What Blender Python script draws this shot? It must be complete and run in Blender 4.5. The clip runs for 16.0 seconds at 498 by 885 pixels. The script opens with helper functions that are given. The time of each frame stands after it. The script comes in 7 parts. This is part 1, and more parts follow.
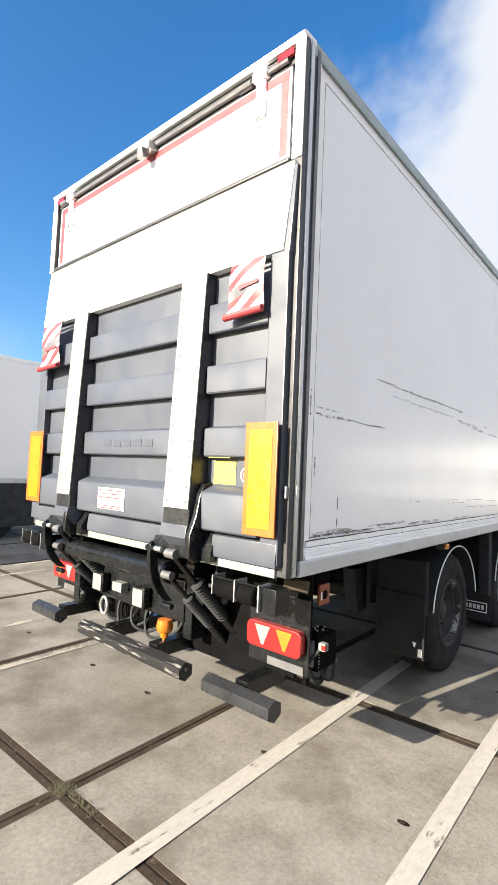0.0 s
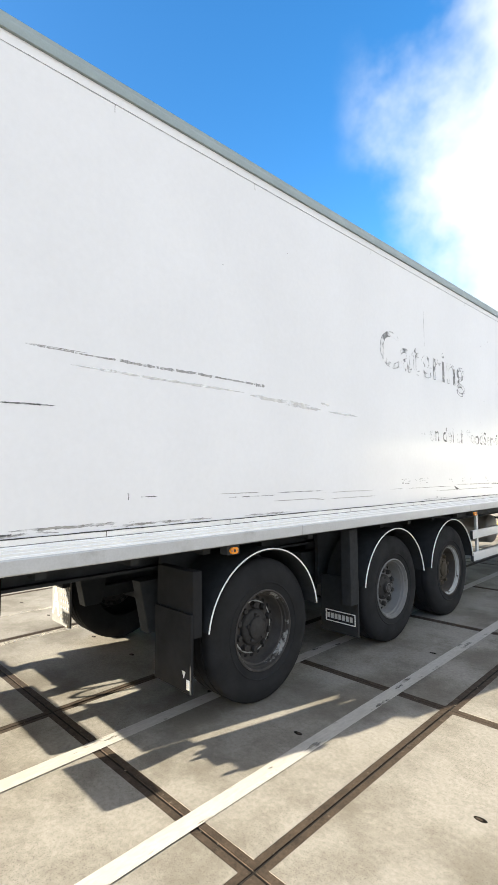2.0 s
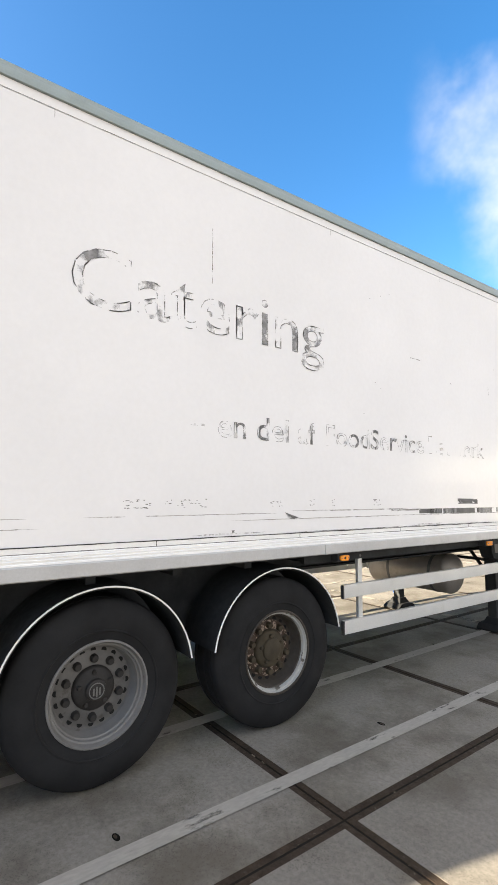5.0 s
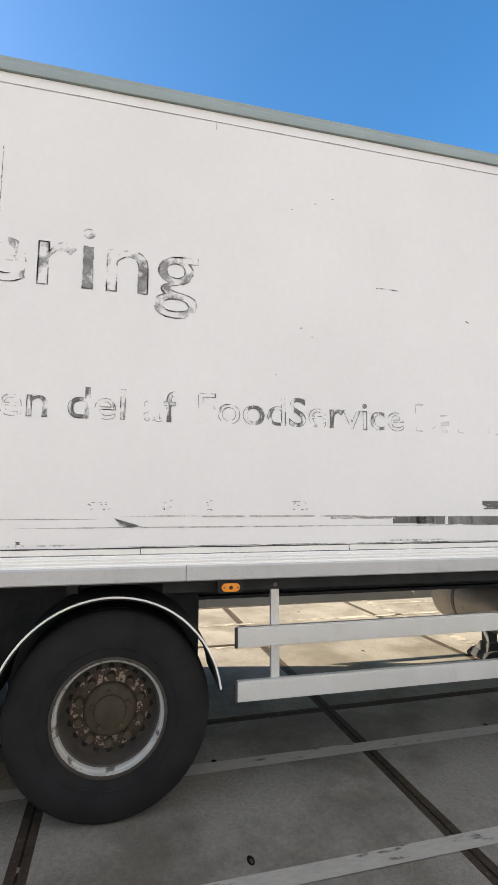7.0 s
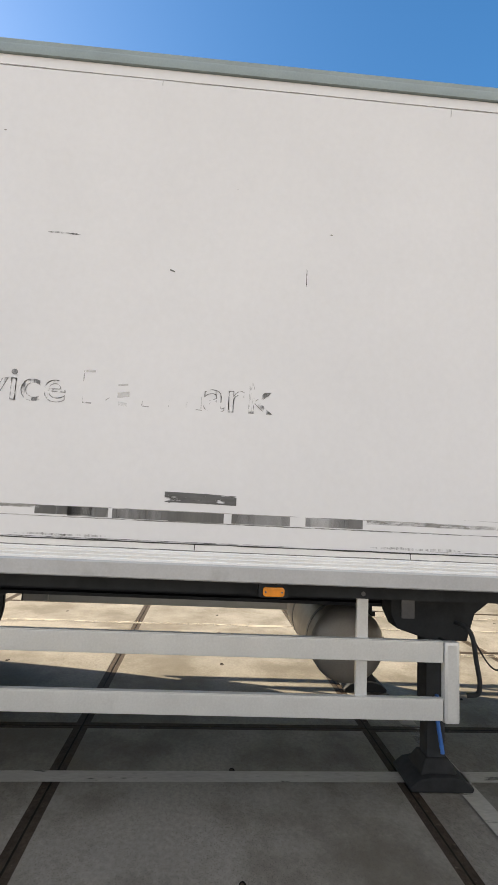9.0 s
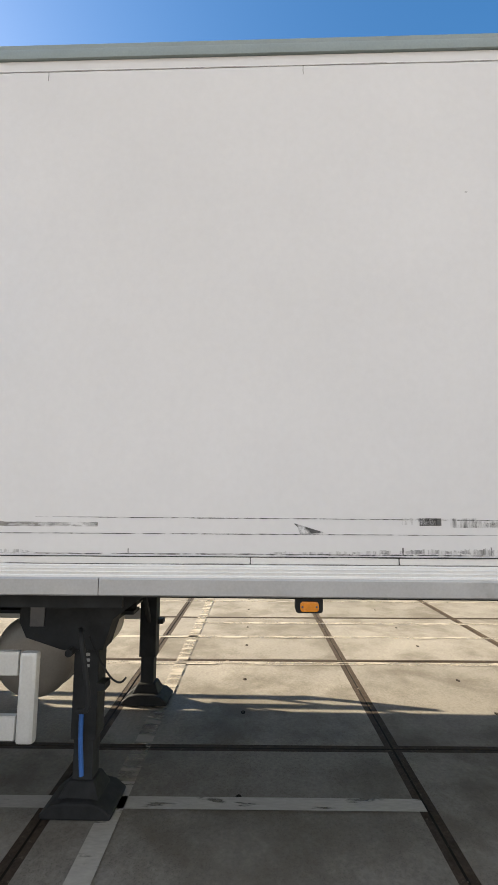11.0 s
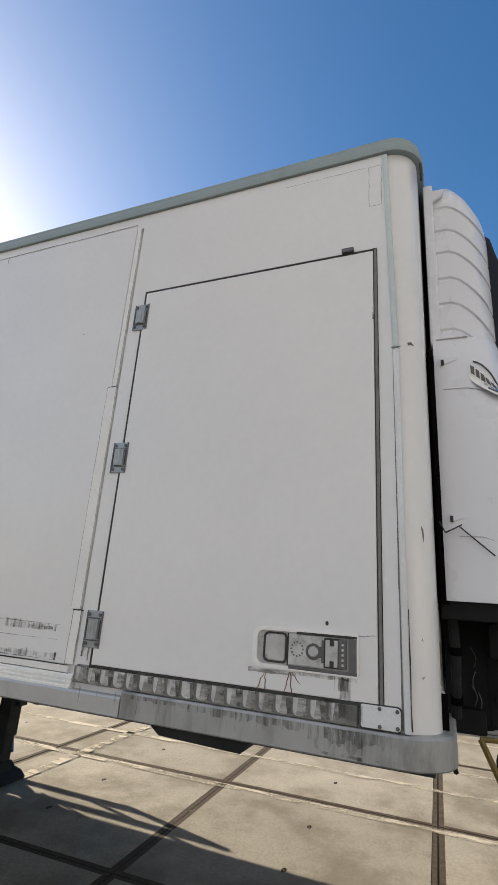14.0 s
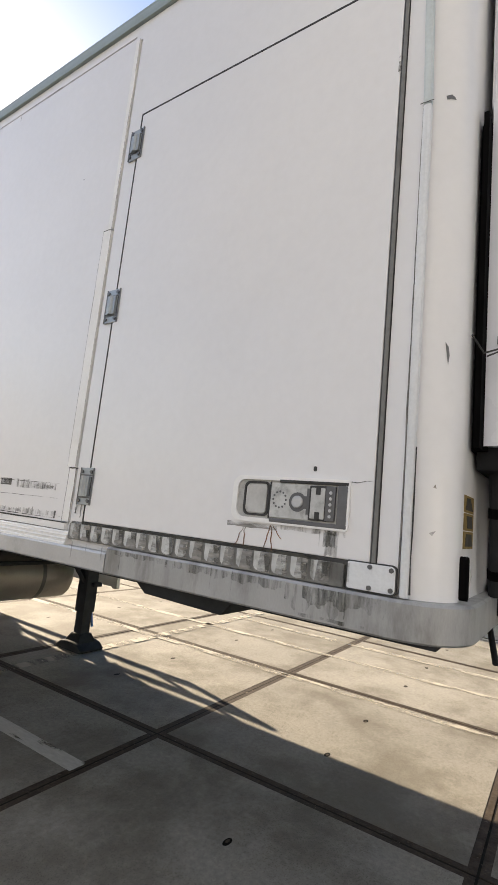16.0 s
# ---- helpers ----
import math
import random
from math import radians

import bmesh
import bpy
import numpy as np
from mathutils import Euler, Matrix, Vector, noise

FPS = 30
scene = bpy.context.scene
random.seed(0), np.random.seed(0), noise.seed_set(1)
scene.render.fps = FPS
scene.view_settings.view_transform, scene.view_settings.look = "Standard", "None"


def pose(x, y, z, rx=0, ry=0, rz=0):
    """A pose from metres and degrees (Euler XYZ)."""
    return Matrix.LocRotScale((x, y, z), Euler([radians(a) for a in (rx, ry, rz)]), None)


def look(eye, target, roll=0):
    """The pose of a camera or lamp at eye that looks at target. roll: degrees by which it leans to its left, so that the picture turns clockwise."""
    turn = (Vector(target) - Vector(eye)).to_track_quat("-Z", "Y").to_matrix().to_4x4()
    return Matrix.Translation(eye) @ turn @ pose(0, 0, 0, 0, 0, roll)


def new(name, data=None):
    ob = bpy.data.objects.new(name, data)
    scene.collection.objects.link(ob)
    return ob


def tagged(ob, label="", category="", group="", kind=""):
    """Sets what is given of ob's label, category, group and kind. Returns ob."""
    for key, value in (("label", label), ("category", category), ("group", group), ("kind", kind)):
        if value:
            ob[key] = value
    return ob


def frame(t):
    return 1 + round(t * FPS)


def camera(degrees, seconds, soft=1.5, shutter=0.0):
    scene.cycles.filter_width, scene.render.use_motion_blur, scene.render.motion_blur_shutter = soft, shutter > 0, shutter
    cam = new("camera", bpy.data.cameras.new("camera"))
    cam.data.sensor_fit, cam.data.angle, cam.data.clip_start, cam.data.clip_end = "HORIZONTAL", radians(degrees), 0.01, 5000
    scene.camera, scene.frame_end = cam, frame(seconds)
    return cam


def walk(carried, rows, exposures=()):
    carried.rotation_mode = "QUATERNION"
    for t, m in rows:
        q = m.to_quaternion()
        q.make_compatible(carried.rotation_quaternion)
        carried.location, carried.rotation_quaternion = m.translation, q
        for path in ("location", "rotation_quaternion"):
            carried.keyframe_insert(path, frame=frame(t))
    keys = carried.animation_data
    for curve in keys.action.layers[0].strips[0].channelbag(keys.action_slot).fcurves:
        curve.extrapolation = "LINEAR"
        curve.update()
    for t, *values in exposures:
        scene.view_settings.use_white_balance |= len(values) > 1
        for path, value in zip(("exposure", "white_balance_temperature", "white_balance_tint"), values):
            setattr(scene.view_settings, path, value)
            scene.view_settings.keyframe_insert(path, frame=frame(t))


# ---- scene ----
cam = camera(54.1, 16.0)
PATH = [
    (0, (1.45, -1.857, 1.751), (0.142, -0.348, 1.866), 2.5),
    (0.5, (1.733, -1.402, 1.742), (0.376, 0.063, 1.852), 1.3),
    (1, (2.116, -0.888, 1.729), (0.758, 0.571, 1.898), 0.9),
    (1.1, (2.213, -0.795, 1.727), (0.853, 0.66, 1.908), 0.5),
    (1.2, (2.237, -0.676, 1.732), (0.873, 0.775, 1.913), 0.3),
    (1.5, (2.38, -0.367, 1.701), (0.99, 1.062, 1.866), -0.7),
    (2, (2.564, 0.183, 1.702), (1.123, 1.564, 1.834), -0.5),
    (2.5, (2.739, 0.763, 1.687), (1.184, 2.016, 1.803), -0.4),
    (3, (2.776, 1.348, 1.667), (1.186, 2.556, 1.788), 0.1),
    (3.5, (2.872, 1.953, 1.691), (1.287, 3.159, 1.868), -0.3),
    (4, (2.834, 2.581, 1.661), (1.228, 3.75, 1.891), -0.3),
    (4.5, (2.83, 3.15, 1.652), (1.219, 4.313, 1.876), 0.3),
    (5, (2.826, 3.749, 1.677), (1.203, 4.897, 1.891), 0.2),
    (5.2, (2.799, 3.992, 1.665), (1.175, 5.139, 1.881), 0.3),
    (7.3, (2.619, 6.52, 1.624), (0.656, 6.81, 1.869), 0.3),
    (7.5, (2.572, 6.763, 1.618), (0.597, 6.961, 1.858), 0.8),
    (8, (2.578, 7.364, 1.607), (0.598, 7.54, 1.826), 2.5),
    (8.5, (2.572, 7.976, 1.621), (0.589, 8.113, 1.841), 2.5),
    (9, (2.506, 8.598, 1.629), (0.523, 8.718, 1.862), 2.8),
    (9.5, (2.493, 9.213, 1.653), (0.517, 9.4, 1.892), 2.6),
    (10, (2.373, 9.802, 1.63), (0.394, 9.983, 1.858), 2.4),
    (10.2, (2.346, 10.026, 1.623), (0.366, 10.2, 1.851), 1.1),
    (12.3, (2.024, 12.407, 1.657), (0.096, 11.962, 1.947), 4.3),
    (12.5, (1.923, 12.571, 1.699), (0.0, 12.102, 1.984), 4.7),
    (13, (1.81, 12.994, 1.728), (-0.055, 12.336, 2.027), 7.0),
    (13.5, (1.993, 13.464, 1.764), (0.174, 12.767, 2.217), 5.7),
    (14, (2.034, 13.973, 1.75), (0.272, 13.244, 2.357), 4.0),
    (14.5, (2.109, 14.228, 1.698), (0.354, 13.485, 2.306), 6.0),
    (14.7, (2.148, 14.265, 1.704), (0.393, 13.484, 2.26), 7.3),
    (15, (2.047, 14.355, 1.666), (0.309, 13.512, 2.182), 7.2),
    (15.3, (1.854, 14.349, 1.637), (0.138, 13.422, 2.08), 6.8),
    (15.5, (1.708, 14.358, 1.593), (0.033, 13.339, 1.989), 5.8),
    (16, (1.394, 14.216, 1.514), (-0.234, 13.09, 1.803), 5.8),
]
SKY_STRENGTH, SUN_STRENGTH = 0.050, 5.0
CLOUD, CLOUD_THIN = (4.55, 4.60, 4.70), (4.1, 4.18, 4.22)
SKY_SAT, SKY_VAL = 1.36, 1.3
EXPOSURES = [(0.0, 2.11, 6120, 12), (1.0, 2.14, 6100, 11), (1.5, 2.42, 6150, 9), (2.5, 2.62, 6230, 9), (3.5, 2.48, 6350, 10), (5.0, 2.67, 6670, 12), (7.5, 2.4, 6770, 12), (9.0, 2.3, 6870, 12), (10.0, 2.3, 6770, 11), (12.5, 2.02, 6880, 12), (13.5, 1.98, 6950, 11), (14.0, 1.74, 6650, 11), (14.5, 1.97, 6600, 10), (15.0, 1.99, 6550, 11), (15.5, 2.01, 6600, 12), (16.0, 2.11, 6850, 13)]
walk(cam, [(t, look(eye, target, roll)) for t, eye, target, roll in PATH], EXPOSURES)

# ---- world and sun ----
SUN_DIR = Vector((-0.243, -1.0, 0.374)).normalized()   # towards the sun
SUN_ELEV = math.asin(SUN_DIR.z)
world = bpy.data.worlds.new("sky_world")
scene.world = world
world.use_nodes = True
wn, wl = world.node_tree.nodes, world.node_tree.links
wn.clear()
w_out = wn.new("ShaderNodeOutputWorld")
w_bg = wn.new("ShaderNodeBackground")
w_sky = wn.new("ShaderNodeTexSky")
w_sky.sky_type = "NISHITA"
w_sky.sun_disc = False
w_sky.sun_elevation = SUN_ELEV
w_sky.sun_rotation = math.atan2(SUN_DIR.x, SUN_DIR.y)
w_sky.air_density, w_sky.dust_density, w_sky.ozone_density = 1.0, 2.0, 2.0
w_bg.inputs["Strength"].default_value = SKY_STRENGTH
w_hsv = wn.new("ShaderNodeHueSaturation")
w_hsv.inputs["Saturation"].default_value, w_hsv.inputs["Value"].default_value = SKY_SAT, SKY_VAL
wl.new(w_sky.outputs["Color"], w_hsv.inputs["Color"])
# drifting white clouds: soft noise, thickest towards the trailer's front and low over the horizon
w_tc = wn.new("ShaderNodeTexCoord")
w_no = wn.new("ShaderNodeTexNoise")
w_no.inputs["Scale"].default_value = 2.7
w_no.inputs["Detail"].default_value = 6.0
w_no.inputs["Roughness"].default_value = 0.53
wl.new(w_tc.outputs["Generated"], w_no.inputs["Vector"])


def w_math(op, a, b, clamp=False):
    n = wn.new("ShaderNodeMath")
    n.operation, n.use_clamp = op, clamp
    for i, v in enumerate((a, b)):
        if isinstance(v, (int, float)):
            n.inputs[i].default_value = v
        else:
            wl.new(v, n.inputs[i])
    return n.outputs[0]


def w_lobe(direction, inner, outer):
    n = wn.new("ShaderNodeVectorMath")
    n.operation = "DOT_PRODUCT"
    wl.new(w_tc.outputs["Generated"], n.inputs[0])
    n.inputs[1].default_value = Vector(direction).normalized()
    m = wn.new("ShaderNodeMapRange")
    m.interpolation_type = "SMOOTHSTEP"
    m.inputs["From Min"].default_value = math.cos(radians(outer))
    m.inputs["From Max"].default_value = math.cos(radians(inner))
    wl.new(n.outputs["Value"], m.inputs["Value"])
    return m.outputs["Result"]


w_sep = wn.new("ShaderNodeSeparateXYZ")
wl.new(w_tc.outputs["Generated"], w_sep.inputs[0])
w_low = wn.new("ShaderNodeMapRange")
w_low.inputs["From Min"].default_value, w_low.inputs["From Max"].default_value = 0.30, 0.12
wl.new(w_sep.outputs["Z"], w_low.inputs["Value"])
# wide first lobe, mostly unseen, kept low to light walls more than ground
w_mass = w_math("ADD", w_math("MULTIPLY", w_lobe((0.76, 0.57, 0.26), 40, 83), 0.85), w_math("MULTIPLY", w_low.outputs[0], 0.28))
w_mass = w_math("ADD", w_mass, w_math("MULTIPLY", w_lobe((-0.976, 0.09, 0.13), 1.0, 6.5), 0.8))
w_mass = w_math("ADD", w_mass, w_math("MULTIPLY", w_lobe((-0.25, 0.79, 0.55), 2.0, 18.0), 0.31))
w_near = w_math("MULTIPLY", w_mass, 4.0, True)
w_mask = w_math("ADD", w_mass, w_math("MULTIPLY", w_math("MULTIPLY", w_math("SUBTRACT", w_no.outputs["Fac"], 0.5), 2.1), w_near))
w_ramp = wn.new("ShaderNodeMapRange")
w_ramp.interpolation_type = "SMOOTHSTEP"
w_ramp.inputs["From Min"].default_value, w_ramp.inputs["From Max"].default_value = 0.05, 0.62
wl.new(w_mask, w_ramp.inputs["Value"])
w_mix = wn.new("ShaderNodeMix")
w_mix.data_type = "RGBA"
wl.new(w_ramp.outputs["Result"], w_mix.inputs["Factor"])
wl.new(w_hsv.outputs["Color"], w_mix.inputs["A"])
# the eastern part, out of view, is set brighter to light the trailer's side
w_body = wn.new("ShaderNodeMix")
w_body.data_type = "RGBA"
wl.new(w_lobe((0.9, 0.4, 0.26), 25, 68), w_body.inputs["Factor"])
w_body.inputs["A"].default_value = (*CLOUD_THIN, 1.0)
w_body.inputs["B"].default_value = (*CLOUD, 1.0)
wl.new(w_body.outputs["Result"], w_mix.inputs["B"])
wl.new(w_mix.outputs["Result"], w_bg.inputs["Color"])
wl.new(w_bg.outputs[0], w_out.inputs[0])

sun_data = bpy.data.lights.new("sun", "SUN")
sun_data.energy, sun_data.angle, sun_data.color = SUN_STRENGTH, radians(0.55), (1.0, 0.88, 0.68)
sun = new("sun", sun_data)
sun.matrix_world = look((0, 0, 0), -SUN_DIR)

# ---- materials ----


def material(name, base, rough=0.5, metal=0.0, var=0.12, scale=6.0, fine=90.0, fine_amt=0.05, bump=0.0, bump_scale=120.0,
             stain=None, stain_scale=1.2, stain_lo=0.55, stain_hi=0.75, stain_amt=0.6, coat=0.0, rough_var=0.1, worn=None, per_object=0.0,
             stretch=(1, 1, 1), emission=0.0, scatter=False, speck=0.0, spec=0.5):
    """Principled surface: cloudy tone at one scale, grain at a finer one, an optional stain colour, relief, and an optional worn-away mask."""
    m = bpy.data.materials.new(name)
    m.use_nodes = True
    n, l = m.node_tree.nodes, m.node_tree.links
    b = n["Principled BSDF"]
    tc = n.new("ShaderNodeTexCoord")
    mp = n.new("ShaderNodeMapping")
    mp.inputs["Scale"].default_value = stretch
    l.new(tc.outputs["Object"], mp.inputs["Vector"])
    if scatter:
        # pieces that share one mesh each take their own patch of the pattern
        ob_info = n.new("ShaderNodeObjectInfo")
        far = n.new("ShaderNodeVectorMath")
        far.operation = "MULTIPLY"
        far.inputs[1].default_value = (1.7, 2.3, 0.9)
        l.new(ob_info.outputs["Location"], far.inputs[0])
        l.new(far.outputs["Vector"], mp.inputs["Location"])

    def noise_node(s, detail=5.0, rgh=0.6):
        t = n.new("ShaderNodeTexNoise")
        t.inputs["Scale"].default_value = s
        t.inputs["Detail"].default_value = detail
        t.inputs["Roughness"].default_value = rgh
        l.new(mp.outputs["Vector"], t.inputs["Vector"])
        return t.outputs["Fac"]

    def rng(v, a, c, lo, hi, smooth=False):
        t = n.new("ShaderNodeMapRange")
        if smooth:
            t.interpolation_type = "SMOOTHSTEP"
        for key, val in (("From Min", a), ("From Max", c), ("To Min", lo), ("To Max", hi)):
            t.inputs[key].default_value = val
        l.new(v, t.inputs["Value"])
        return t.outputs["Result"]

    def mul(a, c):
        t = n.new("ShaderNodeMath")
        t.operation = "MULTIPLY"
        l.new(a, t.inputs[0])
        l.new(c, t.inputs[1])
        return t.outputs[0]

    tone = mul(rng(noise_node(scale), 0.3, 0.7, 1 - var, 1 + var), rng(noise_node(fine, 3.0), 0.3, 0.7, 1 - fine_amt, 1 + fine_amt))
    if per_object:
        oi = n.new("ShaderNodeObjectInfo")
        tone = mul(tone, rng(oi.outputs["Random"], 0, 1, 1 - per_object, 1 + per_object))
    col = n.new("ShaderNodeMix")
    col.data_type, col.blend_type = "RGBA", "MULTIPLY"
    col.inputs["Factor"].default_value = 1.0
    col.inputs["A"].default_value = (*base, 1)
    l.new(tone, col.inputs["B"])
    colour = col.outputs["Result"]
    if speck:
        sp = n.new("ShaderNodeMix")
        sp.data_type = "RGBA"
        l.new(mul(rng(noise_node(120.0, 2.5), 0.545, 0.64, 0, speck), rng(noise_node(2.3, 5.0), 0.40, 0.60, 0.25, 1)), sp.inputs["Factor"])
        l.new(colour, sp.inputs["A"])
        sp.inputs["B"].default_value = (0.05, 0.042, 0.034, 1)
        colour = sp.outputs["Result"]
    if stain:
        st = n.new("ShaderNodeMix")
        st.data_type = "RGBA"
        l.new(rng(noise_node(stain_scale, 7.0, 0.65), stain_lo, stain_hi, 0, stain_amt, True), st.inputs["Factor"])
        l.new(colour, st.inputs["A"])
        st.inputs["B"].default_value = (*stain, 1)
        colour = st.outputs["Result"]
    l.new(colour, b.inputs["Base Color"])
    l.new(rng(noise_node(scale * 2.3), 0.3, 0.7, max(0.02, rough - rough_var), min(1.0, rough + rough_var)), b.inputs["Roughness"])
    b.inputs["Metallic"].default_value = metal
    b.inputs["Specular IOR Level"].default_value = spec
    b.inputs["Coat Weight"].default_value = coat
    b.inputs["Coat Roughness"].default_value = 0.08
    if bump:
        bp = n.new("ShaderNodeBump")
        bp.inputs["Strength"].default_value = 1.0
        bp.inputs["Distance"].default_value = bump
        l.new(noise_node(bump_scale, 6.0, 0.7), bp.inputs["Height"])
        l.new(bp.outputs["Normal"], b.inputs["Normal"])
    if emission:
        b.inputs["Emission Color"].default_value = (*base, 1)
        b.inputs["Emission Strength"].default_value = emission
    if worn:
        # worn = (scale, low, high): where the noise lies above, the coating is gone
        tr = n.new("ShaderNodeBsdfTransparent")
        mx = n.new("ShaderNodeMixShader")
        l.new(rng(noise_node(worn[0], 6.0, 0.62), worn[1], worn[2], 0, 1), mx.inputs[0])
        l.new(b.outputs[0], mx.inputs[1])
        l.new(tr.outputs[0], mx.inputs[2])
        l.new(mx.outputs[0], n["Material Output"].inputs["Surface"])
    return m


M_WHITE = material("white_panel_paint", (0.765, 0.768, 0.782), 0.30, var=0.035, scale=0.9, fine=25, fine_amt=0.015, stain=(0.66, 0.65, 0.63), stain_scale=0.35, stain_lo=0.30, stain_hi=0.75, stain_amt=0.10, coat=0.22, rough_var=0.015)
M_TRIM = material("white_aluminium_trim", (0.80, 0.80, 0.79), 0.42, var=0.05, scale=3, fine=60, fine_amt=0.03, stain=(0.45, 0.44, 0.42), stain_scale=5, stain_lo=0.60, stain_hi=0.82, stain_amt=0.35)
M_RAIL = material("grey_aluminium_rail", (0.46, 0.47, 0.48), 0.40, metal=0.25, var=0.07, scale=3, stain=(0.20, 0.195, 0.185), stain_scale=3.2, stain_lo=0.52, stain_hi=0.80, stain_amt=0.55)
M_NOSE = material("grimy_nose_rail", (0.37, 0.375, 0.375), 0.45, metal=0.15, var=0.10, scale=3, stain=(0.13, 0.127, 0.115), stain_scale=2.2, stain_lo=0.46, stain_hi=0.70, stain_amt=0.7, stretch=(3.5, 3.5, 1.0))
M_CAP = material("sage_grey_roof_cap", (0.27, 0.33, 0.34), 0.45, var=0.08, scale=2.5, stain=(0.16, 0.20, 0.17), stain_scale=3, stain_lo=0.58, stain_hi=0.8, stain_amt=0.5)
M_STRIPLOW = material("faded_sealing_strip", (0.70, 0.72, 0.735), 0.5, var=0.05, scale=3)
M_STRIP = material("pale_sealing_strip", (0.56, 0.62, 0.635), 0.5, var=0.06, scale=3)
M_SEAM = material("dark_seam_rubber", (0.035, 0.035, 0.035), 0.7, var=0.3, scale=12)
M_GROOVE = material("grime_line", (0.20, 0.19, 0.18), 0.8, var=0.4, scale=18, worn=(6, 0.46, 0.66))
M_STEEL = material("galvanised_steel", (0.50, 0.51, 0.52), 0.36, metal=0.85, var=0.10, scale=9, stain=(0.22, 0.20, 0.18), stain_scale=8, stain_lo=0.6, stain_hi=0.8, stain_amt=0.4)
M_HINGE = material("blue_grey_hinge_steel", (0.33, 0.36, 0.38), 0.4, metal=0.4, var=0.15, scale=14, stain=(0.10, 0.10, 0.10), stain_scale=14)
M_FRAME = material("dark_rear_frame_steel", (0.12, 0.122, 0.127), 0.42, metal=0.4, var=0.15, scale=7, stain=(0.25, 0.25, 0.25), stain_scale=6, stain_lo=0.58, stain_hi=0.75, stain_amt=0.4)
M_POST = material("black_rear_post", (0.028, 0.029, 0.032), 0.4, var=0.2, scale=7, stain=(0.16, 0.155, 0.15), stain_scale=11, stain_lo=0.62, stain_hi=0.72, stain_amt=0.5)
M_BLACK = material("black_chassis_paint", (0.031, 0.0335, 0.036), 0.68, var=0.3, scale=6, stain=(0.028, 0.026, 0.024), stain_scale=5, stain_lo=0.55, stain_hi=0.8, stain_amt=0.5, bump=0.0006, bump_scale=60, spec=0.15)
M_SATIN = material("satin_black_steel", (0.016, 0.017, 0.019), 0.3, var=0.2, scale=8, stain=(0.06, 0.058, 0.055), stain_scale=9, stain_lo=0.60, stain_hi=0.78, stain_amt=0.6)
M_GEAR = material("greasy_black_lift_gear", (0.005, 0.0058, 0.0065), 0.25, var=0.3, scale=7, stain=(0.045, 0.043, 0.04), stain_scale=9, stain_lo=0.62, stain_hi=0.74, stain_amt=0.5, spec=0.4)
M_SCUFF = material("scuffed_black_bar", (0.010, 0.0105, 0.011), 0.40, spec=0.35, var=0.2, scale=8, stain=(0.24, 0.235, 0.22), stain_scale=11, stain_lo=0.54, stain_hi=0.64, stain_amt=0.7, stretch=(0.35, 3, 3))
M_FLAP = material("dusty_grey_rubber", (0.085, 0.083, 0.08), 0.8, var=0.2, scale=8, stain=(0.05, 0.048, 0.044), stain_scale=9, stain_lo=0.5, stain_hi=0.7, stain_amt=0.5)
M_TYRE = material("tyre_rubber", (0.0165, 0.017, 0.018), 0.8, var=0.25, scale=4, stain=(0.021, 0.0205, 0.020), stain_scale=3, stain_lo=0.5, stain_hi=0.8, stain_amt=0.7, bump=0.0008, bump_scale=90, spec=0.12)
# black parts, darkened further so the colour holds shade among gear and gaps
M_SHADEBLACK = material("shade_darkened_black", (0.0032, 0.0032, 0.0034), 0.85, var=0.3, scale=6, spec=0.04)
M_RUBBER = material("dull_rubber", (0.022, 0.0235, 0.025), 0.75, var=0.2, scale=10, stain=(0.02, 0.0195, 0.0185), stain_scale=6, spec=0.15)
M_RIMLIGHT = material("worn_pale_rim_barrel", (0.145, 0.145, 0.142), 0.6, spec=0.4, var=0.12, scale=7, stain=(0.09, 0.085, 0.08), stain_scale=7, stain_lo=0.52, stain_hi=0.68, stain_amt=0.7)
M_RIM = material("worn_silver_rim", (0.13, 0.128, 0.124), 0.55, metal=0.1, var=0.14, scale=8, stain=(0.07, 0.062, 0.055), stain_scale=14, stain_lo=0.55, stain_hi=0.68, stain_amt=0.8)
M_RIMDARK = material("grimy_dark_rim", (0.034, 0.030, 0.027), 0.75, var=0.3, scale=9, stain=(0.10, 0.095, 0.09), stain_scale=9, stain_lo=0.62, stain_hi=0.72, stain_amt=0.6)
M_RIMRUST = material("rusty_brown_rim", (0.040, 0.033, 0.026), 0.8, var=0.3, scale=10, stain=(0.022, 0.018, 0.015), stain_scale=8)
M_CHIPS = material("flaking_pale_rim_paint", (0.30, 0.235, 0.185), 0.7, var=0.2, scale=14, stain=(0.045, 0.028, 0.018), stain_scale=34, stain_lo=0.42, stain_hi=0.49, stain_amt=1.0)
M_KICK = material("grimy_kick_strip", (0.19, 0.19, 0.18), 0.6, var=0.3, scale=9, stain=(0.10, 0.098, 0.09), stain_scale=9, stain_lo=0.45, stain_hi=0.65, stain_amt=0.8)
M_PAD = material("worn_pale_pad", (0.52, 0.53, 0.52), 0.5, var=0.2, scale=14, stain=(0.24, 0.24, 0.23), stain_scale=16, stain_lo=0.48, stain_hi=0.66, stain_amt=0.75)
M_BARREL = material("chipped_silver_barrel", (0.34, 0.345, 0.33), 0.8, spec=0.25, var=0.12, scale=8, stain=(0.06, 0.05, 0.04), stain_scale=11, stain_lo=0.54, stain_hi=0.62, stain_amt=0.85)
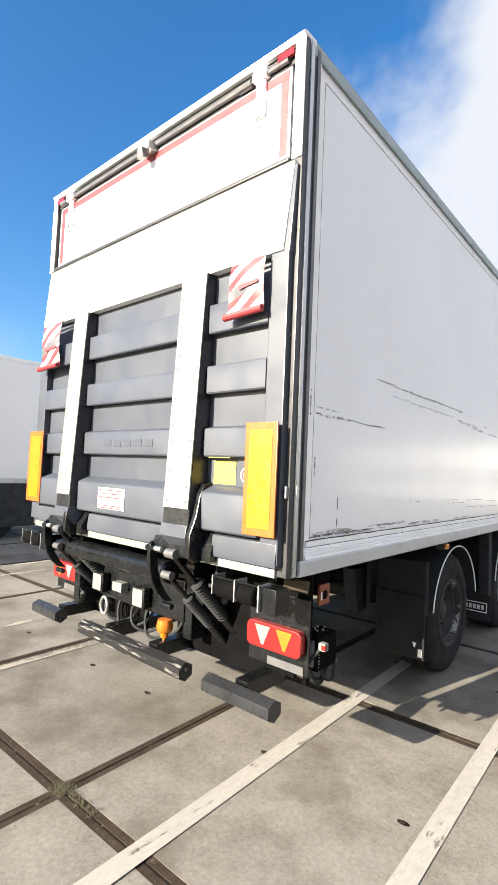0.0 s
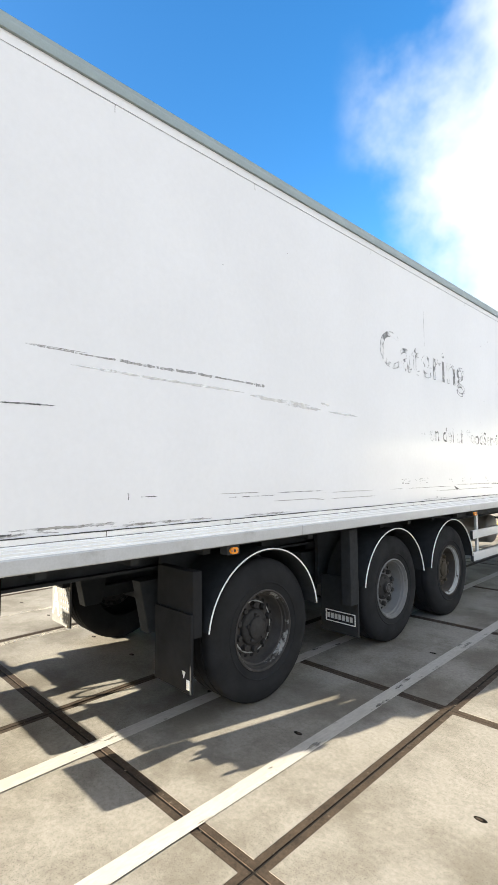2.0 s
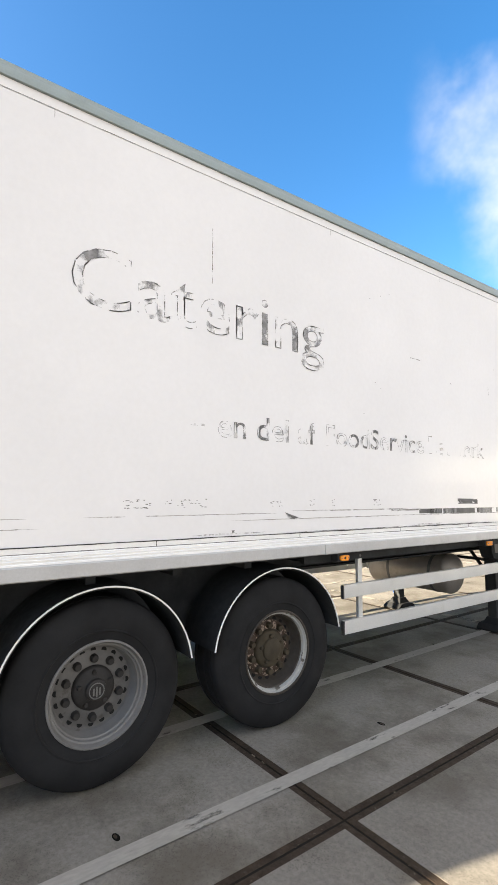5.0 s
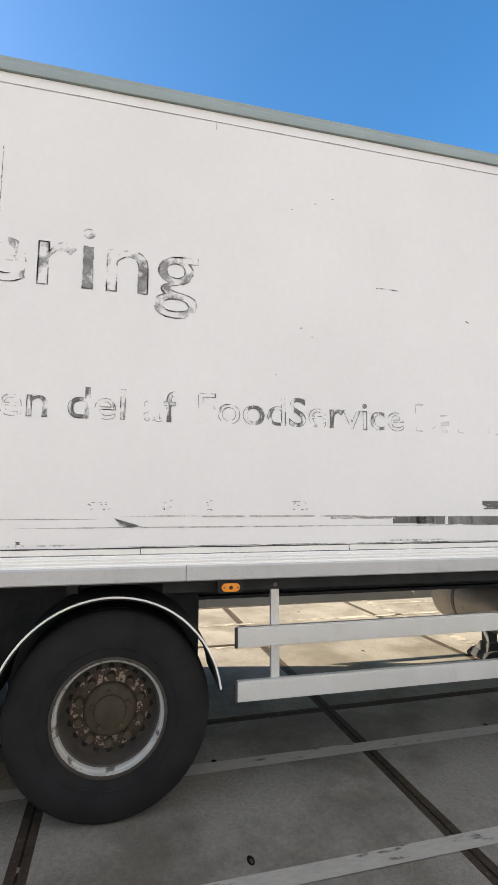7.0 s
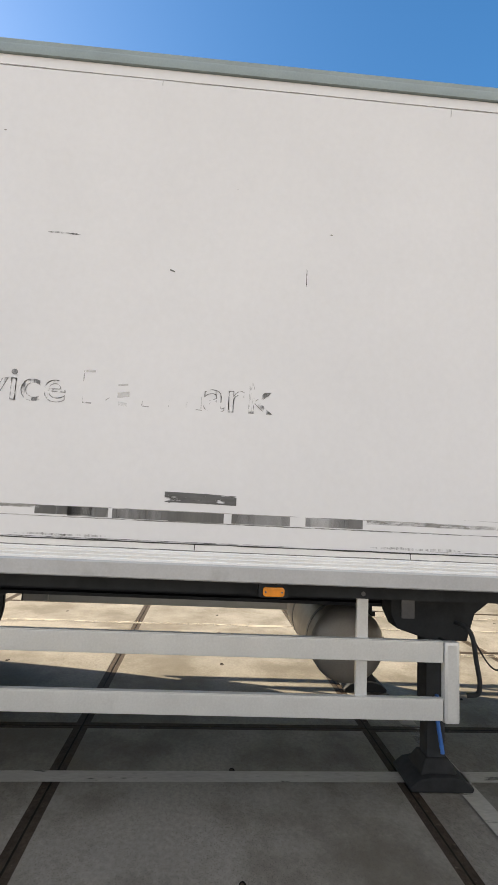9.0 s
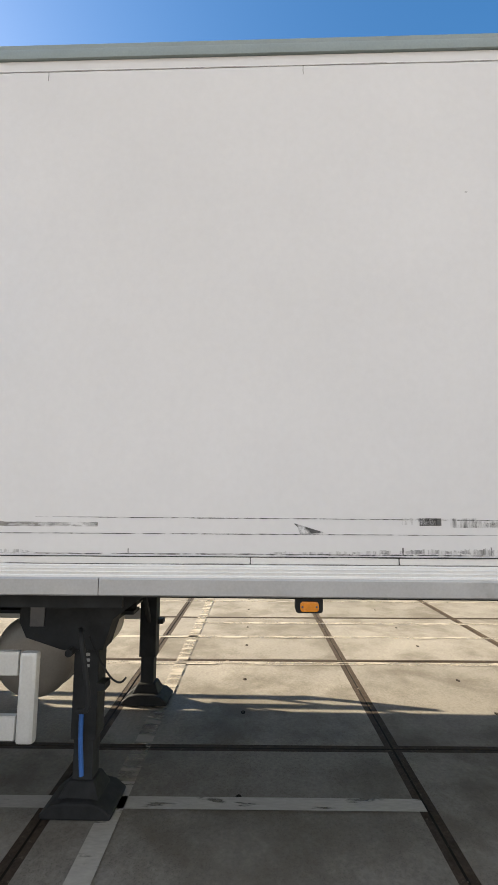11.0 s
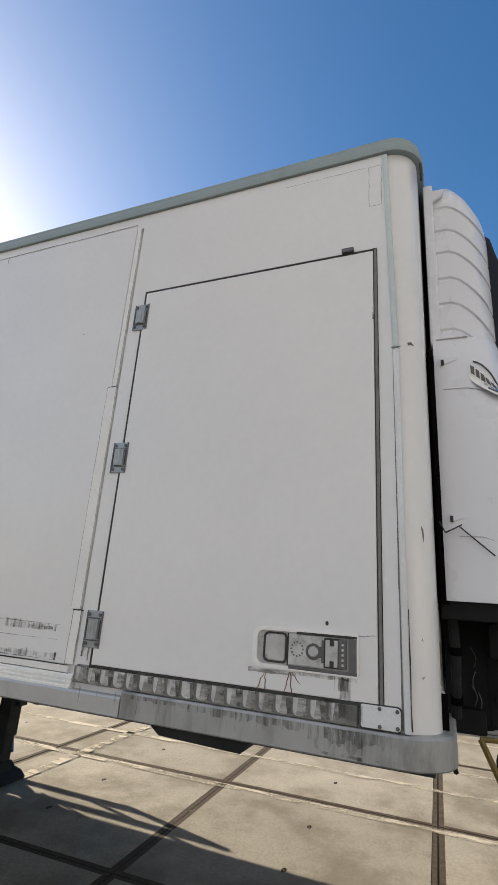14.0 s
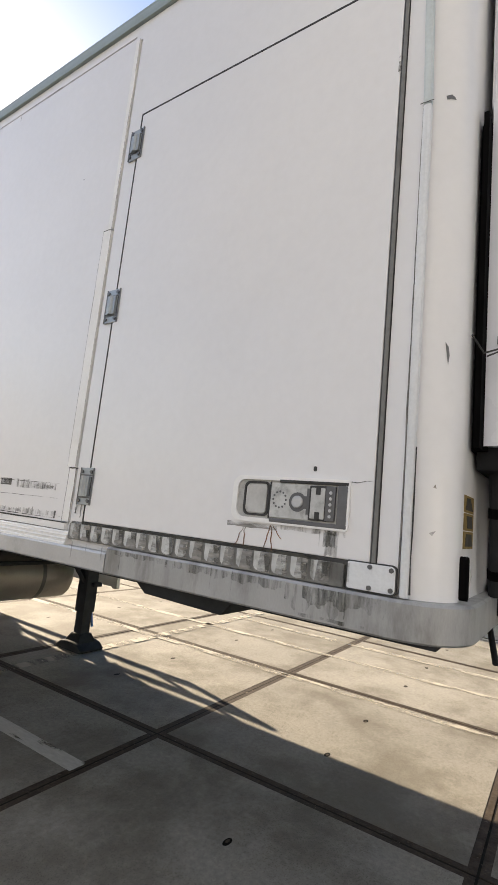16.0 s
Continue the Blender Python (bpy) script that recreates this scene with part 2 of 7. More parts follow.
M_BARRELDARK = material("grimy_chipped_barrel", (0.22, 0.22, 0.21), 0.8, spec=0.25, var=0.15, scale=8, stain=(0.022, 0.02, 0.018), stain_scale=6, stain_lo=0.40, stain_hi=0.47, stain_amt=0.97)
M_HUB = material("greasy_hub", (0.017, 0.0155, 0.0145), 0.75, var=0.3, scale=12)
M_RUST = material("rusty_hub", (0.046, 0.036, 0.021), 0.85, var=0.3, scale=9, stain=(0.05, 0.043, 0.03), stain_scale=5, stain_lo=0.5, stain_hi=0.7, stain_amt=0.6)
M_GREY = material("slate_grey_platform", (0.046, 0.053, 0.068), 0.40, var=0.06, scale=2, stain=(0.075, 0.082, 0.096), stain_scale=2.2, stain_lo=0.5, stain_hi=0.8, stain_amt=0.4, fine_amt=0.03)
M_TIPBAND = material("tip_shade_and_rivet_grey", (0.12, 0.122, 0.12), 0.6, var=0.15, scale=6)
M_PLATE = material("bare_aluminium_plate", (0.165, 0.17, 0.16), 0.5, metal=0.1, var=0.08, scale=6, stain=(0.13, 0.13, 0.122), stain_scale=9, stain_lo=0.55, stain_hi=0.75, stain_amt=0.4)
M_RED = material("red_reflective_tape", (0.27, 0.030, 0.034), 0.4, var=0.08, scale=10)
M_LAMPRED = material("red_lamp_lens", (0.185, 0.008, 0.007), 0.12, var=0.1, scale=25, coat=0.6)
M_LAMPORANGE = material("orange_lamp_lens", (0.40, 0.11, 0.008), 0.15, var=0.1, scale=25, coat=0.6)
M_LAMPCLEAR = material("clear_lamp_lens", (0.17, 0.17, 0.165), 0.12, var=0.35, scale=45, coat=0.6)
M_AMBER = material("amber_marker_lens", (0.80, 0.27, 0.02), 0.2, var=0.12, scale=30, coat=0.4)
M_YELLOW = material("yellow_reflector", (0.35, 0.135, 0.0008), 0.35, var=0.05, scale=12)
M_ORANGE = material("orange_reflector_border", (0.38, 0.078, 0.006), 0.4, var=0.05, scale=12)
M_STICKER = material("yellow_sticker", (0.36, 0.29, 0.05), 0.45, var=0.05, scale=10)
M_PAPER = material("white_sticker", (0.80, 0.80, 0.78), 0.5, var=0.05, scale=10)
M_INK = material("faded_print", (0.10, 0.10, 0.10), 0.6, var=0.2, scale=20)
M_DECAL = material("torn_grey_lettering", (0.25, 0.25, 0.255), 0.6, var=0.6, scale=9, worn=(5, 0.38, 0.52))
M_DECALEDGE = material("lettering_glue_edge", (0.29, 0.29, 0.293), 0.7, var=0.4, scale=15, worn=(7, 0.42, 0.52))
M_DECALDARK = material("torn_dark_lettering", (0.15, 0.15, 0.152), 0.6, var=0.5, scale=14, worn=(8, 0.42, 0.53), stretch=(1, 1.5, 0.6))
M_DECALFAINT = material("mostly_peeled_lettering", (0.30, 0.30, 0.302), 0.6, var=0.5, scale=14, worn=(9, 0.30, 0.44), stretch=(1, 1.5, 0.6))
M_EDGESMALL = material("thin_glue_edge", (0.34, 0.34, 0.342), 0.7, var=0.4, scale=15, worn=(10, 0.42, 0.53))
M_FAINT = material("faint_grime_line", (0.42, 0.41, 0.39), 0.8, var=0.3, scale=18, worn=(4, 0.46, 0.62))
M_TAPE = material("torn_dark_tape", (0.12, 0.12, 0.12), 0.6, var=0.3, scale=7, worn=(11, 0.56, 0.62), stretch=(1, 0.55, 2.4))
M_TAPESMUDGE = material("smudged_dark_tape", (0.125, 0.123, 0.118), 0.65, var=0.3, scale=7, worn=(2.6, 0.38, 0.74), stretch=(1, 1, 0.15))
M_HATCH = material("hatched_scrape", (0.34, 0.335, 0.33), 0.8, var=0.4, scale=20, worn=(26, 0.42, 0.58), stretch=(1, 1, 0.3))
M_HAZE = material("pale_rub_mark", (0.70, 0.69, 0.668), 0.6, var=0.15, scale=9, worn=(5, 0.30, 0.66))
M_SMEAR = material("grey_smear", (0.30, 0.29, 0.27), 0.8, var=0.3, scale=9, worn=(6, 0.34, 0.60), stretch=(1, 1, 4))
M_GRIME = material("black_green_grime", (0.075, 0.075, 0.064), 0.85, var=0.3, scale=14, worn=(11, 0.40, 0.78), spec=0.2)
M_LOCKFLOOR = material("dusty_lock_floor", (0.47, 0.47, 0.455), 0.65, var=0.2, scale=10, stain=(0.12, 0.12, 0.11), stain_scale=9, stain_lo=0.5, stain_hi=0.7, stain_amt=0.7)
M_RUN = material("soft_grime_run", (0.13, 0.13, 0.115), 0.85, var=0.3, scale=14, worn=(11, 0.18, 0.56), stretch=(1, 3.4, 0.55), spec=0.2)
M_RUNTHIN = material("thin_grime_run", (0.10, 0.10, 0.088), 0.85, var=0.3, scale=14, worn=(10, 0.22, 0.56), stretch=(1, 3.0, 0.7), spec=0.2)
M_SCRATCH = material("dark_scratch", (0.10, 0.10, 0.10), 0.8, var=0.5, scale=20, worn=(14, 0.44, 0.62))
M_RUSTRUN = material("rust_run", (0.16, 0.07, 0.035), 0.85, var=0.3, scale=20, worn=(16, 0.48, 0.66), stretch=(1, 2, 0.5))
M_TANK = material("dusty_aluminium_tank", (0.33, 0.305, 0.275), 0.42, metal=0.45, var=0.12, scale=4, stain=(0.13, 0.10, 0.075), stain_scale=3.5, stain_lo=0.55, stain_hi=0.75, stain_amt=0.5)
M_GUARD = material("brushed_side_guard", (0.60, 0.61, 0.60), 0.38, metal=0.3, var=0.05, scale=4, stain=(0.40, 0.40, 0.39), stain_scale=5, stain_lo=0.6, stain_hi=0.8, stain_amt=0.35)
M_ORANGERED = material("faded_red_bracket", (0.27, 0.070, 0.032), 0.6, var=0.15, scale=14, stain=(0.12, 0.05, 0.03), stain_scale=12)
M_BLUE = material("blue_paint", (0.03, 0.13, 0.42), 0.45, var=0.15, scale=15)
M_CONCRETE = material("concrete_slab", (0.191, 0.179, 0.156), 0.85, var=0.12, scale=1.3, fine=38, fine_amt=0.16, bump=0.0012, bump_scale=90, stain=(0.088, 0.077, 0.059), stain_scale=1.15, stain_lo=0.40, stain_hi=0.66, stain_amt=0.78, spec=0.25, per_object=0.08, scatter=True, speck=0.55)
M_EDGE = material("rusty_steel_slab_edge", (0.036, 0.026, 0.018), 0.85, var=0.35, scale=11, fine=60, fine_amt=0.25, stain=(0.17, 0.14, 0.105), stain_scale=34, stain_lo=0.61, stain_hi=0.70, stain_amt=0.45, spec=0.2, bump=0.002, bump_scale=60, scatter=True)
M_JOINT = material("dirt_filled_slab_joint", (0.015, 0.013, 0.011), 0.95, spec=0.1, var=0.3, scale=12, stain=(0.20, 0.17, 0.13), stain_scale=16, stain_lo=0.62, stain_hi=0.66, stain_amt=0.8)
M_PAINT = material("worn_white_road_paint", (0.315, 0.30, 0.268), 0.8, var=0.14, scale=5, fine=60, fine_amt=0.1, stain=(0.25, 0.235, 0.205), stain_scale=5, stain_lo=0.48, stain_hi=0.66, stain_amt=0.6, worn=(12, 0.59, 0.70), stretch=(1, 0.3, 1))
M_PAINTOLD = material("faint_white_road_paint", (0.275, 0.25, 0.205), 0.8, var=0.12, scale=6, stain=(0.27, 0.245, 0.20), stain_scale=4, stain_lo=0.5, stain_hi=0.7, stain_amt=0.6, worn=(7, 0.41, 0.62), stretch=(1, 0.3, 1))
M_HOLE = material("dark_lifting_hole", (0.008, 0.007, 0.006), 0.95, var=0.3, scale=30, spec=0.05)
M_GREEN = material("lime_green_curtain", (0.17, 0.40, 0.05), 0.5, var=0.06, scale=1.5)
M_LEMON = material("yellow_curtain_print", (0.85, 0.75, 0.05), 0.5, var=0.05, scale=1.5)
M_LID = material("grimy_machine_lid", (0.07, 0.052, 0.025), 0.6, var=0.2, scale=7)
M_MACHINE = material("dusty_yellow_machine", (0.22, 0.145, 0.032), 0.55, var=0.15, scale=6, stain=(0.09, 0.07, 0.04), stain_scale=5, stain_lo=0.5, stain_hi=0.75, stain_amt=0.6)
M_COOLER = material("cooler_shell_white", (0.72, 0.735, 0.785), 0.32, var=0.025, scale=1.2, fine_amt=0.012, coat=0.2)
M_GRILLE = material("black_plastic_grille", (0.009, 0.012, 0.024), 0.45, var=0.2, scale=9, spec=0.2)
M_WEED = material("dry_weed", (0.042, 0.04, 0.02), 0.9, var=0.3, scale=40)

# ---- geometry helpers ----


class Geo:
    """Collects vertices and faces, each face with a material slot."""

    def __init__(self):
        self.v, self.f, self.m = [], [], []

    def add(self, verts, faces, slot=0):
        k = len(self.v)
        self.v += [tuple(p) for p in verts]
        self.f += [tuple(i + k for i in f) for f in faces]
        self.m += [slot] * len(faces)
        return self

    def box(self, x0, x1, y0, y1, z0, z1, slot=0):
        p = [(x, y, z) for x in (x0, x1) for y in (y0, y1) for z in (z0, z1)]
        return self.add(p, [(0, 1, 3, 2), (4, 6, 7, 5), (0, 4, 5, 1), (2, 3, 7, 6), (0, 2, 6, 4), (1, 5, 7, 3)], slot)

    def hexa(self, a, b, slot=0):
        """Solid between two loops of equal length (each a list of points)."""
        n = len(a)
        faces = [(i, (i + 1) % n, n + (i + 1) % n, n + i) for i in range(n)]
        return self.add(list(a) + list(b), faces + [tuple(reversed(range(n))), tuple(range(n, 2 * n))], slot)

    def prism(self, profile, axis, lo, hi, slot=0):
        """profile: 2D points in the plane across the axis (x: (y, z); y: (x, z); z: (x, y))."""
        def at(p, w):
            return (w, p[0], p[1]) if axis == "x" else (p[0], w, p[1]) if axis == "y" else (p[0], p[1], w)
        return self.hexa([at(p, lo) for p in profile], [at(p, hi) for p in profile], slot)

    def tube(self, points, r, seg=12, slot=0, close=True):
        """A round tube along points; r may be a list."""
        pts = [Vector(p) for p in points]
        rs = r if isinstance(r, (list, tuple)) else [r] * len(pts)
        k, verts, faces = len(pts), [], []
        side = None
        for i, p in enumerate(pts):
            d = (pts[min(i + 1, k - 1)] - pts[max(i - 1, 0)]).normalized()
            if side is None or abs(side.dot(d)) > 0.95:
                side = d.orthogonal().normalized()
            side = (side - d * side.dot(d)).normalized()
            up = d.cross(side)
            for j in range(seg):
                a = 2 * math.pi * j / seg
                verts.append(p + (side * math.cos(a) + up * math.sin(a)) * rs[i])
        for i in range(k - 1):
            for j in range(seg):
                faces.append((i * seg + j, i * seg + (j + 1) % seg, (i + 1) * seg + (j + 1) % seg, (i + 1) * seg + j))
        if close:
            faces += [tuple(reversed(range(seg))), tuple((k - 1) * seg + j for j in range(seg))]
        return self.add(verts, faces, slot)

    def lathe(self, profile, centre, axis="x", seg=40, slots=None):
        """profile: (radius, offset along the axis) from one end to the other; slots: a slot for each band."""
        cx, cy, cz = centre
        verts, k = [], len(profile)
        for r, w in profile:
            for j in range(seg):
                a = 2 * math.pi * j / seg
                c, s = r * math.cos(a), r * math.sin(a)
                verts.append((cx + w, cy + c, cz + s) if axis == "x" else (cx + c, cy + w, cz + s) if axis == "y" else (cx + c, cy + s, cz + w))
        base = len(self.v)
        self.v += verts
        for i in range(k - 1):
            for j in range(seg):
                self.f.append(tuple(base + q for q in (i * seg + j, i * seg + (j + 1) % seg, (i + 1) * seg + (j + 1) % seg, (i + 1) * seg + j)))
                self.m.append(slots[i] if slots else 0)
        return self

    def ribbon(self, pts, x, slot=0):
        """Flat strip on a wall of constant x: pts are (y, z, half-height)."""
        up, lo = [(x, y, z + h) for y, z, h in pts], [(x, y, z - h) for y, z, h in pts]
        n = len(pts)
        return self.add(up + lo, [(i, n + i, n + i + 1, i + 1) for i in range(n - 1)], slot)


def mesh_of(name, geo, mats, bevel=0.0, smooth=35):
    me = bpy.data.meshes.new(name)
    me.from_pydata(geo.v, [], geo.f)
    for m in (mats if isinstance(mats, (list, tuple)) else [mats]):
        me.materials.append(m)
    me.polygons.foreach_set("material_index", geo.m)
    bm = bmesh.new()
    bm.from_mesh(me)
    bmesh.ops.recalc_face_normals(bm, faces=bm.faces)
    if bevel:
        sharp = [e for e in bm.edges if len(e.link_faces) == 2 and e.calc_face_angle(0) > radians(40)]
        made = set(bmesh.ops.bevel(bm, geom=sharp, offset=bevel, segments=2, profile=0.6, affect="EDGES", clamp_overlap=True)["faces"])
    else:
        made = set()
    if smooth:
        # the flat faces keep their own shading beside a rounded edge
        for f in bm.faces:
            f.smooth = True
        for e in bm.edges:
            two = e.link_faces
            e.smooth = len(two) == 2 and e.calc_face_angle(0) < radians(smooth) and (two[0] in made) == (two[1] in made)
    bm.to_mesh(me)
    bm.free()
    return me


def empty_thing(name, at, label, category, group="", kind=""):
    ob = new(name)
    ob.location = at
    ob.empty_display_size = 0.2
    return tagged(ob, label, category, group, kind)


def part(name, geo, mats, parent, label="", bevel=0.0, smooth=35, data=None):
    """One mesh under a thing or a part; its vertices are given in the world."""
    me = data or mesh_of(name, geo, mats, bevel, smooth)
    ob = new(name, me)
    ob.parent = parent
    if parent.data is None:
        ob.matrix_parent_inverse = Matrix.Translation(-parent.location)
    return tagged(ob, label)


def thing(name, geo, mats, label, category, group="", kind="", bevel=0.0, smooth=35):
    return tagged(new(name, mesh_of(name, geo, mats, bevel, smooth)), label, category, group, kind)


def letters(text, size, outline=0.0):
    """Mesh data (vertices in the xy plane, faces) of a line of writing in the built-in font."""
    cu = bpy.data.curves.new("writing", "FONT")
    cu.body, cu.size, cu.resolution_u = text, size, 4
    if outline:
        cu.fill_mode, cu.bevel_depth, cu.bevel_resolution = "NONE", outline, 0
    ob = bpy.data.objects.new("writing", cu)
    scene.collection.objects.link(ob)
    ev = ob.evaluated_get(bpy.context.evaluated_depsgraph_get())
    me = ev.to_mesh()
    vs, fs = [tuple(v.co) for v in me.vertices], [tuple(p.vertices) for p in me.polygons]
    ev.to_mesh_clear()
    bpy.data.objects.remove(ob)
    bpy.data.curves.remove(cu)
    return vs, fs


def flowing(points, per=5):
    """Points of a smooth line through the given ones."""
    p, out = [Vector(q) for q in points], []
    for i in range(len(p) - 1):
        a, b, c, d = p[max(i - 1, 0)], p[i], p[i + 1], p[min(i + 2, len(p) - 1)]
        for k in range(per):
            u = k / per
            out.append(0.5 * ((2 * b) + (c - a) * u + (2 * a - 5 * b + 4 * c - d) * u * u + (3 * b - a - 3 * c + d) * u ** 3))
    return out + [p[-1]]


rnd = random.Random(7)

# ---- ground: concrete slabs with steel edges ----
TILT = radians(1.2)                     # the slab rows stand slightly askew to the trailer
GROUND = Matrix.Rotation(TILT, 4, "Z")
g = Geo().add([(-700, -700, -0.016), (700, -700, -0.016), (700, 700, -0.016), (-700, 700, -0.016)], [(0, 1, 2, 3)])
ground = thing("ground", g, M_CONCRETE, "wide concrete yard reaching the horizon", "ground", kind="structure")
COLS = [-13.0, -10.98, -8.98, -6.98, -4.97, -2.94, -1.035, 1.005, 3.0, 5.0, 7.0, 9.0, 11.0, 13.0]
ROWS = [-10.5, -8.47, -6.44, -4.41, -2.40, -0.385, 1.695, 3.705, 5.72, 7.768, 9.82, 11.88, 13.855, 15.89, 17.92, 19.95, 21.98, 24.0]
pavement = empty_thing("pavement", (0, 0, 0), "square concrete slabs with rusty steel edges", "pavement", kind="structure")


def slab_mesh(w, d):
    """A slab with steel edges: w across x, d along y, its top at z = 0."""
    s = Geo()
    xs = [-w / 2, -w / 2 + 0.040, w / 2 - 0.040, w / 2]
    ys = [-d / 2, -d / 2 + 0.042, d / 2 - 0.042, d / 2]
    for i in range(3):
        for j in range(3):
            edge = not (i == 1 and j == 1)
            z = -0.002 if edge else 0.0
            s.box(xs[i], xs[i + 1], ys[j], ys[j + 1], -0.06, z, 1 if edge else 0)
    for hx in (-w / 2 + 0.57, w / 2 - 0.57):
        ring = [(hx + 0.034 * math.cos(a), 0.018 * math.sin(a), 0.0012) for a in np.linspace(0, 2 * math.pi, 11)[:-1]]
        s.add(ring, [tuple(range(10))], 2)
        s.add([(hx + 0.006 + 0.018 * math.cos(a), 0.002 + 0.009 * math.sin(a), 0.0018) for a in np.linspace(0, 2 * math.pi, 9)[:-1]], [tuple(range(8))], 1)
    return mesh_of("slab", s, [M_CONCRETE, M_EDGE, M_HOLE], 0.0, 0)


for c in range(len(COLS) - 1):
    w = COLS[c + 1] - COLS[c] - 0.014
    for r in range(len(ROWS) - 1):
        data = slab_mesh(w, ROWS[r + 1] - ROWS[r] - 0.014)
        ob = part("slab", None, None, pavement, data=data)
        mid = Vector(((COLS[c] + COLS[c + 1]) / 2, (ROWS[r] + ROWS[r + 1]) / 2, 0))
        turn = math.pi if (r * 7 + c * 3) % 2 else 0
        ob.matrix_basis = GROUND @ Matrix.Translation(mid + Vector((0, 0, -0.002 * ((r * 5 + c * 3) % 3)))) @ Matrix.Rotation(turn, 4, "Z")


dirt = Geo().box(COLS[0], COLS[-1], ROWS[0], ROWS[-1], -0.014, -0.007)
dirt.v = [tuple(GROUND @ Vector(p)) for p in dirt.v]
part("joint_filling", dirt, M_JOINT, pavement, "dark dirt filling the slab joints")


def road_line(x, y0, y1, width, mat, across=False):
    s = Geo()
    n = max(2, int((y1 - y0) / 0.4))
    for i in range(n):
        a, b = y0 + (y1 - y0) * i / n, y0 + (y1 - y0) * (i + 1) / n
        quad = [(x - width / 2, a, 0.003), (x + width / 2, a, 0.003), (x + width / 2, b, 0.003), (x - width / 2, b, 0.003)]
        if across:
            quad = [(p[1], p[0], p[2]) for p in quad]
        s.add(quad, [(0, 1, 2, 3)])
    s.v = [tuple(GROUND @ Vector(p)) for p in s.v]
    return thing("road_marking", s, mat, "worn white parking line painted on the slabs", "road marking", "parking lines", "structure", smooth=0)


for x, y0, y1, w, m in ((0.572, -9, 11.87, 0.105, M_PAINT), (-0.395, -9, 11.87, 0.115, M_PAINT), (-2.83, -9, 22, 0.10, M_PAINTOLD), (-3.87, -9, 22, 0.10, M_PAINTOLD),
                        (-4.61, 10.2, 22, 0.10, M_PAINTOLD), (-6.20, -9, 22, 0.11, M_PAINTOLD), (-6.85, -9, 22, 0.10, M_PAINTOLD)):
    road_line(x, y0, y1, w, m)
road_line(10.17, -0.6, 0.45, 0.12, M_PAINT, across=True)
road_line(10.17, -9, -0.6, 0.12, M_PAINTOLD, across=True)

# ---- the semi-trailer ----
XL, REAR, FRONT, FLOOR, TOP = -2.64, 0.12, 13.95, 1.22, 4.08
trailer = empty_thing("semi_trailer", (-1.32, 7.0, 0.0), "white refrigerated semi-trailer with worn lettering, parked uncoupled on concrete", "trailer")


def mx(x):
    """The same place on the other long side."""
    return XL - x


def plan_path(inset=0.0, y0=0.13, r=0.16, steps=8):
    """Plan outline up the visible side, round the front and down the other side: points with outward normals."""
    out = [((-inset, y0), (1, 0))]
    for i in range(steps + 1):
        a = math.pi / 2 * i / steps
        out.append(((-r + (r - inset) * math.cos(a), FRONT - r + (r - inset) * math.sin(a)), (math.cos(a), math.sin(a))))
    for i in range(steps + 1):
        a = math.pi / 2 + math.pi / 2 * i / steps
        out.append(((XL + r + (r - inset) * math.cos(a), FRONT - r + (r - inset) * math.sin(a)), (math.cos(a), math.sin(a))))
    out.append(((XL + inset, y0), (-1, 0)))
    return out


def sweep(path, profile):
    """profile: closed loop of (outward, z)."""
    s, k = Geo(), len(profile)
    verts = [(p[0] + nrm[0] * o, p[1] + nrm[1] * o, z) for p, nrm in path for o, z in profile]
    faces = []
    for i in range(len(path) - 1):
        for j in range(k):
            faces.append((i * k + j, i * k + (j + 1) % k, (i + 1) * k + (j + 1) % k, (i + 1) * k + j))
    faces += [tuple(range(k)), tuple((len(path) - 1) * k + j for j in range(k))]
    return s.add(verts, faces)


shell = Geo()
shell.prism([p for p, _ in plan_path(0.02, 0.22)], "z", 1.26, 4.03)
part("box_shell", shell, M_WHITE, trailer)
part("roof_skin", Geo().prism([p for p, _ in plan_path(0.03, 0.14)], "z", 4.03, 4.072), M_CAP, trailer)
part("roof_edge_cap", sweep(plan_path(0.0, 0.20), [(-0.03, 4.005), (0.012, 4.005), (0.016, 4.042), (0.011, 4.060), (0.003, 4.066), (0.003, 4.094), (-0.06, 4.102)]), M_CAP, trailer, "sage-grey roof edge profile")
# lower rail: segments butted with narrow gaps, then the rounded nose
RAIL_JOINTS = (0.22, 3.20, 6.46, 10.225, 12.62)
rail_profile = [(-0.06, 1.225), (0.02, 1.218), (0.026, 1.224), (0.026, 1.292), (0.020, 1.300), (-0.06, 1.300)]
for side in (1, -1):
    for a, b in zip(RAIL_JOINTS, RAIL_JOINTS[1:]):
        prof = [((x if side > 0 else mx(x)), z) for x, z in rail_profile]
        part("side_rail", Geo().prism(prof, "y", a + 0.002, b - 0.002), M_RAIL, trailer)
nose = [q for q in plan_path(0.0, 12.624)]
part("nose_rail", sweep(nose, [(-0.06, 1.225), (0.02, 1.218), (0.026, 1.224), (0.026, 1.318), (0.018, 1.326), (-0.06, 1.326)]), M_NOSE, trailer)
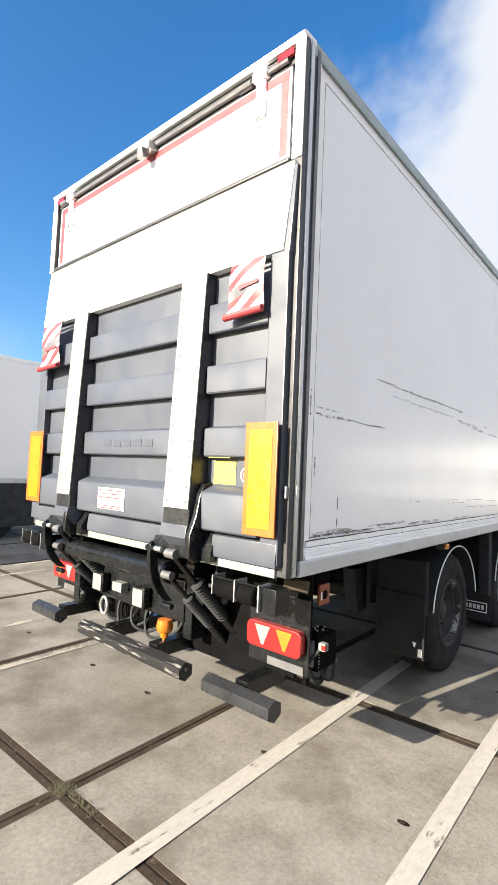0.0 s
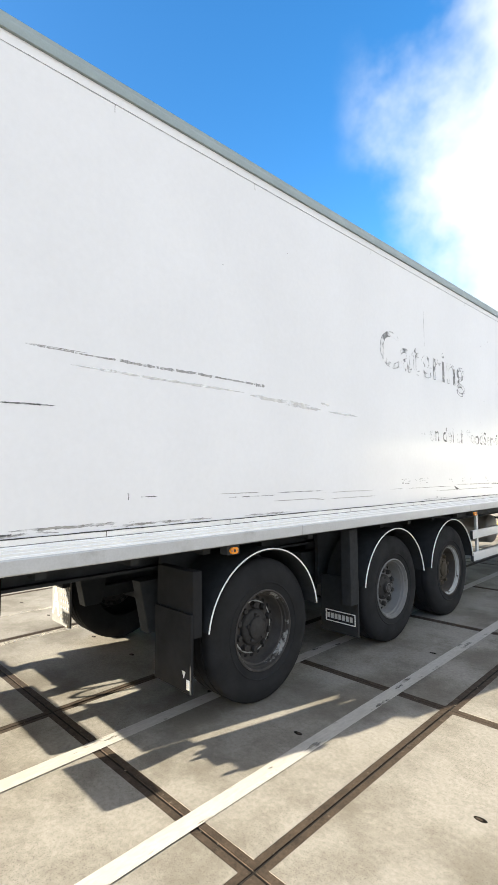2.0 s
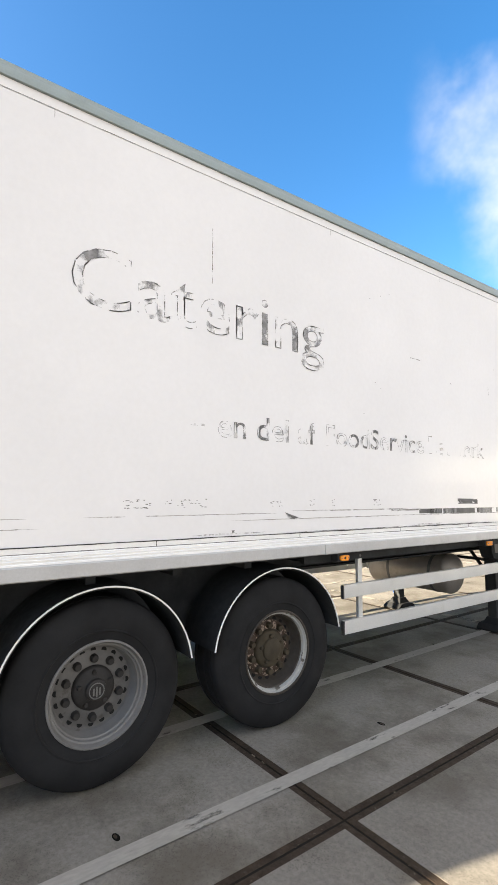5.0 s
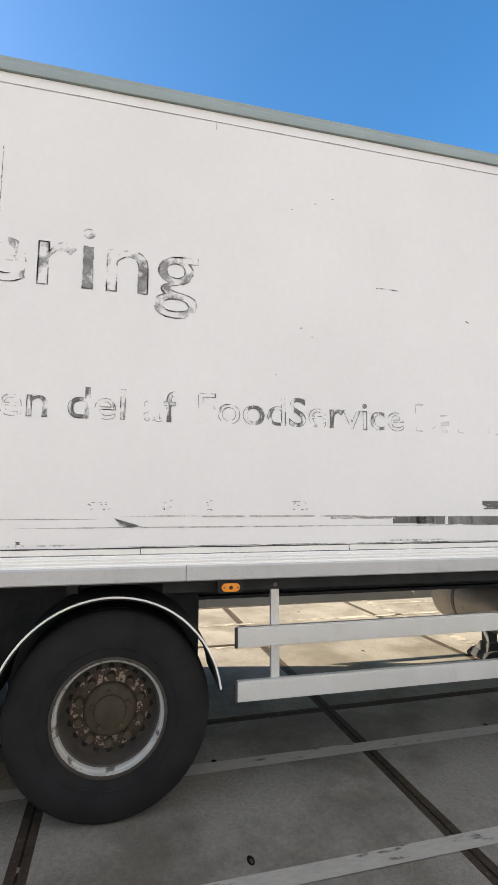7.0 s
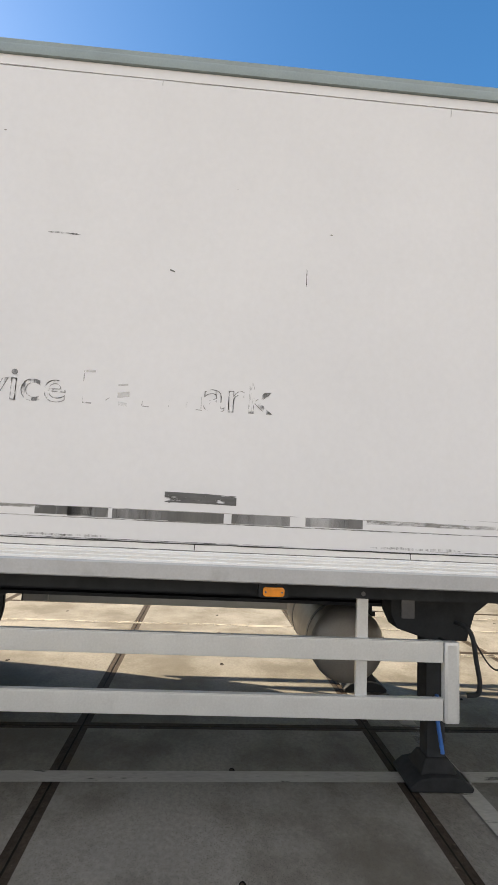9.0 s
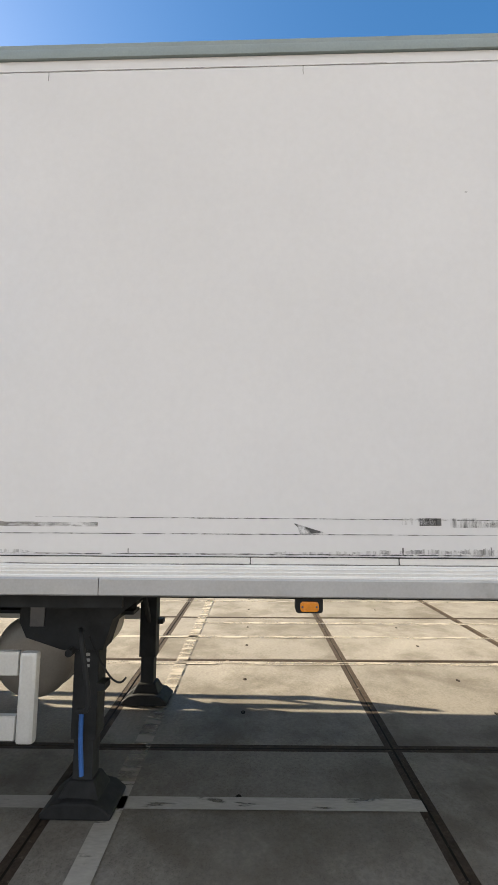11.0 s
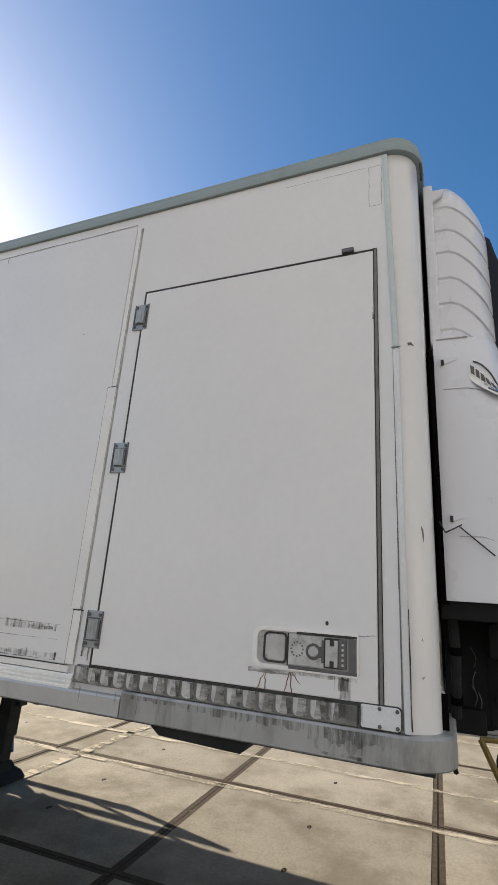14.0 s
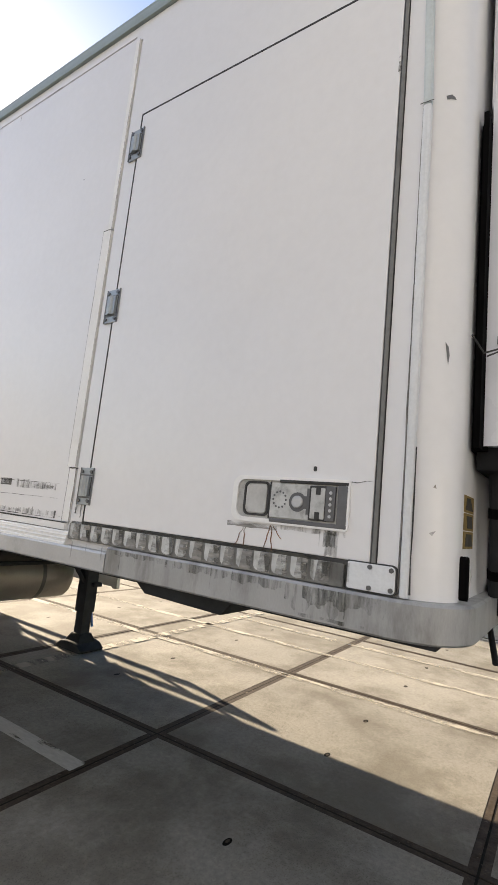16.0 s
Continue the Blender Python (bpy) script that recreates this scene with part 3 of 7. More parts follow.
for side in (1, -1):
    s = (lambda x: x) if side > 0 else mx
    part("sill_ledge", Geo().prism([(s(-0.02), 1.3005), (s(0.020), 1.3005), (s(0.019), 1.309), (s(0.0125), 1.312), (s(0.0155), 1.325), (s(0.009), 1.328), (s(0.0115), 1.341), (s(0.005), 1.344), (s(0.006), 1.352), (s(0.002), 1.358), (s(-0.02), 1.358)], "y", 0.28, 12.33), M_TRIM, trailer)
    part("sill_strip", Geo().box(min(s(-0.02), s(0.0)), max(s(-0.02), s(0.0)), 0.31, 12.29, 1.361, 1.393), M_TRIM, trailer, bevel=0.002)
    part("side_panel", Geo().box(min(s(-0.02), s(-0.005)), max(s(-0.02), s(-0.005)), 0.335, 12.27, 1.396, 3.937), M_WHITE, trailer, bevel=0.002)
    part("top_strip", Geo().box(min(s(-0.02), s(-0.0038)), max(s(-0.02), s(-0.0038)), 0.29, 13.775, 3.942, 4.003), M_TRIM if side < 0 else M_WHITE, trailer, bevel=0.002)
    part("end_strip", Geo().box(min(s(-0.02), s(0.002)), max(s(-0.02), s(0.002)), 0.285, 0.333, 1.396, 3.942), M_TRIM, trailer, bevel=0.002)

# dark, partly washed-out joints on the visible side
SK = 0.0022


def jitter_line(y0, y1, z, h, step=0.12, x=SK, wob=0.0015):
    n = max(2, int((y1 - y0) / step))
    return Geo().ribbon([(y0 + (y1 - y0) * i / n, z + rnd.uniform(-wob, wob), h * rnd.uniform(0.5, 1.25)) for i in range(n + 1)], x)


def jitter_post(y, z0, z1, h, step=0.08, x=SK, wob=0.0015):
    n = max(2, int((z1 - z0) / step))
    pts = [(y + rnd.uniform(-wob, wob), z0 + (z1 - z0) * i / n, h * rnd.uniform(0.5, 1.25)) for i in range(n + 1)]
    s = Geo()
    a, b = [(x, p[0] - p[2], p[1]) for p in pts], [(x, p[0] + p[2], p[1]) for p in pts]
    k = len(pts)
    return s.add(a + b, [(i, k + i, k + i + 1, i + 1) for i in range(k - 1)])


part("panel_joint", jitter_line(0.32, 12.29, 3.9395, 0.0026, x=-0.0028), M_FAINT, trailer, "dirty upper joint")
part("panel_joint", jitter_line(0.30, 12.29, 1.3945, 0.0030), M_SEAM, trailer, "dirty lower joint")
part("panel_joint", jitter_line(0.30, 12.30, 1.3605, 0.0024), M_GROOVE, trailer)
part("panel_joint", jitter_post(0.334, 1.40, 3.92, 0.0030), M_GROOVE, trailer)
for y in (1.52, 2.45, 3.9, 5.05, 6.22, 7.41, 8.50, 9.61, 10.92, 11.6):
    part("strip_joint", jitter_post(y, 1.362, 1.395, 0.0025, 0.02), M_SEAM, trailer)
for y in (1.55, 2.73, 4.34, 6.60, 8.17, 9.83, 11.19):
    part("strip_joint", jitter_post(y, 3.885, 3.940, 0.0020, 0.02, x=-0.0036), M_GROOVE, trailer)

# front frame section and the side door
for y0, y1, z0, z1 in ((12.325, 12.41, 1.34, 3.944), (12.41, 13.736, 3.42, 3.944), (13.736, 13.7965, 1.34, 3.944), (12.275, 12.325, 3.9, 3.944)):
    part("door_surround", Geo().box(-0.02, 0.0, y0, y1, z0, z1), M_WHITE, trailer)
part("cover_strip", Geo().box(-0.02, 0.005, 12.283, 12.312, 2.825, 3.905), M_TRIM, trailer, bevel=0.002)
part("cover_strip", Geo().box(-0.02, 0.007, 12.258, 12.313, 1.645, 2.818), M_TRIM, trailer, bevel=0.002)
part("cover_strip", Geo().box(-0.02, 0.006, 12.276, 12.322, 1.400, 1.638), M_TRIM, trailer, bevel=0.002)
for y, z0, z1, h in ((12.3145, 2.82, 3.90, 0.0022), (12.257, 1.65, 2.82, 0.0016), (12.3150, 1.65, 2.82, 0.0018), (12.275, 1.40, 1.64, 0.002), (12.324, 1.40, 1.64, 0.003)):
    part("panel_joint", jitter_post(y, z0, z1, h, x=0.0078), M_FAINT if z1 > 2 else M_GROOVE, trailer)
part("panel_joint", jitter_line(12.258, 12.315, 2.8215, 0.0028, 0.01, x=0.008), M_SEAM, trailer)
part("panel_joint", jitter_line(12.272, 12.34, 1.6415, 0.0028, 0.01, x=0.008), M_SEAM, trailer)
part("corner_strip", Geo().prism([(13.797, 2.862), (13.824, 2.862), (13.795, 3.99), (13.766, 3.99)], "x", -0.02, 0.010), M_STRIP, trailer, "pale blue-grey sealing strip", bevel=0.009)
part("corner_strip", Geo().prism([(13.803, 1.328), (13.828, 1.328), (13.824, 2.857), (13.797, 2.857)], "x", -0.02, 0.010), M_STRIPLOW, trailer, "faded pale sealing strip", bevel=0.009)
part("panel_joint", jitter_post(13.7985, 1.34, 2.85, 0.0022, x=0.0015), M_GROOVE, trailer)
part("panel_joint", jitter_post(13.829, 1.34, 1.75, 0.0028, x=0.0015), M_SEAM, trailer)
part("panel_joint", jitter_line(13.79, 13.832, 2.86, 0.002, 0.01, x=0.0105), M_SEAM, trailer)
door = part("side_door", Geo().box(-0.02, 0.006, 12.424, 13.716, 1.410, 3.404), M_WHITE, trailer, "flush white insulated side door", bevel=0.005)
for nm, b in (("door_gasket", (12.4135, 12.4215, 1.395, 3.415)), ("door_gasket", (13.717, 13.734, 1.395, 3.418)), ("door_gasket", (12.4215, 13.717, 3.406, 3.415)), ("door_gasket", (12.423, 13.717, 1.392, 1.409))):
    part(nm, Geo().box(-0.02, 0.0045, *b), M_SEAM, door, "dark rubber door seal", bevel=0.002)
part("door_gasket", Geo().box(-0.01, 0.0075, 13.7205, 13.7328, 1.400, 3.412), M_KICK, door, bevel=0.002)
part("door_catch", Geo().box(0.0, 0.022, 13.565, 13.625, 3.415, 3.437), M_FRAME, door, bevel=0.004)


def hinge(z):
    y = 12.409
    h = part("hinge", Geo().box(0.0, 0.010, y - 0.045, y + 0.047, z - 0.082, z + 0.082), M_HINGE, door, "grey steel door hinge", bevel=0.004)
    part("hinge_barrel", Geo().tube([(0.016, y, z - 0.045), (0.016, y, z + 0.045)], 0.013, 14).box(0.008, 0.020, y - 0.028, y + 0.028, z - 0.044, z + 0.044), M_HINGE, h, bevel=0.002)
    for b in ((-0.045, -0.039, -0.082, 0.082), (0.041, 0.047, -0.082, 0.082), (-0.039, 0.041, 0.046, 0.052), (-0.039, 0.041, -0.052, -0.046)):
        part("hinge_rim", Geo().box(0.009, 0.0125, y + b[0], y + b[1], z + b[2], z + b[3]), M_FRAME, h, bevel=0.001)
    for dy in (-0.036, 0.037):
        part("slot", Geo().box(0.006, 0.0115, y + dy - 0.004, y + dy + 0.004, z - 0.042, z + 0.042), M_SEAM, h)
        for dz in (-0.064, 0.064):
            part("bolt", Geo().tube([(0.008, y + dy * 0.85, z + dz), (0.016, y + dy * 0.85, z + dz)], 0.0085, 6), M_FRAME, h)


for z in (3.245, 2.404, 1.563):
    hinge(z)

# recessed door lock
def rounded(y0, y1, z0, z1, rl, rr, n=5):
    pts = []
    for cy, cz, a0, r in ((y1 - rr, z1 - rr, 0, rr), (y0 + rl, z1 - rl, 90, rl), (y0 + rl, z0 + rl, 180, rl), (y1 - rr, z0 + rr, 270, rr)):
        for i in range(n + 1):
            a = radians(a0 + 90 * i / n)
            pts.append((cy + r * math.cos(a), cz + r * math.sin(a)))
    return pts


def ring(outer, inner, x0, x1):
    s, n = Geo(), len(outer)
    v = [(x1, *p) for p in outer] + [(x1, *p) for p in inner] + [(x0, *p) for p in outer] + [(x0, *p) for p in inner]
    f = []
    for i in range(n):
        j = (i + 1) % n
        f += [(i, j, n + j, n + i), (2 * n + i, 2 * n + j, j, i), (n + i, n + j, 3 * n + j, 3 * n + i)]
    return s.add(v, f)


lock = part("lock_recess", ring(rounded(13.215, 13.645, 1.490, 1.645, 0.035, 0.012), rounded(13.235, 13.630, 1.505, 1.632, 0.028, 0.008), 0.004, 0.014), M_TRIM, door, "grimy recessed door lock")
part("lock_floor", Geo().prism(rounded(13.232, 13.633, 1.502, 1.635, 0.028, 0.008), "x", 0.0, 0.0075), M_LOCKFLOOR, lock)
part("lock_gasket", ring(rounded(13.262, 13.362, 1.512, 1.627, 0.022, 0.018), rounded(13.269, 13.355, 1.519, 1.620, 0.017, 0.013), 0.005, 0.0125), M_SEAM, lock)
part("lock_cover", Geo().prism(rounded(13.271, 13.353, 1.521, 1.618, 0.016, 0.012), "x", 0.006, 0.0130), M_LOCKFLOOR, lock, bevel=0.003)
part("lock_groove", Geo().box(0.006, 0.0120, 13.3635, 13.3675, 1.508, 1.628), M_SEAM, lock)
part("lock_plate", Geo().box(0.006, 0.0125, 13.3685, 13.530, 1.512, 1.624), M_PAD, lock, bevel=0.002)
for i in range(12):
    q = 2 * math.pi * i / 12
    part("dial_dot", Geo().tube([(0.012, 13.404 + 0.024 * math.cos(q), 1.571 + 0.026 * math.sin(q)), (0.0134, 13.404 + 0.024 * math.cos(q), 1.571 + 0.026 * math.sin(q))], 0.0038, 6), M_FRAME, lock)
u_cut = [(13.502, 1.530), (13.502, 1.547)] + [(13.470 + 0.031 * math.cos(q), 1.567 + 0.031 * math.sin(q)) for q in np.linspace(-0.7, -2 * math.pi + 0.7, 16)] + [(13.502, 1.588), (13.502, 1.612)]
part("knob_recess", Geo().prism(u_cut + [(13.520, 1.612), (13.520, 1.530)], "x", 0.008, 0.0130), M_FRAME, lock)
part("lock_knob", Geo().lathe([(0.0, 0.020), (0.016, 0.020), (0.020, 0.016), (0.021, 0.008)], (0.0, 13.470, 1.567), "x", 20), M_RAIL, lock)
part("lock_handle", Geo().box(0.008, 0.0165, 13.512, 13.585, 1.514, 1.622), M_SEAM, lock, bevel=0.003)
part("handle_face", Geo().box(0.010, 0.0190, 13.518, 13.567, 1.519, 1.616), M_PAD, lock, bevel=0.004)
for z in (1.531, 1.606):
    part("lock_slot", Geo().box(0.016, 0.0200, 13.536, 13.552, z - 0.012, z + 0.010), M_SEAM, lock)
part("lock_end", Geo().box(0.006, 0.0180, 13.569, 13.600, 1.515, 1.622), M_FRAME, lock, bevel=0.003)
for i in range(5):
    part("lock_rivet", Geo().tube([(0.017, 13.586, 1.530 + 0.018 * i), (0.0205, 13.586, 1.530 + 0.018 * i)], 0.0052, 8), M_RAIL, lock)
# dark strips painted in as the shade under the recess's top and right rim
part("lock_shade", Geo().box(0.006, 0.0150, 13.40, 13.640, 1.6265, 1.636), M_SEAM, lock, bevel=0.002)
part("lock_shade", Geo().box(0.006, 0.0150, 13.607, 13.6385, 1.505, 1.6265), M_FRAME, lock, bevel=0.002)
part("lock_groove", Geo().box(0.006, 0.0150, 13.37, 13.640, 1.496, 1.509), M_FRAME, lock, bevel=0.003)
for y, z, dy, dz in ((13.27, 1.475, -0.03, -0.07), (13.275, 1.47, 0.0, -0.065), (13.375, 1.485, -0.022, -0.085), (13.38, 1.485, 0.004, -0.08), (13.385, 1.485, 0.035, -0.04)):
    pts = [(y + dy * i / 5 + rnd.uniform(-0.004, 0.004), z + dz * i / 5) for i in range(6)]
    part("rust_stain", Geo().add([(0.0068, a - 0.0022, b) for a, b in pts] + [(0.0068, a + 0.0022, b) for a, b in pts], [(i, 6 + i, 7 + i, i + 1) for i in range(5)]), M_RUSTRUN, door)
for y0, y1, z0, z1, m, x in ((13.552, 13.615, 1.412, 1.490, M_RUN, 0.0069), (13.566, 13.606, 1.440, 1.492, M_RUNTHIN, 0.0073), (13.40, 13.64, 1.476, 1.492, M_RUN, 0.0077), (13.20, 13.40, 1.472, 1.489, M_SMEAR, 0.0077)):
    part("grime_run", Geo().ribbon([(y0 + (y1 - y0) * i / 8, (z0 + z1) / 2 - rnd.uniform(0, 0.004), (z1 - z0) / 2 * rnd.uniform(0.8, 1.0)) for i in range(9)], x), m, door)
scuff_pts = [(13.645, 1.640), (13.665, 1.638), (13.69, 1.644), (13.712, 1.645)]
part("scratch", Geo().ribbon([(y, z, 0.0014) for y, z in scuff_pts], 0.0070), M_SCRATCH, door)
part("paint_chip", Geo().prism(rounded(13.515, 13.527, 1.668, 1.684, 0.005, 0.005, 3), "x", 0.005, 0.0072), M_SEAM, door)
for y, z0, z1, h in ((13.713, 3.02, 3.06, 0.005), (13.714, 3.075, 3.09, 0.003)):
    part("paint_chip", jitter_post(y, z0, z1, h, 0.015, x=0.0075, wob=0.003), M_SCRATCH, door)
for y0, y1, z in ((12.36, 12.40, 1.455), (12.345, 12.365, 1.47)):
    part("grime_run", jitter_post(y1, z - 0.03, z + 0.03, 0.006, 0.01, x=0.0072, wob=0.002), M_GRIME, door)

# kick strip with pale worn pads, and the bare corner plate
kick = part("kick_strip", Geo().box(-0.02, 0.008, 12.335, 13.64, 1.328, 1.398), M_KICK, trailer, "grimy dark kick strip with worn pale pads", bevel=0.004)
for i in range(18):
    y = 12.352 + 0.0695 * i
    w = 0.0215 + 0.004 * rnd.random()
    pts = [(y, 1.397), (y + 2.3 * w, 1.397)] + [(y + 1.15 * w + 1.15 * w * math.cos(q), 1.352 - 0.018 * math.sin(q)) for q in np.linspace(0, math.pi, 7)]
    part("pad", Geo().prism(pts, "x", 0.006, 0.0112), M_PAD, kick)
    part("pad_smear", Geo().add([(0.0118, y + 1.5 * w, 1.396), (0.0118, y + 2.6 * w, 1.397), (0.0118, y + 2.4 * w, 1.335), (0.0118, y + 1.9 * w, 1.337)], [(0, 1, 2, 3)]), M_GRIME if i % 3 else M_SMEAR, kick)
    part("pad_smear", Geo().add([(0.0122, y + 1.0 * w, 1.397), (0.0122, y + 2.7 * w, 1.397), (0.0122, y + 2.7 * w, 1.332), (0.0122, y + 0.6 * w, 1.332)], [(0, 1, 2, 3)]), M_SMEAR, kick)
part("plate_seal", Geo().prism(rounded(13.648, 13.7965, 1.3285, 1.4125, 0.006, 0.014, 3), "x", -0.01, 0.0095), M_SEAM, trailer)
plate = part("corner_plate", Geo().prism(rounded(13.652, 13.793, 1.333, 1.409, 0.006, 0.012, 3), "x", -0.01, 0.012), M_STRIPLOW, trailer, "bare aluminium corner plate", bevel=0.002)
for y, z in ((13.72, 1.400), (13.782, 1.398), (13.72, 1.342), (13.782, 1.344)):
    part("rivet", Geo().tube([(0.010, y, z), (0.016, y, z)], 0.007, 8), M_FRAME, plate)
for y0, y1, z0, z1, m, x in ((13.50, 13.645, 1.332, 1.400, M_RUN, 0.0127), (13.54, 13.66, 1.332, 1.402, M_RUNTHIN, 0.0131), (13.46, 13.64, 1.232, 1.318, M_RUN, 0.0268), (13.52, 13.62, 1.260, 1.318, M_RUNTHIN, 0.0272),
                              (13.62, 13.78, 1.262, 1.318, M_RUN, 0.0270), (12.95, 13.46, 1.284, 1.318, M_RUN, 0.0269), (12.64, 13.0, 1.296, 1.318, M_RUN, 0.0271), (13.5, 13.72, 1.226, 1.238, M_RUNTHIN, 0.0276)):
    n = max(6, int((y1 - y0) / 0.012))
    part("grime_run", Geo().add([(x, y0 + (y1 - y0) * i / n, z1) for i in range(n + 1)] + [(x, y0 + (y1 - y0) * i / n, z0 + (z1 - z0) * (0.25 + 0.16 * math.sin(i * 0.71 + y0 * 9) + 0.09 * math.sin(i * 1.9))) for i in range(n + 1)], [(i, i + 1, n + 2 + i, n + 1 + i) for i in range(n)]), m, trailer)
part("grime_run", Geo().ribbon([(12.35 + 0.1 * i, 1.402, 0.0045 + 0.002 * math.sin(i * 2.3)) for i in range(13)], 0.0085), M_GRIME, trailer)
for k in range(15):
    y = 12.40 + 0.097 * k + rnd.uniform(-0.02, 0.02)
    part("grime_run", jitter_post(y, 1.316 - rnd.uniform(0.02, 0.085), 1.322, rnd.uniform(0.001, 0.004), 0.012, x=0.0274, wob=0.001), M_RUN, trailer)

# scratches, torn lettering and tape on the visible side
SX = -0.0036


def scuff(y0, z0, y1, z1, h, mat, n=24, name="scratch"):
    n, drift, pts = max(2 * n, int(abs(y1 - y0) / 0.03)), 0.0, []
    for i in range(n + 1):
        drift = 0.8 * drift + rnd.uniform(-0.12, 0.12) * h
        pts.append((y0 + (y1 - y0) * i / n, z0 + (z1 - z0) * i / n + drift, h * rnd.uniform(0.35, 0.8) * min(1.0, 0.15 + 6 * min(i, n - i) / n)))
    part(name, Geo().ribbon(pts, SX), mat, trailer)


scuff(0.36, 2.078, 0.42, 2.08, 0.006, M_SCRATCH)
scuff(0.40, 2.072, 0.78, 2.078, 0.012, M_HATCH)
scuff(0.72, 2.083, 0.98, 2.068, 0.004, M_SCRATCH)
scuff(0.92, 2.070, 1.22, 2.076, 0.007, M_SCRATCH)
scuff(0.36, 2.115, 0.60, 2.11, 0.006, M_HATCH)
scuff(1.06, 2.384, 1.6, 2.378, 0.007, M_HATCH)
scuff(1.45, 2.378, 2.40, 2.378, 0.014, M_HATCH)
scuff(2.3, 2.380, 2.76, 2.374, 0.010, M_HATCH)
scuff(1.06, 2.389, 1.40, 2.390, 0.003, M_SMEAR)
scuff(2.70, 2.374, 2.82, 2.371, 0.020, M_HATCH, 8)
for y0, y1, z, h in ((2.66, 3.35, 2.285, 0.022), (3.05, 3.5, 2.26, 0.018), (3.5, 3.62, 2.31, 0.014), (1.3, 2.6, 2.31, 0.012), (3.6, 4.05, 2.245, 0.012)):
    scuff(y0, z, y1, z - 0.01, h, M_HAZE, 20, "grime")
for z, y0, y1, m in ((1.575, 1.74, 1.86, M_SCRATCH), (1.572, 2.35, 2.75, M_FAINT), (1.545, 2.45, 2.95, M_SCRATCH), (1.563, 2.95, 3.5, M_SCRATCH), (1.50, 2.9, 3.5, M_FAINT), (1.545, 3.5, 4.3, M_FAINT), (1.49, 3.4, 4.4, M_FAINT), (1.545, 4.6, 6.0, M_FAINT), (1.50, 5.6, 7.4, M_FAINT), (1.56, 6.1, 7.6, M_FAINT)):
    scuff(y0, z, y1, z, 0.0042, m, 60)
for y, z0, z1 in ((0.37, 1.74, 1.84), (0.62, 1.55, 1.62), (0.62, 1.44, 1.50), (0.30, 2.06, 2.20), (1.66, 1.56, 1.60)):
    part("scratch", jitter_post(y, z0, z1, 0.006, 0.012, x=SX if y > 0.33 else 0.003), M_SCRATCH, trailer)
for y0, y1, z, h in ((0.36, 0.80, 1.425, 0.022), (0.62, 1.25, 1.41, 0.014), (1.0, 1.7, 1.432, 0.012), (1.55, 2.3, 1.415, 0.012), (2.6, 3.1, 1.41, 0.010)):
    scuff(y0, z, y1, z, h, M_SMEAR, 30, "grime")
for y0, y1, z, h in ((0.34, 0.75, 1.412, 0.010), (0.75, 1.1, 1.415, 0.008), (9.7, 12.2, 1.406, 0.004), (6.0, 9.0, 1.401, 0.003)):
    scuff(y0, z, y1, z, h, M_SCRATCH, 70, "grime")
for y0, y1, z, h in ((11.0, 11.55, 1.413, 0.010), (11.45, 11.95, 1.420, 0.016), (11.85, 12.24, 1.422, 0.020), (9.4, 9.9, 1.415, 0.010), (7.6, 8.1, 1.413, 0.008), (5.3, 5.9, 1.413, 0.008)):
    scuff(y0, z, y1, z, h, M_RUN, 30, "grime")
for y, z0, z1, h in ((11.62, 1.405, 1.44, 0.004), (12.02, 1.405, 1.455, 0.004), (12.20, 1.405, 1.44, 0.006), (11.88, 1.405, 1.43, 0.003), (5.62, 1.42, 1.435, 0.012), (10.35, 1.405, 1.43, 0.003)):
    part("grime", jitter_post(y, z0, z1, h, 0.01, x=SX + 0.0004), M_SCRATCH, trailer)
scuff(7.63, 2.99, 7.80, 2.988, 0.007, M_SCRATCH, 8)
scuff(8.28, 2.83, 8.31, 2.82, 0.006, M_SCRATCH, 4)
part("scratch", jitter_post(9.02, 2.79, 2.89, 0.003, 0.02, x=SX), M_SCRATCH, trailer)
part("scratch", jitter_post(5.43, 3.15, 3.58, 0.003, 0.03, x=SX), M_SMEAR, trailer)
# small specks and the ghost of a removed label near the roof
for y, z, r in ((7.23, 3.50, 0.007), (7.35, 3.55, 0.006), (7.08, 3.44, 0.005), (7.13, 2.68, 0.007), (7.20, 2.63, 0.006), (6.97, 2.38, 0.006), (9.15, 3.10, 0.007), (2.4, 3.2, 0.005), (8.62, 3.32, 0.005), (12.0, 3.2, 0.006), (3.1, 3.5, 0.005)):
    part("speck", Geo().add([(SX, y - 1.6 * r, z), (SX, y, z + 0.6 * r), (SX, y + 1.4 * r, z + 0.2 * r), (SX, y + 0.3 * r, z - 0.6 * r)], [(0, 1, 2, 3)]), M_SMEAR, trailer)
part("label_ghost", Geo().box(0.0, 0.0010, 13.700, 13.762, 3.68, 3.93), M_WHITE, trailer, "ghost of a removed label")
for y in (13.700, 13.762):
    part("label_outline", jitter_post(y, 3.68, 3.93, 0.0014, 0.03, x=0.0016), M_FAINT, trailer)
for y0, y1, z in ((13.698, 13.764, 3.68), (13.698, 13.764, 3.93), (13.25, 13.68, 3.935)):
    part("label_outline", jitter_line(y0, y1, z, 0.0014, 0.03, x=0.0016), M_FAINT, trailer)
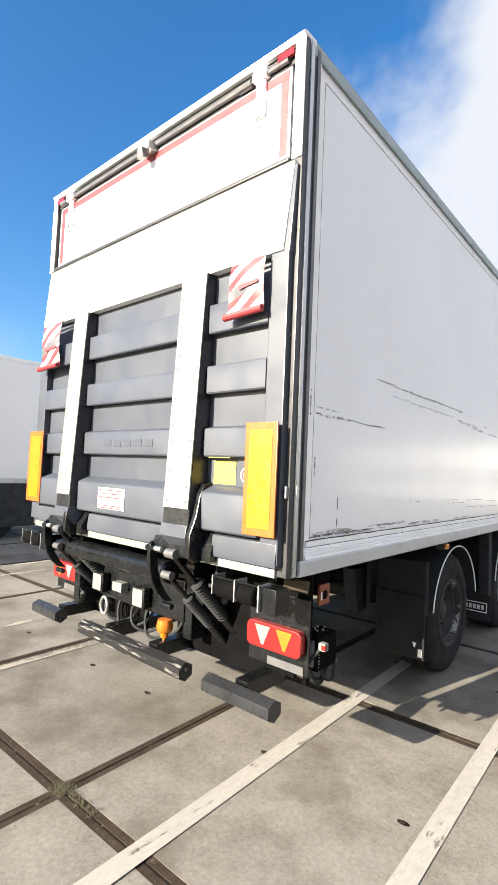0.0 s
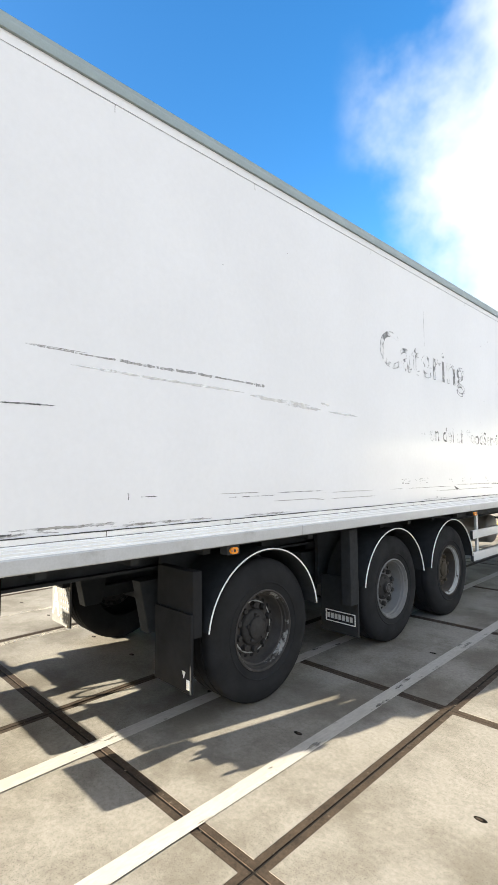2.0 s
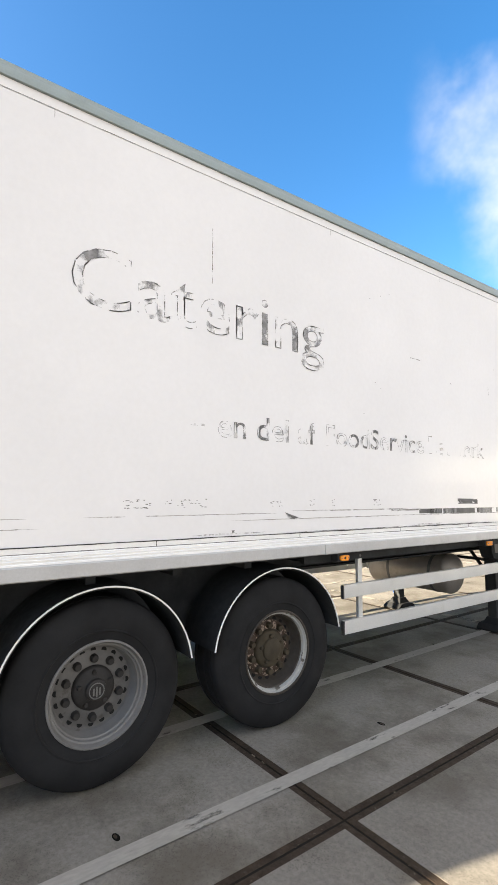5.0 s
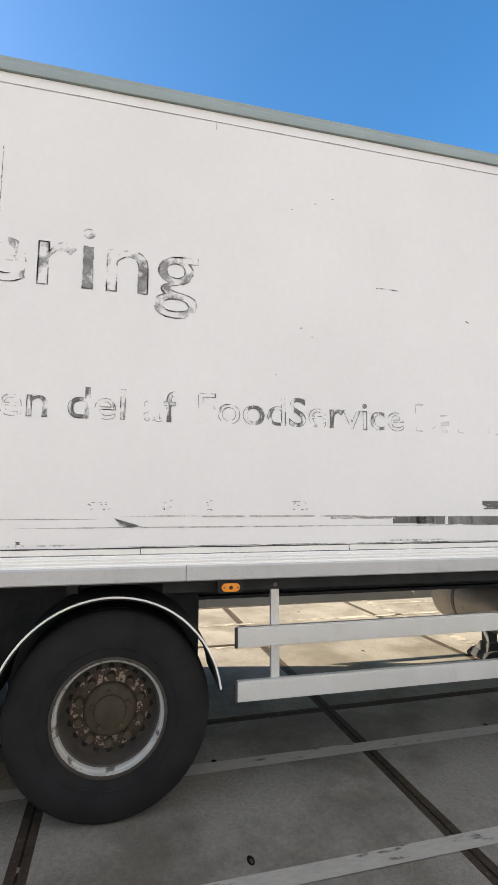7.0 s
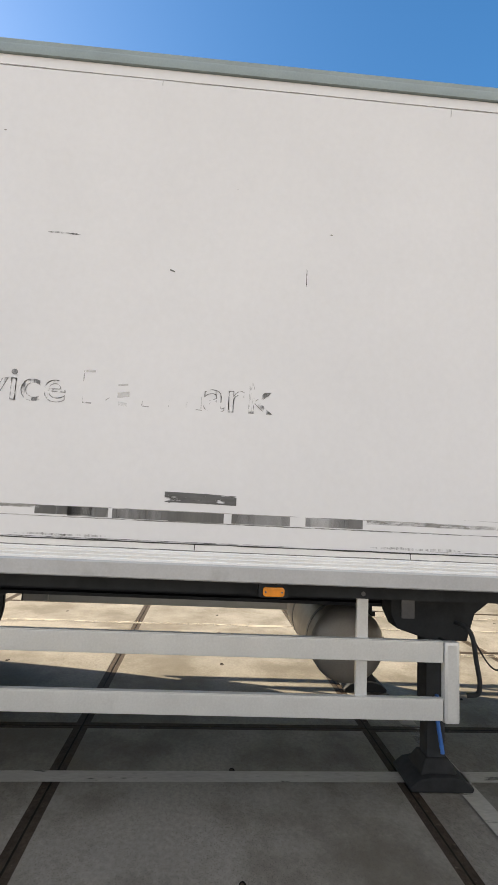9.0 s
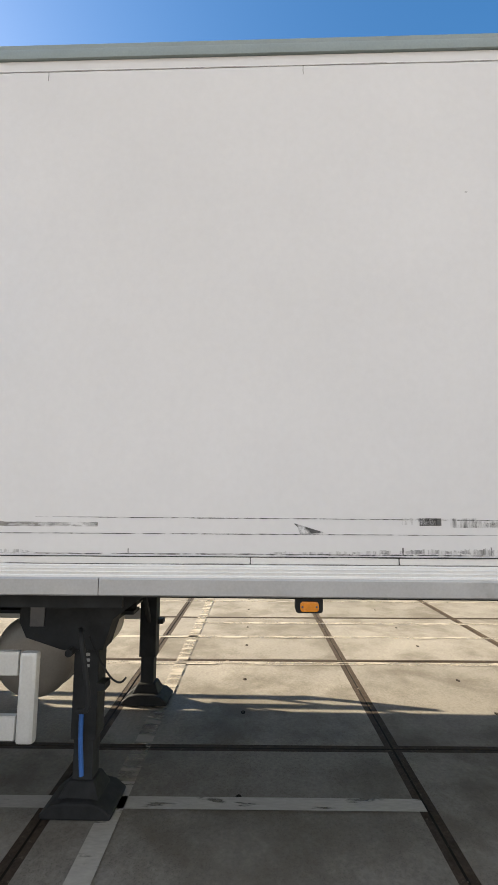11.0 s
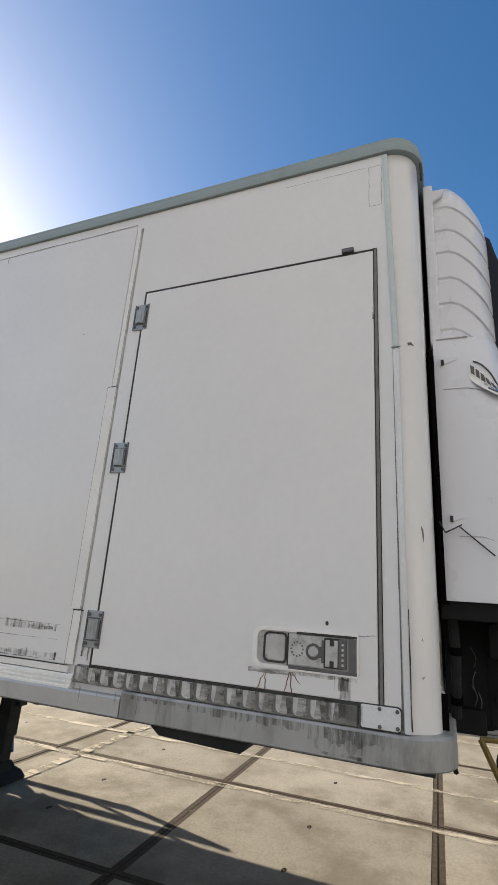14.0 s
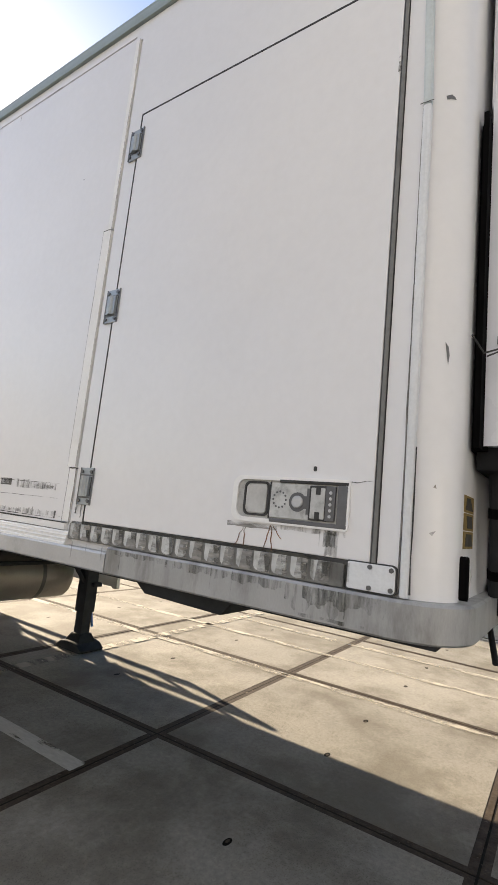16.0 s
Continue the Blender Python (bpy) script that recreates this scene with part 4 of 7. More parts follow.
# torn dark tape along the lower edge
for z, a, b in ((1.556, 6.2, 9.9), (1.504, 6.2, 9.9)):
    scuff(a, z, b, z - 0.004, 0.0026, M_FAINT, 90, "torn_tape")
for y0, y1, z0, z1, m in ((7.30, 7.72, 1.540, 1.556, M_SMEAR), (7.70, 7.98, 1.512, 1.554, M_TAPESMUDGE), (7.86, 8.06, 1.507, 1.554, M_TAPESMUDGE), (8.08, 8.36, 1.505, 1.553, M_TAPESMUDGE), (8.36, 8.64, 1.503, 1.552, M_TAPESMUDGE), (8.68, 8.98, 1.504, 1.552, M_TAPESMUDGE), (9.06, 9.36, 1.506, 1.552, M_TAPESMUDGE),
                          (9.38, 9.75, 1.532, 1.553, M_SMEAR), (11.62, 11.78, 1.545, 1.576, M_RUN), (11.70, 11.80, 1.540, 1.574, M_TAPESMUDGE), (11.84, 11.96, 1.532, 1.574, M_RUNTHIN), (11.94, 12.18, 1.533, 1.562, M_RUN), (12.0, 12.16, 1.538, 1.553, M_SMEAR), (9.75, 10.2, 1.53, 1.55, M_SMEAR)):
    part("torn_tape", Geo().ribbon([(y0 + (y1 - y0) * i / 14, (z0 + z1) / 2, (z1 - z0) / 2) for i in range(15)], SX), m, trailer)
part("torn_tape", Geo().ribbon([(8.335, 1.624, 0.026), (8.42, 1.623, 0.026), (8.55, 1.622, 0.025), (8.70, 1.618, 0.024)], SX), M_TAPE, trailer, "torn dark strip of tape")
for y, z in ((6.08, 1.55), (11.12, 1.55)):
    part("torn_tape", Geo().add([(SX, y, z), (SX, y + 0.15, z - 0.045), (SX, y + 0.03, z - 0.05), (SX, y + 0.02, z - 0.02)], [(0, 1, 2, 3)]), M_SCRATCH, trailer)
scuff(9.9, 1.575, 12.2, 1.565, 0.003, M_SCRATCH, 60)
scuff(7.6, 1.50, 12.2, 1.497, 0.003, M_SCRATCH, 120)
# row of torn scraps of small print
for y, wd, n in ((4.82, 0.10, 16), (4.93, 0.07, 9), (5.10, 0.05, 4), (5.19, 0.05, 9), (5.27, 0.08, 6), (5.35, 0.06, 6), (5.93, 0.05, 4), (6.0, 0.05, 8), (6.31, 0.06, 9), (6.55, 0.05, 5), (7.06, 0.09, 14), (8.35, 0.05, 4)):
    for k in range(n):
        a, b, c, d = y + rnd.uniform(0, wd), 1.592 + rnd.choice((0.0, 0.012, 0.024, 0.036, 0.046)) + rnd.uniform(0, 0.006), rnd.uniform(0.004, 0.014), rnd.uniform(0.002, 0.006)
        part("print_scrap", Geo().add([(SX, a, b), (SX, a + c * 1.4, b + rnd.uniform(-0.003, 0.003)), (SX, a + c, b + d), (SX, a - 0.3 * c, b + 0.7 * d)], [(0, 1, 2, 3)]), M_INK, trailer, smooth=0)


def wall_writing(text, y0, y1, z, size, foil, edge, line, peeled=()):
    """Each letter is a part of its own: the torn foil and, over it, the glue line along its edge."""
    full = [v[0] for v in letters(text, size)[0]]
    lo, hi = min(full), max(full)
    stretch = (y1 - y0) / (hi - lo)
    ends = [max([v[0] for v in letters(text[:k + 1], size)[0]]) if text[k] != " " else None for k in range(len(text))]
    for outline, mat, name in ((0.0, foil, "torn_lettering"), (line, edge, "lettering_edge")):
        vs, fs = letters(text, size, outline)
        groups = {}
        for f in fs:
            cx = sum(vs[q][0] for q in f) / len(f)
            groups.setdefault(next((k for k, e in enumerate(ends) if e is not None and cx <= e + 0.004), len(text) - 1), []).append(f)
        for k, faces in groups.items():
            used = sorted({q for f in faces for q in f})
            at = {q: n for n, q in enumerate(used)}
            pts = [(SX + (0.001 if outline else 0), y0 + (vs[q][0] - lo) * stretch, z + vs[q][1]) for q in used]
            part(name, Geo().add(pts, [tuple(at[q] for q in f) for f in faces]), M_DECALFAINT if k in peeled and not outline else mat, trailer, smooth=0)


wall_writing("Catering", 4.478, 6.50, 2.795, 0.54, M_DECAL, M_DECALEDGE, 0.0032, (2, 3))
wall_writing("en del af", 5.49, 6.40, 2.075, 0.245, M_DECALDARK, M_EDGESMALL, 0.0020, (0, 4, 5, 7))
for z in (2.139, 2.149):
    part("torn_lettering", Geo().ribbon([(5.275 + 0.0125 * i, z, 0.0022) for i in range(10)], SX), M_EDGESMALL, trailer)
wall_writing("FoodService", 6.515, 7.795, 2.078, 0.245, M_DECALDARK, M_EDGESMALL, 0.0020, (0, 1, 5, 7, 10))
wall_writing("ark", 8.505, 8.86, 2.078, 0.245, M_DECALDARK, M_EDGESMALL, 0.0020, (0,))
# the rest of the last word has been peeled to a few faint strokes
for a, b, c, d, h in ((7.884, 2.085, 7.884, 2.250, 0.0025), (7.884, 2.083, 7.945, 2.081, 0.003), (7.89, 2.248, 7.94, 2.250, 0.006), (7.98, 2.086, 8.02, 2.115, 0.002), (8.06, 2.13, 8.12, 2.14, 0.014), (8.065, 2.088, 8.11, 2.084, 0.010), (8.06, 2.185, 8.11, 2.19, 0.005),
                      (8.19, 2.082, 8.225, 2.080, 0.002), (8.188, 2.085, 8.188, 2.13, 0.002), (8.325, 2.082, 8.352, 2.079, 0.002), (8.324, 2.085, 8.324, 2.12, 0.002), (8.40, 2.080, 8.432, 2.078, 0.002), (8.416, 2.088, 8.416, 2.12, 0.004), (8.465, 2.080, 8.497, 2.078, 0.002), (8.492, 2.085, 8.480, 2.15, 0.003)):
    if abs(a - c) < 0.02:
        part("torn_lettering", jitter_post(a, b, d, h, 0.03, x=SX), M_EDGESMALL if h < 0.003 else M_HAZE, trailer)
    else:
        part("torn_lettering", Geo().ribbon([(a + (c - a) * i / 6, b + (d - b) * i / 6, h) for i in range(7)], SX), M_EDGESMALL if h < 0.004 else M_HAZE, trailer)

# ---- rear frame and upper flap ----
for side in (1, -1):
    s = (lambda x: x) if side > 0 else mx

    def sb(x0, x1, *rest):
        return Geo().box(min(s(x0), s(x1)), max(s(x0), s(x1)), *rest)
    post = part("rear_post", sb(-0.055, 0.012, 0.125, 0.165, 1.225, 4.06), M_POST, trailer, "black steel rear corner post", bevel=0.004)
    part("post_cover", sb(-0.052, 0.013, 0.117, 0.1245, 3.395, 4.045), M_TRIM, post, bevel=0.002)
    part("post_channel", sb(-0.03, 0.020, 0.168, 0.200, 1.225, 4.06), M_STEEL, post, bevel=0.005)
    part("post_channel", sb(-0.03, 0.010, 0.200, 0.232, 1.225, 4.05), M_POST, post, bevel=0.003)
    part("post_channel", sb(-0.03, 0.018, 0.232, 0.262, 1.225, 4.05), M_FRAME, post, bevel=0.004)
    part("post_channel", sb(-0.03, 0.006, 0.262, 0.285, 1.30, 4.01), M_TRIM, post, bevel=0.003)
    for z in (1.62, 2.0, 2.45, 2.9, 3.3, 3.65):
        part("screw", Geo().tube([(s(-0.02), 0.128, z), (s(-0.02), 0.120, z)], 0.007, 8), M_PLATE, post)
    part("buckle", sb(-0.005, 0.004, 0.105, 0.130, 1.62, 1.68), M_STEEL, post, bevel=0.003)
    part("buckle", sb(0.012, 0.024, 0.17, 0.195, 1.62, 1.68), M_STEEL, post, bevel=0.003)
part("rear_top_rail", Geo().prism([(0.12, 4.043), (0.10, 4.066), (0.12, 4.084), (0.22, 4.090), (0.22, 4.043)], "x", XL - 0.01, 0.012), M_TRIM, trailer, bevel=0.003)
part("top_channel", Geo().box(XL + 0.06, -0.06, 0.140, 0.166, 3.950, 4.040), M_POST, trailer, "dark channel above the rear flap")
part("rear_backing", Geo().box(XL + 0.05, -0.05, 0.165, 0.20, 1.25, 4.03), M_BLACK, trailer)
part("rear_sill", Geo().box(XL + 0.05, -0.05, 0.11, 0.18, 1.218, 1.262), M_PLATE, trailer, "silver rear sill", bevel=0.003)
flap = part("upper_flap", Geo().box(-2.555, -0.085, 0.140, 0.166, 3.412, 3.945), M_WHITE, trailer, "white upper rear flap with red reflective border", bevel=0.004)
for b in ((-2.53, -0.10, 3.885, 3.935), (-0.155, -0.105, 3.455, 3.884), (-2.53, -2.48, 3.455, 3.884)):
    part("reflective_tape", Geo().box(b[0], b[1], 0.1375, 0.1395, b[2], b[3]), M_RED, flap)
part("flap_bar", Geo().box(-2.56, -0.06, 0.098, 0.165, 3.384, 3.406), M_POST, trailer, bevel=0.005)
part("flap_rod", Geo().tube([(-2.5, 0.125, 3.975), (-0.1, 0.125, 3.975)], 0.014, 10), M_FRAME, flap)
for x in (-0.29, -2.36):
    la = part("latch", Geo().box(x - 0.05, x + 0.05, 0.10, 0.16, 3.95, 4.015), M_TRIM, flap, "white over-centre latch", bevel=0.006)
    part("latch_arm", Geo().prism([(0.138, 3.96), (0.118, 3.96), (0.112, 3.75), (0.130, 3.735), (0.138, 3.76)], "x", x - 0.032, x + 0.032), M_TRIM, la, bevel=0.006)
    part("latch_ring", Geo().tube([(x + 0.028 * math.cos(a), 0.12, 3.72 + 0.03 * math.sin(a)) for a in np.linspace(0, 2 * math.pi, 13)], 0.006, 6), M_STEEL, la)
    part("rod_sleeve", Geo().tube([(x - 0.17, 0.125, 3.975), (x - 0.07, 0.125, 3.975)], 0.022, 10), M_FRAME, la)
    part("top_reflector", Geo().box(x + (0.12 if x > -1 else -0.22), x + (0.23 if x > -1 else -0.12), 0.112, 0.13, 3.985, 4.025), M_LAMPRED, la)
ml = part("mid_catch", Geo().box(-1.36, -1.24, 0.06, 0.16, 3.93, 3.99), M_STEEL, flap, "steel middle catch", bevel=0.008)
part("catch_hook", Geo().prism([(0.10, 3.95), (0.03, 3.93), (0.04, 3.86), (0.09, 3.88)], "x", -1.33, -1.27), M_FRAME, ml, bevel=0.005)

# ---- tail lift, folded up against the rear ----
lift = part("tail_lift_platform", Geo().box(-2.62, -0.02, 0.135, 0.160, 1.285, 3.30), M_GREY, trailer, "slate-grey ribbed tail lift platform folded upright")
part("tip_plate", Geo().hexa([(-2.61, 0.080, 2.895), (-0.055, 0.080, 2.895), (-0.055, 0.135, 2.895), (-2.61, 0.135, 2.895)], [(-2.60, 0.108, 3.378), (-0.020, 0.108, 3.378), (-0.020, 0.135, 3.378), (-2.60, 0.135, 3.378)]), M_TRIM, lift, "bare aluminium tip plate", bevel=0.003)
# grey strip that puts the shade below the flap into the colour
part("tip_bend", Geo().hexa([(-2.59, 0.1045, 3.305), (-0.03, 0.1045, 3.290), (-0.03, 0.1075, 3.290), (-2.59, 0.1075, 3.305)], [(-2.59, 0.106, 3.377), (-0.022, 0.106, 3.377), (-0.022, 0.109, 3.377), (-2.59, 0.109, 3.377)]), M_TIPBAND, lift, "grey band of painted shade along the tip plate's upper edge")
part("tip_edge", Geo().hexa([(-0.053, 0.084, 2.88), (-0.015, 0.084, 2.88), (-0.015, 0.135, 2.88), (-0.053, 0.135, 2.88)], [(-0.018, 0.106, 3.35), (0.0, 0.106, 3.35), (0.0, 0.135, 3.35), (-0.018, 0.135, 3.35)]), M_GREY, lift, bevel=0.003)
for i in range(23):
    x = -2.53 + i * 0.108
    part("rivet", Geo().lathe([(0.0, -0.004), (0.005, -0.003), (0.008, 0.0)], (x, 0.0795, 2.925), "y", 8), M_STEEL, lift)
    if i % 2 == 0:
        part("rivet", Geo().lathe([(0.0, -0.004), (0.005, -0.003), (0.008, 0.0)], (x, 0.0945, 3.13 + 0.01 * (i % 3)), "y", 8), M_STEEL, lift)
part("stile", Geo().box(-0.135, -0.018, 0.085, 0.135, 1.285, 2.892), M_GREY, lift, bevel=0.005)
part("stile", Geo().box(-2.622, -2.50, 0.085, 0.135, 1.285, 2.892), M_GREY, lift, bevel=0.005)
for x0, x1 in ((-2.498, -2.055), (-1.855, -0.805), (-0.575, -0.137)):
    for z0, z1 in ((2.53, 2.705), (2.18, 2.345), (1.82, 1.985)):
        part("rib", Geo().prism([(0.135, z1 + 0.012), (0.085, z1 - 0.004), (0.081, z1 - 0.012), (0.081, z0 + 0.008), (0.087, z0), (0.135, z0 + 0.004)], "x", x0, x1), M_GREY, lift)
    part("rib", Geo().prism([(0.135, 1.66), (0.060, 1.625), (0.052, 1.612), (0.055, 1.42), (0.064, 1.41), (0.135, 1.405)], "x", x0, x1), M_GREY, lift)
    part("lower_panel", Geo().prism([(0.135, 1.40), (0.085, 1.39), (0.075, 1.30), (0.08, 1.272), (0.135, 1.272)], "x", -0.47 if x0 > -0.6 else x0 + (0.0 if x0 < -2 else 0.12), -0.025 if x0 > -0.6 else x1), M_GREY, lift, bevel=0.003)
# embossed maker's mark as plain bars
for i in range(5):
    part("embossed_bar", Geo().box(-1.58 + i * 0.115, -1.50 + i * 0.115, 0.0785, 0.0815, 1.875, 1.925), M_GREY, lift, bevel=0.001)
for x0, x1 in ((-2.052, -1.862), (-0.802, -0.582)):
    runway = part("runway", Geo().hexa([(x0, 0.000, 1.43), (x1, 0.000, 1.43), (x1, 0.134, 1.43), (x0, 0.134, 1.43)], [(x0, 0.062, 2.892), (x1, 0.062, 2.892), (x1, 0.134, 2.892), (x0, 0.134, 2.892)]), M_SATIN, lift, bevel=0.002)
    part("runway_plate", Geo().hexa([(x0 + 0.002, -0.006, 1.52), (x1 - 0.002, -0.006, 1.52), (x1 - 0.002, 0.002, 1.52), (x0 + 0.002, 0.002, 1.52)], [(x0 + 0.002, 0.054, 2.893), (x1 - 0.002, 0.054, 2.893), (x1 - 0.002, 0.060, 2.893), (x0 + 0.002, 0.060, 2.893)]), M_PLATE, runway, "worn aluminium runway plate")
    for i in range(16):
        for dx in (0.03, x1 - x0 - 0.03):
            z = 1.56 + i * 0.086
            part("rivet", Geo().lathe([(0.0, -0.004), (0.005, -0.003), (0.008, 0.0)], (x0 + dx, -0.006 + 0.06 * (z - 1.52) / 1.373, z), "y", 6), M_TIPBAND, runway)
    part("runway_foot", Geo().prism([(0.02, 1.43), (-0.01, 1.43), (-0.02, 1.36), (0.05, 1.30), (0.12, 1.30), (0.12, 1.43)], "x", x0, x1), M_GREY, lift, bevel=0.003)

# warning marks and stickers on the lift
for x0, x1 in ((-0.225, -0.015), (-2.655, -2.425)):
    mk = part("marker_board", Geo().box(x0, x1, 0.046, 0.056, 1.425, 2.000), M_ORANGE, lift, "yellow reflective marker board with orange border", bevel=0.003)
    part("marker_field", Geo().box(x0 + 0.03, x1 - 0.03, 0.0440, 0.047, 1.462, 1.962), M_YELLOW, mk)
    for i, z in enumerate((1.48, 1.62, 1.78, 1.94)):
        part("rivet", Geo().tube([((x0 + 0.045) if i % 2 else (x1 - 0.045), 0.0445, z), ((x0 + 0.045) if i % 2 else (x1 - 0.045), 0.0425, z)], 0.005, 6), M_INK, mk)
part("sticker", Geo().box(-0.53, -0.36, 0.1325, 0.1345, 1.668, 1.800), M_STICKER, lift, "yellow instruction sticker")
part("sticker", Geo().box(-0.53, -0.36, 0.080, 0.132, 1.815, 1.8185), M_STICKER, lift)
part("round_sticker", Geo().lathe([(0.0, -0.001), (0.042, -0.001), (0.042, 0.001)], (-0.285, 0.1335, 1.725), "y", 20), M_PAPER, lift)
part("round_sticker_mark", Geo().lathe([(0.034, -0.0022), (0.022, -0.0022)], (-0.285, 0.1335, 1.725), "y", 20), M_RED, lift)
lab = part("load_label", Geo().box(-1.575, -1.265, 0.0490, 0.0515, 1.448, 1.592), M_PAPER, lift, "white load label with red lines")
for i, z in enumerate((1.575, 1.551, 1.527, 1.470, 1.455)):
    part("label_bar", Geo().box(-1.565, -1.275 - 0.03 * (i % 2), 0.0478, 0.0492, z - 0.004, z + 0.004), M_RED, lab)


def warning_flag(x0, x1, z0, z1):
    """Hanging cloth with slanting red and white stripes and a dark band, curling at its foot."""
    s, nx, nz = Geo(), 56, 60
    vs = []
    for j in range(nz + 1):
        v = j / nz
        for i in range(nx + 1):
            u = i / nx
            curl = 0.03 * max(0.0, 0.25 - v) / 0.25
            vs.append((x0 + (x1 - x0) * u + 0.02 * (v - 0.5) * (1 - u), 0.055 - 0.028 * math.sin(v * 2.4) - curl * (1 - u) + 0.006 * math.sin(u * 5 + v * 3), z0 + (z1 - z0) * v + 0.015 * u))
    k = nx + 1
    for j in range(nz):
        for i in range(nx):
            u, v = (i + 0.5) / nx, (j + 0.5) / nz
            band = 0.42 < v - 0.18 * (u - 0.5) < 0.62
            slot = 2 if band else int((v * 1.15 - u * 0.55) * 5.2 + 20) % 2
            s.add([vs[j * k + i], vs[j * k + i + 1], vs[(j + 1) * k + i + 1], vs[(j + 1) * k + i]], [(0, 1, 2, 3)], slot)
    ob = part("warning_flag", s, [M_PAPER, M_RED, M_FRAME], lift, "red and white striped warning flag", smooth=0)
    part("flag_mark", Geo().hexa([(x0 + 0.09, 0.016, z0 + 0.148), (x1 - 0.03, 0.015, z0 + 0.165), (x1 - 0.03, 0.015, z0 + 0.185), (x0 + 0.09, 0.016, z0 + 0.172)], [(x0 + 0.09, 0.019, z0 + 0.148), (x1 - 0.03, 0.018, z0 + 0.165), (x1 - 0.03, 0.018, z0 + 0.185), (x0 + 0.09, 0.019, z0 + 0.172)]), M_RED, ob)
    part("flag_roll", Geo().tube([(x0 - 0.012, 0.022, z0 + 0.012), (x1 - 0.002, 0.030, z0 + 0.026)], 0.020, 10), M_RED, ob)
    part("flag_rod", Geo().tube([(x0, 0.06, z1 + 0.012), (x1, 0.06, z1 + 0.026)], 0.008, 8), M_STEEL, ob)


warning_flag(-0.385, -0.135, 2.565, 2.86)
warning_flag(-2.52, -2.23, 2.50, 2.86)

# lifting gear under the rear sill
gear = part("lift_torque_tube", Geo().tube([(-2.28, 0.20, 1.09), (-0.93, 0.20, 1.09)], 0.068, 24), M_GEAR, trailer, "scuffed black tail lift torque tube")
for x in (-2.30, -0.975):
    arm = part("lift_arm", Geo().prism([(0.09, 1.285), (0.06, 1.298), (0.035, 1.28), (0.030, 1.22), (0.040, 1.12), (0.065, 1.04), (0.105, 0.975), (0.17, 0.915), (0.24, 0.90), (0.18, 0.965), (0.130, 1.04), (0.105, 1.12), (0.092, 1.22)], "x", x, x + 0.03), M_GEAR, gear, bevel=0.008)
    for y, z in ((0.05, 1.255), (0.19, 0.885)):
        part("pin", Geo().tube([(x - 0.02, y, z), (x + 0.075, y, z)], 0.018, 12), M_GEAR, arm)
    part("bush", Geo().tube([(x + 0.085, 0.03, 1.262), (x + 0.145, 0.03, 1.262)], 0.016, 14), M_STEEL, arm)
    part("hinge_bracket", Geo().prism([(0.03, 1.225), (-0.02, 1.26), (-0.022, 1.38), (0.02, 1.48), (0.045, 1.60), (0.075, 1.665), (0.134, 1.675), (0.134, 1.24)], "x", x + 0.40, x + 0.435), M_GEAR, lift, bevel=0.006)
    part("hinge_bracket", Geo().prism([(0.06, 1.24), (0.06, 1.30), (0.13, 1.42), (0.134, 1.24)], "x", x + 0.02, x + 0.52), M_GEAR, lift)


def cylinder(a, b, r):
    a, b = Vector(a), Vector(b)
    c = part("hydraulic_cylinder", Geo().tube([a.lerp(b, 0.56), b], r * 1.12, 16), M_GEAR, gear)
    part("piston_rod", Geo().tube([a, a.lerp(b, 0.36)], r * 0.50, 12), M_GEAR, c)
    pts, rs = [], []
    for i in range(29):
        pts.append(a.lerp(b, 0.26 + 0.34 * i / 28))
        rs.append(r * (1.25 if i % 2 else 0.92))
    part("rubber_bellows", Geo().tube(pts, rs, 14), M_RUBBER, c)
    part("cylinder_eye", Geo().tube([(b.x - 0.05, b.y, b.z), (b.x + 0.05, b.y, b.z)], r * 1.15, 14), M_GEAR, c)
    part("cylinder_eye", Geo().tube([(a.x - 0.04, a.y, a.z), (a.x + 0.04, a.y, a.z)], r * 0.8, 14), M_FRAME, c)


for x in (-0.765, -2.09):
    cylinder((x, 0.05, 1.245), (x + 0.02, 0.82, 0.50), 0.036)
    cylinder((x - 0.085, 0.10, 1.10), (x - 0.06, 0.72, 0.50), 0.031)
# plate added to cast the gear's ground shadow; its black includes shade
part("lift_mount", Geo().box(-2.42, -0.46, 0.60, 0.625, 0.64, 1.20).box(-2.42, -1.66, 0.60, 0.625, 0.47, 0.64).box(-1.30, -0.46, 0.60, 0.625, 0.47, 0.64).box(-0.90, -0.47, 0.56, 0.60, 0.70, 1.02), M_SHADEBLACK, trailer, "black plate standing in for the shaded lift gear under the floor", bevel=0.006)
cross = part("lift_cross_beam", Geo().box(-2.15, -0.90, 0.46, 0.60, 0.80, 1.02).box(-2.05, -1.05, 0.43, 0.48, 0.70, 0.98), M_GEAR, trailer, "black cross beam with work lamps", bevel=0.006)
for x, z, w in ((-2.0, 0.82, 0.07), (-1.47, 0.80, 0.07)):
    wl_ = part("work_lamp", Geo().box(x - w, x + w, 0.36, 0.42, z - 0.075, z + 0.075), M_GEAR, cross, "square clear work lamp", bevel=0.012)
    part("lens", Geo().box(x - w + 0.012, x + w - 0.012, 0.352, 0.362, z - 0.062, z + 0.062), M_LAMPCLEAR, wl_, bevel=0.004)
part("plate_lamp", Geo().box(-1.80, -1.68, 0.36, 0.43, 0.79, 0.86), M_PLATE, cross, bevel=0.008)
part("plate_lamp", Geo().box(-1.86, -1.74, 0.38, 0.43, 0.94, 1.01), M_GEAR, cross, bevel=0.008)
part("lift_bracket", Geo().box(-2.24, -2.16, 0.30, 0.60, 0.62, 1.20), M_GEAR, cross, bevel=0.006)
